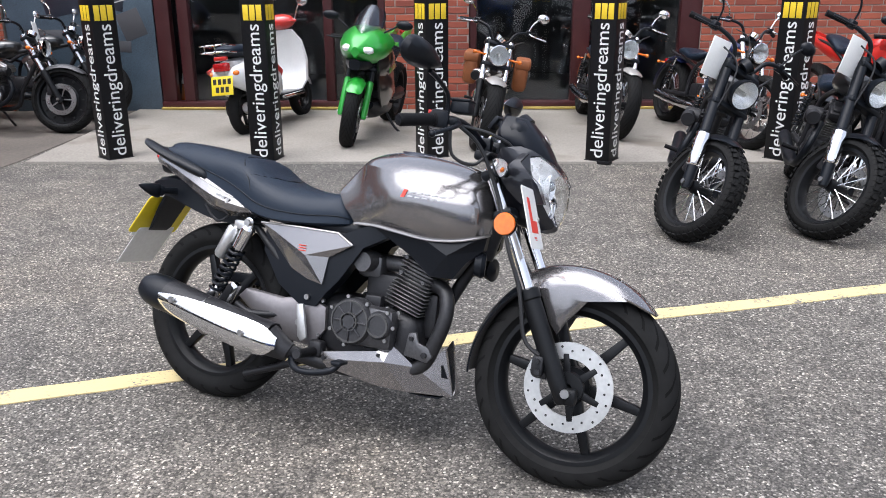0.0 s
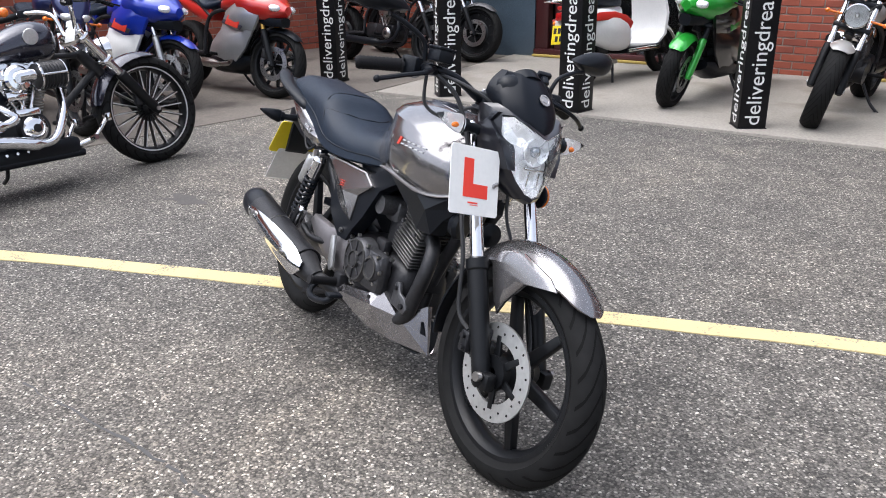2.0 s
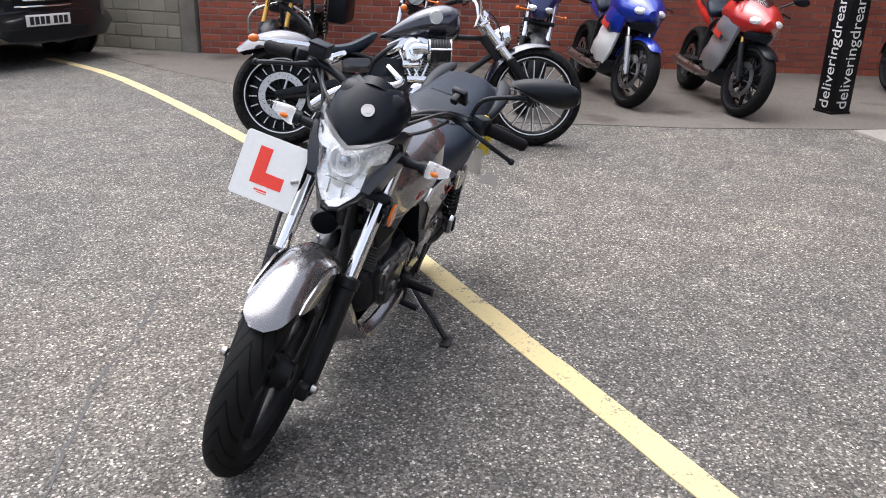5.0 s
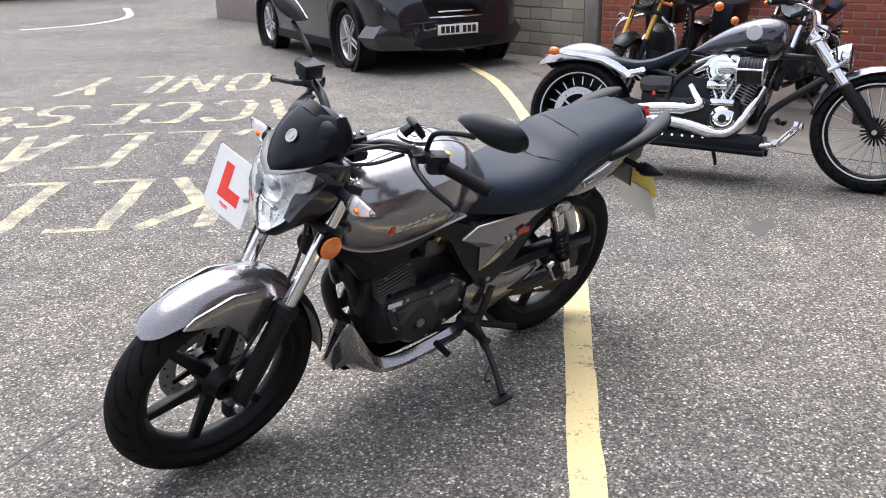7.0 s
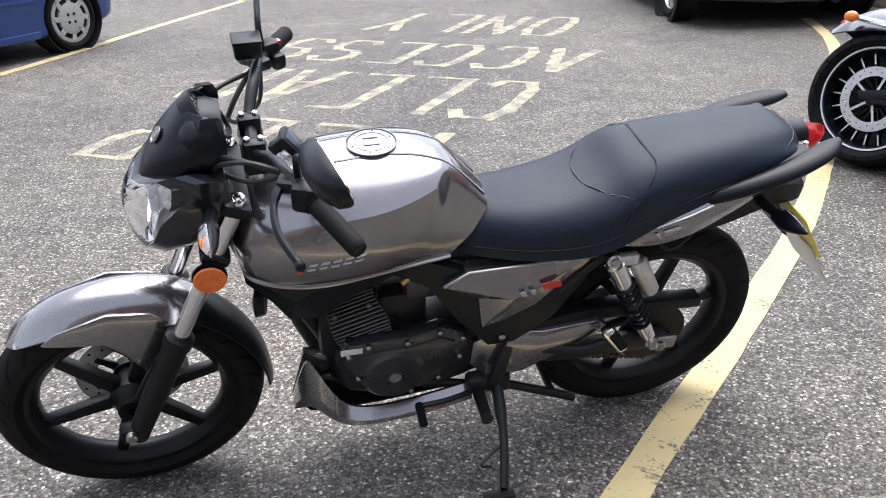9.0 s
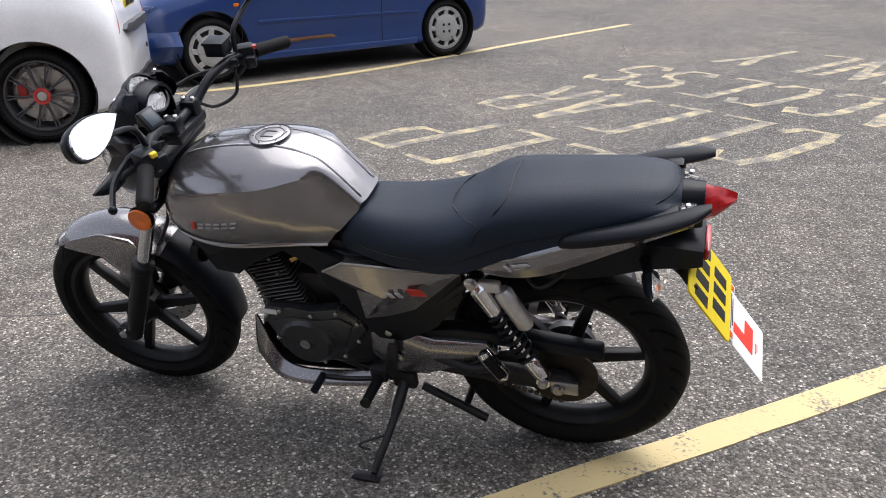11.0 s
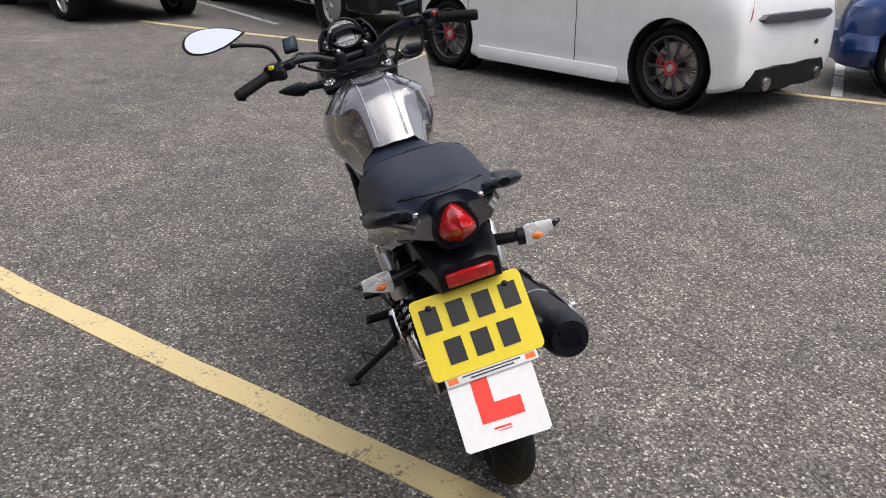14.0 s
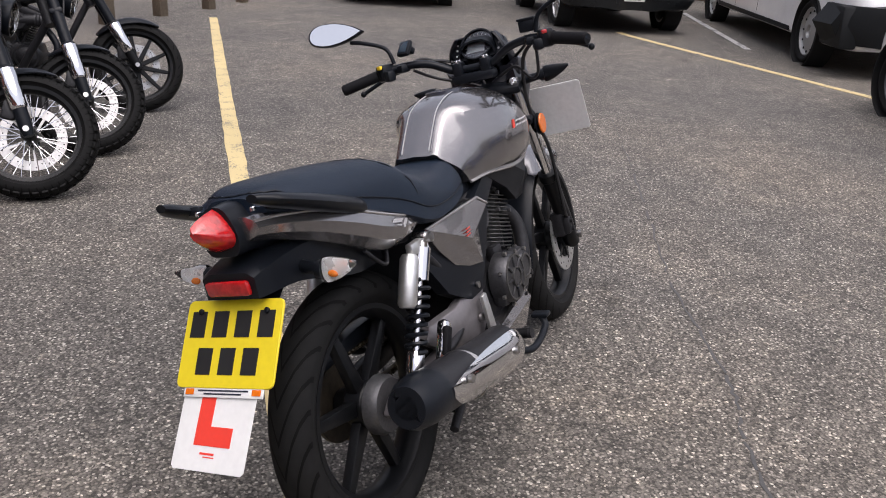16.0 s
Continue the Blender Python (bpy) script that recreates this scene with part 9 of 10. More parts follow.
def blue_hatch():
    W = 1.66
    rows = [(-1.92, 0.62, 0.5, 0.55, 0.45, 0.36, 0.5), (-1.88, 0.86, 0.66, 0.72, 0.62, 0.28, 0.66), (-1.75, 1.1, 0.84, 0.79, 0.64, 0.24, 0.74), (-1.45, 1.38, 0.92, 0.82, 0.6, 0.2, 0.78), (-0.9, 1.45, 0.93, 0.83, 0.58, 0.18, 0.8), (-0.2, 1.46, 0.92, 0.83, 0.57, 0.18, 0.8), (0.35, 1.38, 0.92, 0.83, 0.58, 0.18, 0.8), (0.95, 1.04, 0.9, 0.82, 0.7, 0.18, 0.78), (1.2, 0.96, 0.84, 0.81, 0.7, 0.19, 0.76), (1.6, 0.88, 0.72, 0.78, 0.66, 0.2, 0.72), (1.86, 0.72, 0.6, 0.66, 0.56, 0.22, 0.6), (1.94, 0.55, 0.45, 0.5, 0.42, 0.26, 0.46)]
    m = pose((3.514 + 1.923) / 2 + 0.79 * 0.78, (-4.744 - 6.808) / 2 - 0.61 * 0.78, 0, 0, 0, 52.4)
    root, body, rings, patch, near = car("older blue hatchback with a rust scrape and plastic hub caps", m, W, rows, (-1.3, 1.3), 0.305, 0.18, "cap", CAR_BLUE, ((-1.4, -0.35), (-0.25, 0.7)), (-0.5, 1.0), screens=((0.45, 0.9), (-1.7, -1.5)))
    for s in (1, -1):
        part("side_moulding", prism([(-0.9, 0.5), (-0.92, 0.525), (0.85, 0.55), (0.86, 0.52)], s * 0.84, s * 0.853, "y", 0.004), CAR_BLUE, body, "blue side moulding")
        part("headlight", moved(block(0, 0, 0, 0.16, 0.1, 0.13, 0.03), at(1.78, s * 0.64, 0.66, 0, 0, -s * 32)), CLEAR, body, "front lamp with amber indicator")
        part("indicator", moved(block(0, 0, 0, 0.12, 0.08, 0.09, 0.02), at(1.72, s * 0.68, 0.66, 0, 0, -s * 32)), AMBER, body)
        part("door_handle", block(-0.35, s * 0.85, 0.8, 0.16, 0.025, 0.03, 0.008), CAR_BLUE, body)
        part("sill", prism([(-0.9, 0.18), (-0.9, 0.25), (0.9, 0.25), (0.9, 0.18)], s * 0.79, s * 0.838, "y", 0.012), CAR_BLUE, body)
        part("mirror", block(0.75, s * 0.92, 0.96, 0.12, 0.16, 0.13, 0.04), TRIM, body)
    part("rust_scrape", prism([(0.05, 0.33), (0.1, 0.365), (0.3, 0.36), (0.62, 0.355), (0.66, 0.335), (0.5, 0.325), (0.3, 0.335)], 0.842, 0.8475, "y", 0.0015), RUST, body, "orange rust scrape")
    part("front_bumper", loft([half_ring(x, [(0, 0.5), (w, 0.5), (w, 0.26), (0, 0.24)], 2) for x, w in ((1.6, 0.8), (1.84, 0.7), (1.96, 0.5), (1.98, 0.3))]), CAR_BLUE, body, "blue bumper")
    part("side_repeater", block(1.05, 0.836, 0.7, 0.05, 0.012, 0.03, 0.004), AMBER, body)


def dark_crossover():
    k = 1.12
    W = 1.79 * k
    rows = scaled([(-2.05, 0.7, 0.55, 0.6, 0.5, 0.4, 0.5), (-2.0, 1.0, 0.8, 0.78, 0.66, 0.3, 0.7), (-1.8, 1.38, 0.98, 0.86, 0.68, 0.26, 0.8), (-1.3, 1.54, 1.02, 0.89, 0.64, 0.22, 0.84), (-0.3, 1.56, 1.02, 0.89, 0.62, 0.22, 0.85), (0.4, 1.5, 1.02, 0.89, 0.63, 0.22, 0.85), (0.95, 1.16, 1.0, 0.88, 0.72, 0.22, 0.84), (1.2, 1.06, 0.94, 0.87, 0.74, 0.23, 0.82), (1.7, 1.0, 0.84, 0.85, 0.72, 0.24, 0.8), (1.95, 0.9, 0.74, 0.76, 0.64, 0.26, 0.7), (2.06, 0.7, 0.56, 0.62, 0.52, 0.3, 0.56)], k)
    hd = 79.7
    a = radians(hd)
    fx, fy = -3.98, -6.35
    cx = fx - math.cos(a) * 1.3 * k - math.sin(a) * (W / 2)
    cy = fy - math.sin(a) * 1.3 * k + math.cos(a) * (W / 2)
    root, body, rings, patch, near = car("dark grey crossover with a chrome barred grille", pose(cx, cy, 0, 0, 0, hd), W, rows, (-1.3 * k, 1.3 * k), 0.36, 0.22, "twin", CAR_DARK, ((-1.5, -0.4), (-0.3, 0.8)), (-0.4, 1.0))
    for i in range(4):
        part("grille_bar", tube([(2.085 * k - 0.02 * i - 0.06 * (y / 0.42) ** 2, y, (0.54 + 0.052 * i) * k) for y in [-0.42 + 0.07 * q for q in range(13)]], 0.011, 8), CHROME, body, "chrome grille bar")
    part("grille", loft([half_ring(x * k, [(0, 0.84 * k), (w, 0.82 * k), (w * 0.85, 0.56 * k), (0, 0.55 * k)], 2) for x, w in ((1.9, 0.5), (2.0, 0.47), (2.06, 0.4))]), TRIM, body, "black grille opening")
    part("front_bumper", loft([half_ring(x * k, [(0, 0.49 * k), (w, 0.49 * k), (w, 0.24 * k), (0, 0.22 * k)], 2) for x, w in ((1.75, 0.94), (1.95, 0.86), (2.06, 0.66), (2.09, 0.4))]), CAR_DARK, body, "dark bumper")
    part("lower_intake", loft([half_ring(x * k, [(0, 0.36 * k), (w, 0.35 * k), (w * 0.9, 0.25 * k), (0, 0.24 * k)], 2) for x, w in ((2.0, 0.62), (2.09, 0.5), (2.1, 0.4))]), TRIM, body)
    pl = part("number_plate", block(2.105 * k, 0, 0.42 * k, 0.012, 0.52, 0.112, 0.004), PLATE_WHITE, root, "white number plate with blanked characters")
    part("plate_bar", apart(*[block(2.105 * k + 0.008, -0.2 + 0.062 * q + (0.03 if q > 3 else 0), 0.42 * k, 0.003, 0.045, 0.075, 0) for q in range(7)]), PLATE_INK, pl)
    for s in (1, -1):
        part("headlight", moved(loft([oval(0, 0, 0, 0.13, 0.12, 20, 2.6), oval(0.04, 0, 0, 0.12, 0.11, 20, 2.6), oval(0.06, 0, 0, 0.06, 0.06, 20, 2.6)]), at(1.88 * k, s * 0.68 * k, 0.82 * k, 0, -18, s * 30)), REFLECTOR, body, "large rounded headlight")
        part("indicator", moved(block(0, 0, 0, 0.03, 0.07, 0.1, 0.01), at(1.9 * k, s * 0.76 * k, 0.78 * k, 0, 0, s * 40)), AMBER, body)
        part("fog_lamp", moved(lathe([(0.0005, 0.02), (0.045, 0.014), (0.055, 0.0), (0.0005, -0.03)], 20), at(2.0 * k, s * 0.66 * k, 0.42 * k, 0, 0, -90 + s * 20)), REFLECTOR, body)
        for ax in (-1.3, 1.3):
            part("arch_trim", moved(lathe([(0.4, -0.02), (0.46, -0.02), (0.45, 0.02), (0.4, 0.02)], 40), at(ax * k, s * (W / 2 - 0.005), 0.372)), TRIM, body)
        part("sill", prism([(-0.9 * k, 0.2), (-0.9 * k, 0.32), (0.9 * k, 0.32), (0.9 * k, 0.2)], s * (W / 2 - 0.06), s * (W / 2 + 0.004), "y", 0.02), TRIM, body)
        part("door_handle", block(-0.35, s * (W / 2 + 0.015), 0.98, 0.18, 0.03, 0.03, 0.01), CAR_DARK, body)
        part("mirror", block(0.75, s * (W / 2 + 0.1), 1.12, 0.14, 0.2, 0.15, 0.05), CAR_DARK, body)


def dark_suv(x, y, hd, label):
    rows = [(-2.1, 0.8, 0.6, 0.6, 0.5, 0.45, 0.55), (-2.05, 1.3, 0.9, 0.82, 0.68, 0.35, 0.75), (-1.9, 1.66, 1.05, 0.86, 0.7, 0.3, 0.82), (-1.0, 1.74, 1.08, 0.88, 0.68, 0.28, 0.84), (0.2, 1.72, 1.08, 0.88, 0.68, 0.28, 0.84), (0.8, 1.3, 1.06, 0.88, 0.74, 0.28, 0.84), (1.05, 1.1, 0.98, 0.87, 0.76, 0.28, 0.82), (1.7, 1.02, 0.86, 0.85, 0.74, 0.3, 0.8), (2.0, 0.9, 0.72, 0.76, 0.66, 0.32, 0.7), (2.1, 0.7, 0.56, 0.64, 0.56, 0.36, 0.58)]
    a = radians(hd)
    root, body, rings, patch, near = car(label, pose(x - math.cos(a) * 1.3, y - math.sin(a) * 1.3, 0, 0, 0, hd), 1.78, rows, (-1.3, 1.3), 0.34, 0.22, "twin", CAR_BLACK, ((-1.6, -0.4), (-0.3, 0.7)), (-0.35, 0.95))
    part("front_bumper", loft([half_ring(q, [(0, 0.66), (w, 0.64), (w, 0.34), (0, 0.32)], 2) for q, w in ((1.8, 0.88), (2.0, 0.8), (2.12, 0.6), (2.14, 0.4))]), CAR_BLACK, body, "black bumper")
    for i in range(4):
        part("intake_bar", block(2.135, 0, 0.46 + 0.04 * i, 0.02, 1.0, 0.014, 0.004), TRIM, body)
    pl = part("number_plate", block(2.15, 0, 0.53, 0.012, 0.28, 0.2, 0.004), PLATE_WHITE, root, "square white plate with blanked characters")
    part("plate_bar", apart(*[block(2.158, -0.09 + 0.06 * q, 0.575, 0.003, 0.042, 0.07, 0) for q in range(4)], *[block(2.158, -0.06 + 0.06 * q, 0.485, 0.003, 0.042, 0.07, 0) for q in range(3)]), PLATE_INK, pl)
    for s in (1, -1):
        part("headlight", moved(block(0, 0, 0, 0.1, 0.26, 0.16, 0.04), at(1.98, s * 0.62, 0.82, 0, 0, s * 14)), REFLECTOR, body, "front lamp")


def panel_van():
    W, H = 2.0, 2.4
    rows = [(-2.75, 2.2, 1.3, 0.92, 0.86, 0.4, 0.9), (-2.7, 2.36, 1.3, 0.97, 0.9, 0.3, 0.93), (-1.5, 2.42, 1.3, 0.99, 0.9, 0.28, 0.95), (0.6, 2.42, 1.3, 0.99, 0.88, 0.28, 0.95), (1.3, 2.25, 1.3, 0.99, 0.84, 0.28, 0.95), (1.9, 1.5, 1.25, 0.98, 0.82, 0.28, 0.94), (2.2, 1.22, 1.05, 0.96, 0.8, 0.28, 0.92), (2.6, 1.05, 0.9, 0.9, 0.74, 0.28, 0.84), (2.75, 0.8, 0.7, 0.74, 0.64, 0.3, 0.7)]
    f, r = Vector((8.1, -0.33)), Vector((12.5, 1.45))
    d = (f - r).normalized()
    hd = math.degrees(math.atan2(d.y, d.x))
    right = Vector((d.y, -d.x))
    c = (f + r) / 2 - right * (W / 2)
    wb = (f - r).length
    k = wb / 4.0
    root, body, rings, patch, near = car("white panel van with black lower cladding", pose(c.x, c.y, 0, 0, 0, hd), W, [(q[0] * k, *q[1:]) for q in rows], (-wb / 2 + 0.12, wb / 2 - 0.12), 0.36, 0.23, "steel", CAR_WHITE, ((0.7, 1.9),), (0.5, -0.6), category="van", screens=((1.45, 2.1),))
    for s in (1, -1):
        part("side_cladding", prism([(-wb / 2 + 0.6, 0.3), (-wb / 2 + 0.6, 0.36), (wb / 2 - 0.66, 0.36), (wb / 2 - 0.66, 0.3)], s * 0.94, s * 1.0, "y", 0.012), TRIM, body, "black side cladding")
        part("front_wing_cladding", prism([(wb / 2 + 0.32, 0.3), (wb / 2 + 0.3, 0.72), (2.7 * k, 0.72), (2.75 * k, 0.3)], s * 0.8, s * 0.985, "y", 0.03), TRIM, body, "black bumper corner")
    part("front_bumper", loft([half_ring(q * k, [(0, 0.74), (w, 0.72), (w, 0.34), (0, 0.32)], 2) for q, w in ((2.35, 1.0), (2.65, 0.94), (2.8, 0.7), (2.83, 0.4))]), TRIM, body, "black front bumper")
    pl = part("number_plate", block(2.84 * k, 0.0, 0.55, 0.012, 0.52, 0.112, 0.004), PLATE_WHITE, root, "white number plate with blanked characters")
    part("plate_bar", apart(*[block(2.84 * k + 0.008, -0.2 + 0.062 * q + (0.03 if q > 3 else 0), 0.55, 0.003, 0.045, 0.075, 0) for q in range(7)]), PLATE_INK, pl)


white_hatch()
blue_hatch()
dark_crossover()
dark_suv(9.95, 2.35, 212, "black off-road car with a square plate")
dark_suv(10.4, 6.1, 205, "black car parked at the end of the yard")
panel_van()


# ---- the showroom front, walls and yard edge ----
APRON = mat("old stained concrete", (0.12, 0.104, 0.088), 0.85, vary=0.35, scale=1.4, bump=0.7, bscale=45, dirt=(0.06, 0.05, 0.042), dirt_at=0.55)
structure("apron", prism([(-4.85, 2.32), (-4.34, 1.01), (-4.19, 0.4), (-3.87, -0.72), (-4.1, -1.9), (-5.1, -4.2), (-5.6, -5.2), (-6.4, -5.2), (-6.4, -4.4), (-8.3, 3.6), (-6.1, 4.9)], -0.1, 0.006, "z", 0.002, 1), APRON, "old brown stained concrete strip along the wall", "apron")


def wall_box(u0, u1, w0, w1, z0, z1, b=0.004):
    return front(block((u0 + u1) / 2, (w0 + w1) / 2, (z0 + z1) / 2, u1 - u0, w1 - w0, z1 - z0, b))


W0 = WALL_W
structure("wall_front", join(wall_box(-2.995, -1.555, W0 - 0.022, W0 + 0.25, 0, 2.7), wall_box(2.685, 3.595, W0 - 0.022, W0 + 0.25, 0, 2.7), wall_box(6.115, 15, W0 - 0.022, W0 + 0.25, 0, 2.7)), MORTAR, "mortar core of the red brick showroom front", "wall")
structure("fascia", wall_box(-3.0, 15, W0 - 0.03, W0 + 0.3, 2.7, 3.5), MAROON, "maroon fascia above the showroom front", "fascia")
# the room's dimness is put into its dark colour
structure("room_back", join(wall_box(-1.6, 6.2, W0 + 3.6, W0 + 3.7, 0, 2.8), wall_box(-1.7, -1.6, W0 + 0.3, W0 + 3.7, 0, 2.8), wall_box(6.2, 6.3, W0 + 0.3, W0 + 3.7, 0, 2.8)), DARK_ROOM, "showroom walls coloured dark for the unlit room", "wall")
structure("room_floor", wall_box(-1.6, 6.2, W0 + 0.02, W0 + 3.7, -0.05, 0.035), DARK_ROOM, "showroom floor coloured dark for the unlit room", "floor")
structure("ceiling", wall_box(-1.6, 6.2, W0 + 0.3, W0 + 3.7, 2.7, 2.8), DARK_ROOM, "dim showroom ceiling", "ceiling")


THRESHOLD = mat("worn yellow threshold paint", (0.42, 0.31, 0.08), 0.6, vary=0.3)


def glazed(name, u0, u1, posts, label):
    """A maroon frame with its panes between posts (u, width)."""
    root = thing(name, label, "window", FRONT, "", "structure")
    part("sill", block((u0 + u1) / 2, W0 + 0.03, 0.075, u1 - u0, 0.16, 0.07, 0.008), MAROON, root)
    part("threshold", block((u0 + u1) / 2, W0 - 0.06, 0.04, u1 - u0, 0.05, 0.025, 0.004), THRESHOLD, root, "yellow painted threshold")
    part("head", block((u0 + u1) / 2, W0 + 0.06, 2.62, u1 - u0, 0.12, 0.16, 0.008), MAROON, root)
    for u, w in posts:
        part("post", block(u, W0 + 0.06, 1.32, w, 0.13, 2.46, 0.008), MAROON, root)
    for (a, wa), (b_, wb_) in zip(posts, posts[1:]):
        lo, hi = a + wa / 2, b_ - wb_ / 2
        if hi - lo > 0.1:
            p = part("pane", block((lo + hi) / 2, W0 + 0.07, 1.32, hi - lo, 0.008, 2.44, 0), PANE, root)
            p.visible_shadow = False
    return root


glazed("window_1", 0.14, 2.68, ((0.22, 0.16), (0.45, 0.12), (1.35, 0.08), (2.05, 0.1), (2.64, 0.08)), "maroon framed glazed showroom door")
glazed("window_2", 3.6, 6.11, ((3.64, 0.08), (4.82, 0.19), (6.0, 0.22)), "maroon framed showroom window")
poster = thing("poster", "faded blue-grey poster of machinery on the wall", "poster", FRONT)
part("poster_sheet", block(-0.7, W0 - 0.0, 1.2, 1.66, 0.02, 2.4, 0.002), POSTER, poster)
for i, (u, z, w, h, r) in enumerate(((-0.25, 1.35, 0.2, 0.5, 12), (-0.12, 0.95, 0.26, 0.3, -20), (-0.5, 1.1, 0.3, 0.36, 8), (-0.9, 1.3, 0.4, 0.5, -12), (-0.3, 0.72, 0.3, 0.12, 4), (-1.1, 0.8, 0.4, 0.2, 0))):
    part("printed_shape", moved(block(0, 0, 0, w, 0.003, h, 0.001), at(u, W0 - 0.0118 - 0.0006 * i, z, 0, r)), (STRIPE, DARK_ROOM, GREY_CAST)[i % 3], poster)
for i in range(8):
    part("printed_fin", moved(block(0, 0, 0, 0.13, 0.003, 0.012, 0), at(-0.22, W0 - 0.016, 1.2 + 0.035 * i, 0, -14)), WHITE_BAR, poster)
cone = thing("traffic_cone", "orange and white cone inside the glazed door", "cone", FRONT @ pose(0.33, W0 + 0.32, 0.035))
part("cone_body", moved(lathe([(0.012, 0.5), (0.02, 0.5), (0.1, 0.03), (0.09, 0.03)], 24), pose(0, 0, 0, 90)), ORANGE, cone)
part("cone_band", moved(lathe([(0.048, 0.36), (0.051, 0.36), (0.072, 0.24), (0.069, 0.24)], 24), pose(0, 0, 0, 90)), CARD, cone)
part("cone_foot", block(0, 0, 0.015, 0.26, 0.26, 0.03, 0.01), ORANGE, cone)

# unseen upper storey and plain walls closing the yard, added to darken sky reflections
UPPER = mat("plain red render", (0.2, 0.085, 0.06), 0.9, vary=0.25, scale=1.5, bump=0.3)
ADDED_WALL = mat("dark colour of added walls", (0.05, 0.05, 0.04), 0.95, vary=0.4, scale=0.8, bump=0.5)
structure("wall_upper", wall_box(-3.0, 15, W0, W0 + 0.3, 3.5, 4.2), UPPER, "plain red upper storey added out of view to block sky", "wall")
for k, (x, y, rz, w) in enumerate(((24, -4, 90, 60), (0, -27, 0, 60), (14, 22, 0, 40))):
    structure("unseen_wall_%d" % (k + 1), moved(block(0, 0, 2.2, w, 0.3, 4.6, 0.02), pose(x, y, 0, 0, 0, rz)), ADDED_WALL, "plain dark wall added out of view to darken the horizon", "wall")

# side walls
SIDE = pose(-6.40, -4.55, 0, 0, 0, 103.3) @ pose(0, 0, 0)
structure("wall_side", moved(block(4.15, -0.098, 1.6, 8.3, 0.24, 3.2, 0), SIDE @ pose(0, 0, 0, 0, 0, 0) @ Matrix.Diagonal((1, -1, 1, 1))), MORTAR, "mortar core of the red brick side wall", "wall")
structure("pier", block(-6.46, -4.68, 1.15, 0.24, 0.2, 2.3, 0.01), CONCRETE, "concrete pier between brick and block walls", "pier")
structure("wall_block", block(-6.485, -9.9, 1.0, 0.22, 10.2, 2.0, 0.004), MORTAR, "core of the stone block wall", "wall")
box = thing("meter_box", "grey metal meter box on the brick wall", "meter box", SIDE @ pose(1.55, 0, 0))
part("box_body", block(0, -0.09, 1.08, 0.5, 0.14, 0.62, 0.012), mat("grey box paint", (0.12, 0.125, 0.13), 0.5, vary=0.2), box)
part("box_lid", block(0, -0.165, 1.08, 0.46, 0.012, 0.58, 0.006), mat("grey lid paint", (0.14, 0.145, 0.15), 0.5, vary=0.2), box)
part("box_lock", bolt(0.16, -0.175, 1.08, 0.015, 0.006), STEEL, box)

# end of the yard: bank, timber posts and a fence
structure("bank", moved(loft([[(x, y, z) for x, z in ((-0.3, -0.1), (0.0, 0.05), (0.8, 0.35), (2.5, 0.7), (6.0, 0.9), (6.0, -0.3), (-0.3, -0.3))] for y in [-14 + 1.0 * k + 0.0 for k in range(29)]]), pose(8.2, 9.0, 0, 0, 0, 58)), SOIL, "low bank of dry soil and leaves", "bank")
for x, y in ((5.0, 6.95), (6.05, 7.15), (7.12, 7.3), (8.2, 7.6), (9.3, 7.9)):
    post = thing("timber_post", "short dark timber post at the end of the yard", "post", pose(x, y, 0), "timber posts along the yard's end")
    part("post_shaft", block(0, 0, 0.45, 0.14, 0.14, 1.0, 0.015), TIMBER, post)
fence = thing("fence", "weathered timber fence behind the parked cars", "fence", pose(13.6, -4.6, 0, 0, 0, 70))
for i in range(60):
    part("board", block(0.16 * i, random.uniform(-0.006, 0.006), 0.9 + random.uniform(-0.02, 0.02), 0.145, 0.02, 1.8, 0.004, 1), TIMBER, fence)
for i in range(6):
    part("fence_post", block(1.9 * i, 0.06, 0.95, 0.1, 0.1, 1.9, 0.008), TIMBER, fence)
part("fence_rail", join(block(4.75, 0.04, 0.5, 9.7, 0.05, 0.09, 0.005), block(4.75, 0.04, 1.4, 9.7, 0.05, 0.09, 0.005)), TIMBER, fence)
stain = [(0.13 * (1 + 0.3 * math.sin(3 * a + 1) + 0.18 * math.sin(7 * a)) * math.cos(a), 0.08 * (1 + 0.3 * math.cos(2 * a) + 0.2 * math.sin(5 * a)) * math.sin(a)) for a in [2 * math.pi * k / 28 for k in range(28)]]
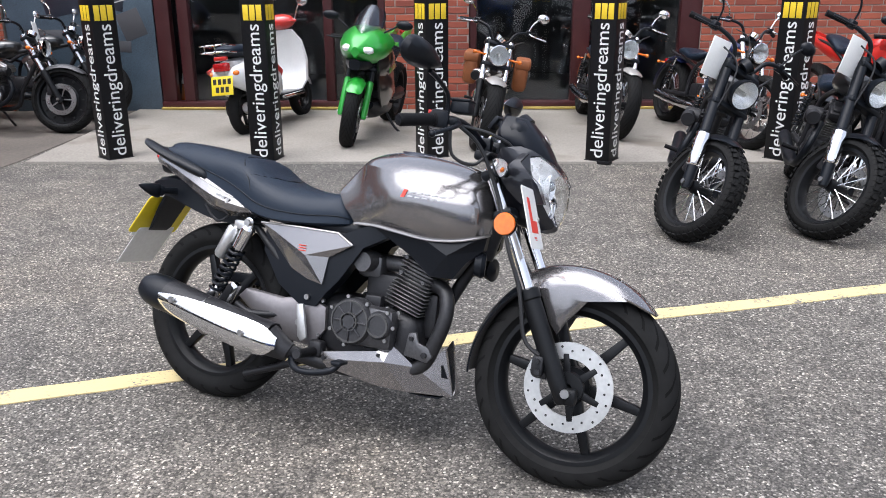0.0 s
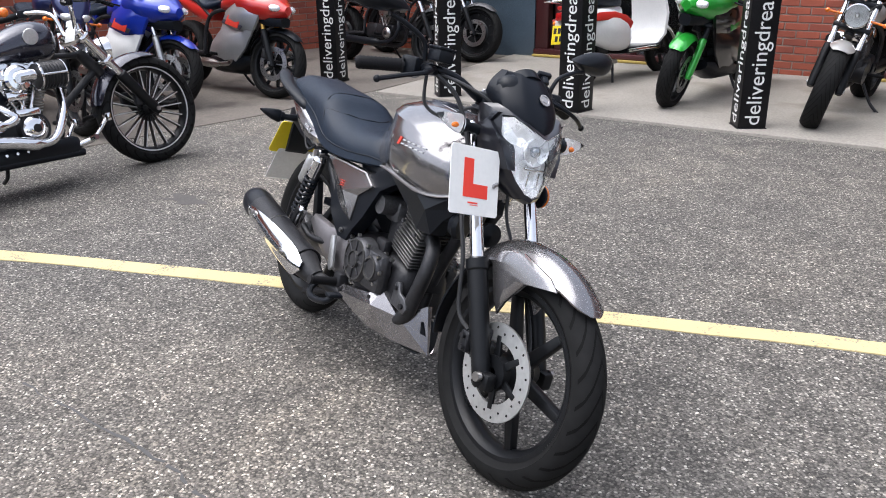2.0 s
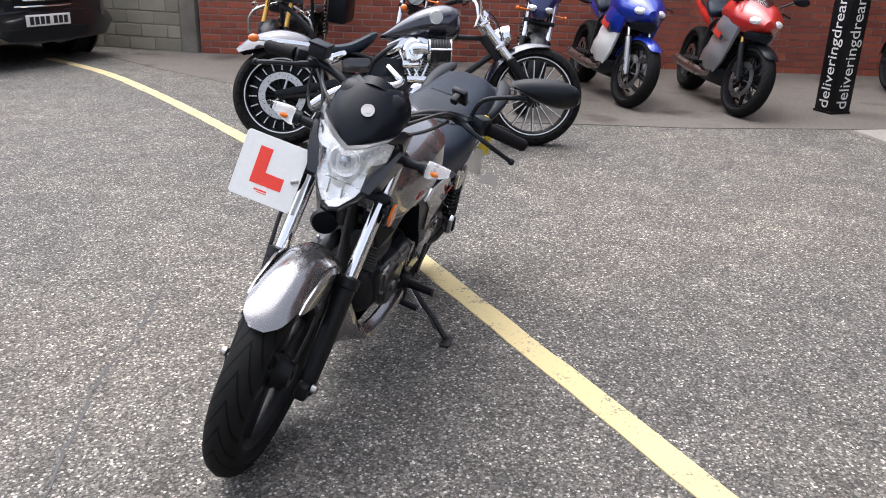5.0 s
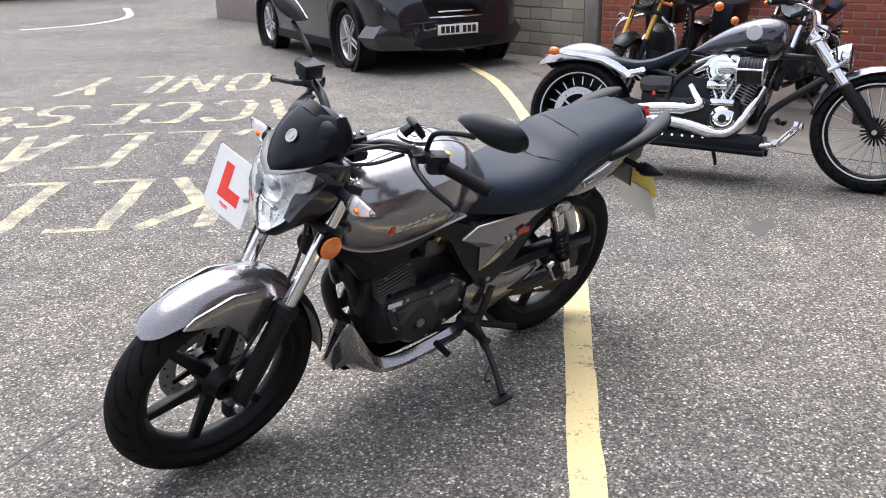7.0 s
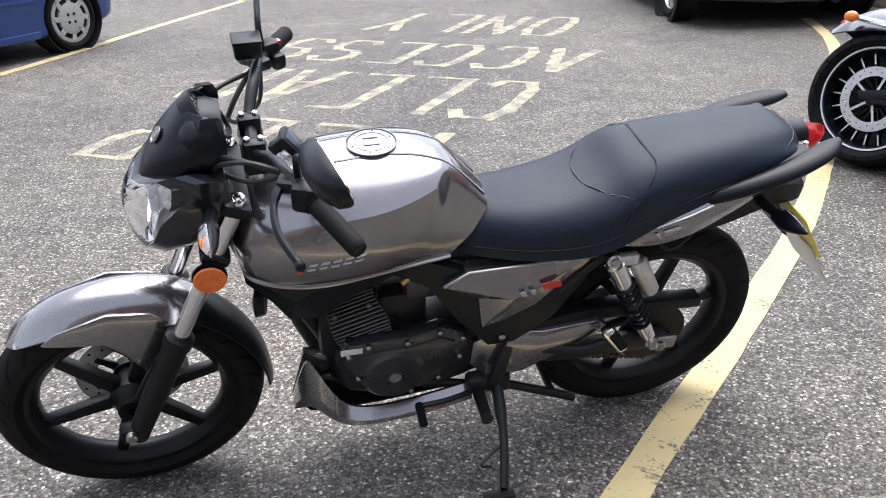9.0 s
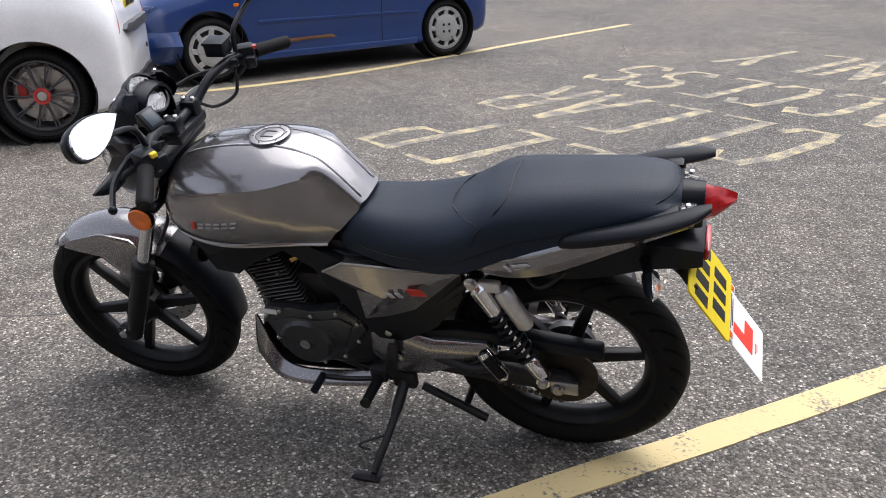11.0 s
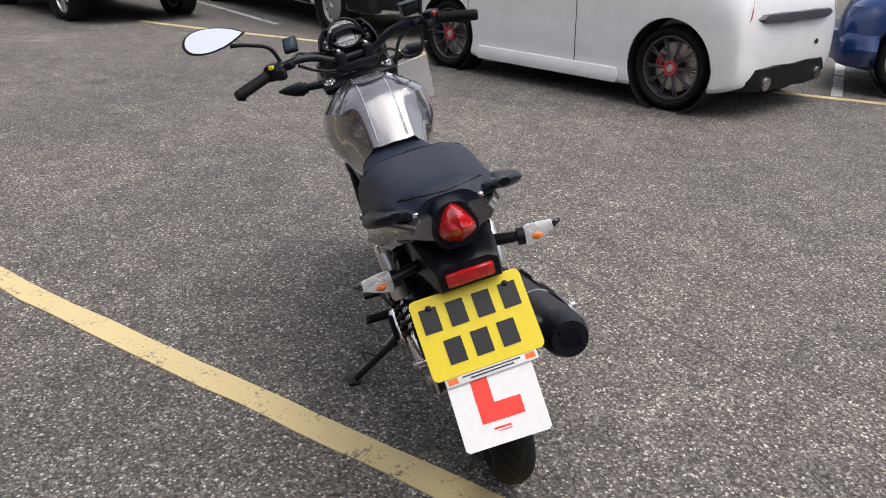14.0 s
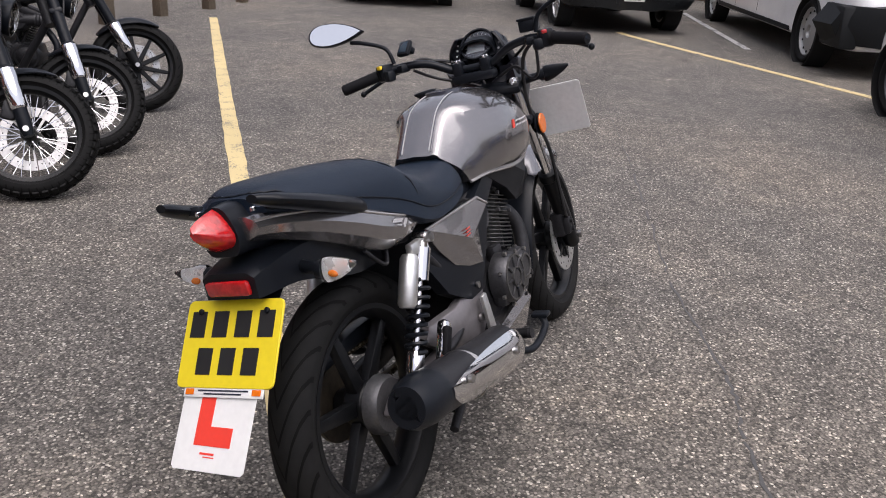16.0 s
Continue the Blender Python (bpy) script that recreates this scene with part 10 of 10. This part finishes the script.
structure("oil_stain", moved(prism(stain, -0.01, 0.0012, "z", 0), pose(-2.36, -0.08, 0, 0, 0, 20)), mat("old oil stain", (0.06, 0.055, 0.05), 0.7, vary=0.4, scale=20, bump=0.5), "small dark oil stain on the tarmac", "stain")


# ---- brick and block walls ----
def brick_courses(name, label, category, m, spans, height, material, bw, bh, joint, depth, near):
    """A wall of staggered pieces before a mortar core, in the xz plane of m with its face towards -y; spans are its stretches."""
    root = thing(name, label, category, m, "", "structure")
    meshes, rest, made = {}, [], 0
    for r in range(int(height / bh)):
        z = (r + 0.5) * bh
        for a, b_ in spans:
            u, w = a, (bw / 2 if r % 2 else bw)
            while u < b_ - 0.03:
                w = round(min(w, b_ - u), 3)
                x, y = u + w / 2, random.uniform(-0.002, 0.002)
                if near(x, z) and made < 300:
                    if w not in meshes:
                        meshes[w] = mesh_of("piece", block(0, 0, 0, w - joint, depth, bh - joint, 0.004, 1), material)
                    ob = new("brick" if bw < 0.3 else "stone_block", meshes[w])
                    ob.parent = root
                    ob.location = (x, y, z)
                    made += 1
                else:
                    rest.append(moved(block(0, 0, 0, w - joint, depth, bh - joint, 0.0, 1), at(x, y, z)))
                u, w = u + w, bw
    if rest:
        tagged(part("far_bricks" if bw < 0.3 else "far_blocks", join(*rest), material, root), "", "", "", "stuff")
    return root


brick_courses("brick_front", "red brick piers of the showroom front", "wall", FRONT @ pose(0, W0, 0), ((-3.0, -1.55), (2.68, 3.6), (6.11, 12.0)), 2.65, BRICK, 0.225, 0.075, 0.012, 0.06, lambda u, z: 2.6 < u < 9.0 and z < 1.5)
brick_courses("brick_side", "red brick side wall behind the parked motorcycles", "wall", SIDE, ((0.0, 8.3),), 2.65, BRICK, 0.225, 0.075, 0.012, 0.06, lambda u, z: 0.0 < u < 4.6 and z < 1.1)
brick_courses("block_courses", "pale split-faced stone block wall, mossy", "wall", pose(-6.4, -4.8, 0, 0, 0, -90) @ Matrix.Diagonal((1, -1, 1, 1)), ((0.0, 8.0),), 1.95, BLOCK, 0.36, 0.15, 0.014, 0.07, lambda u, z: u < 5)
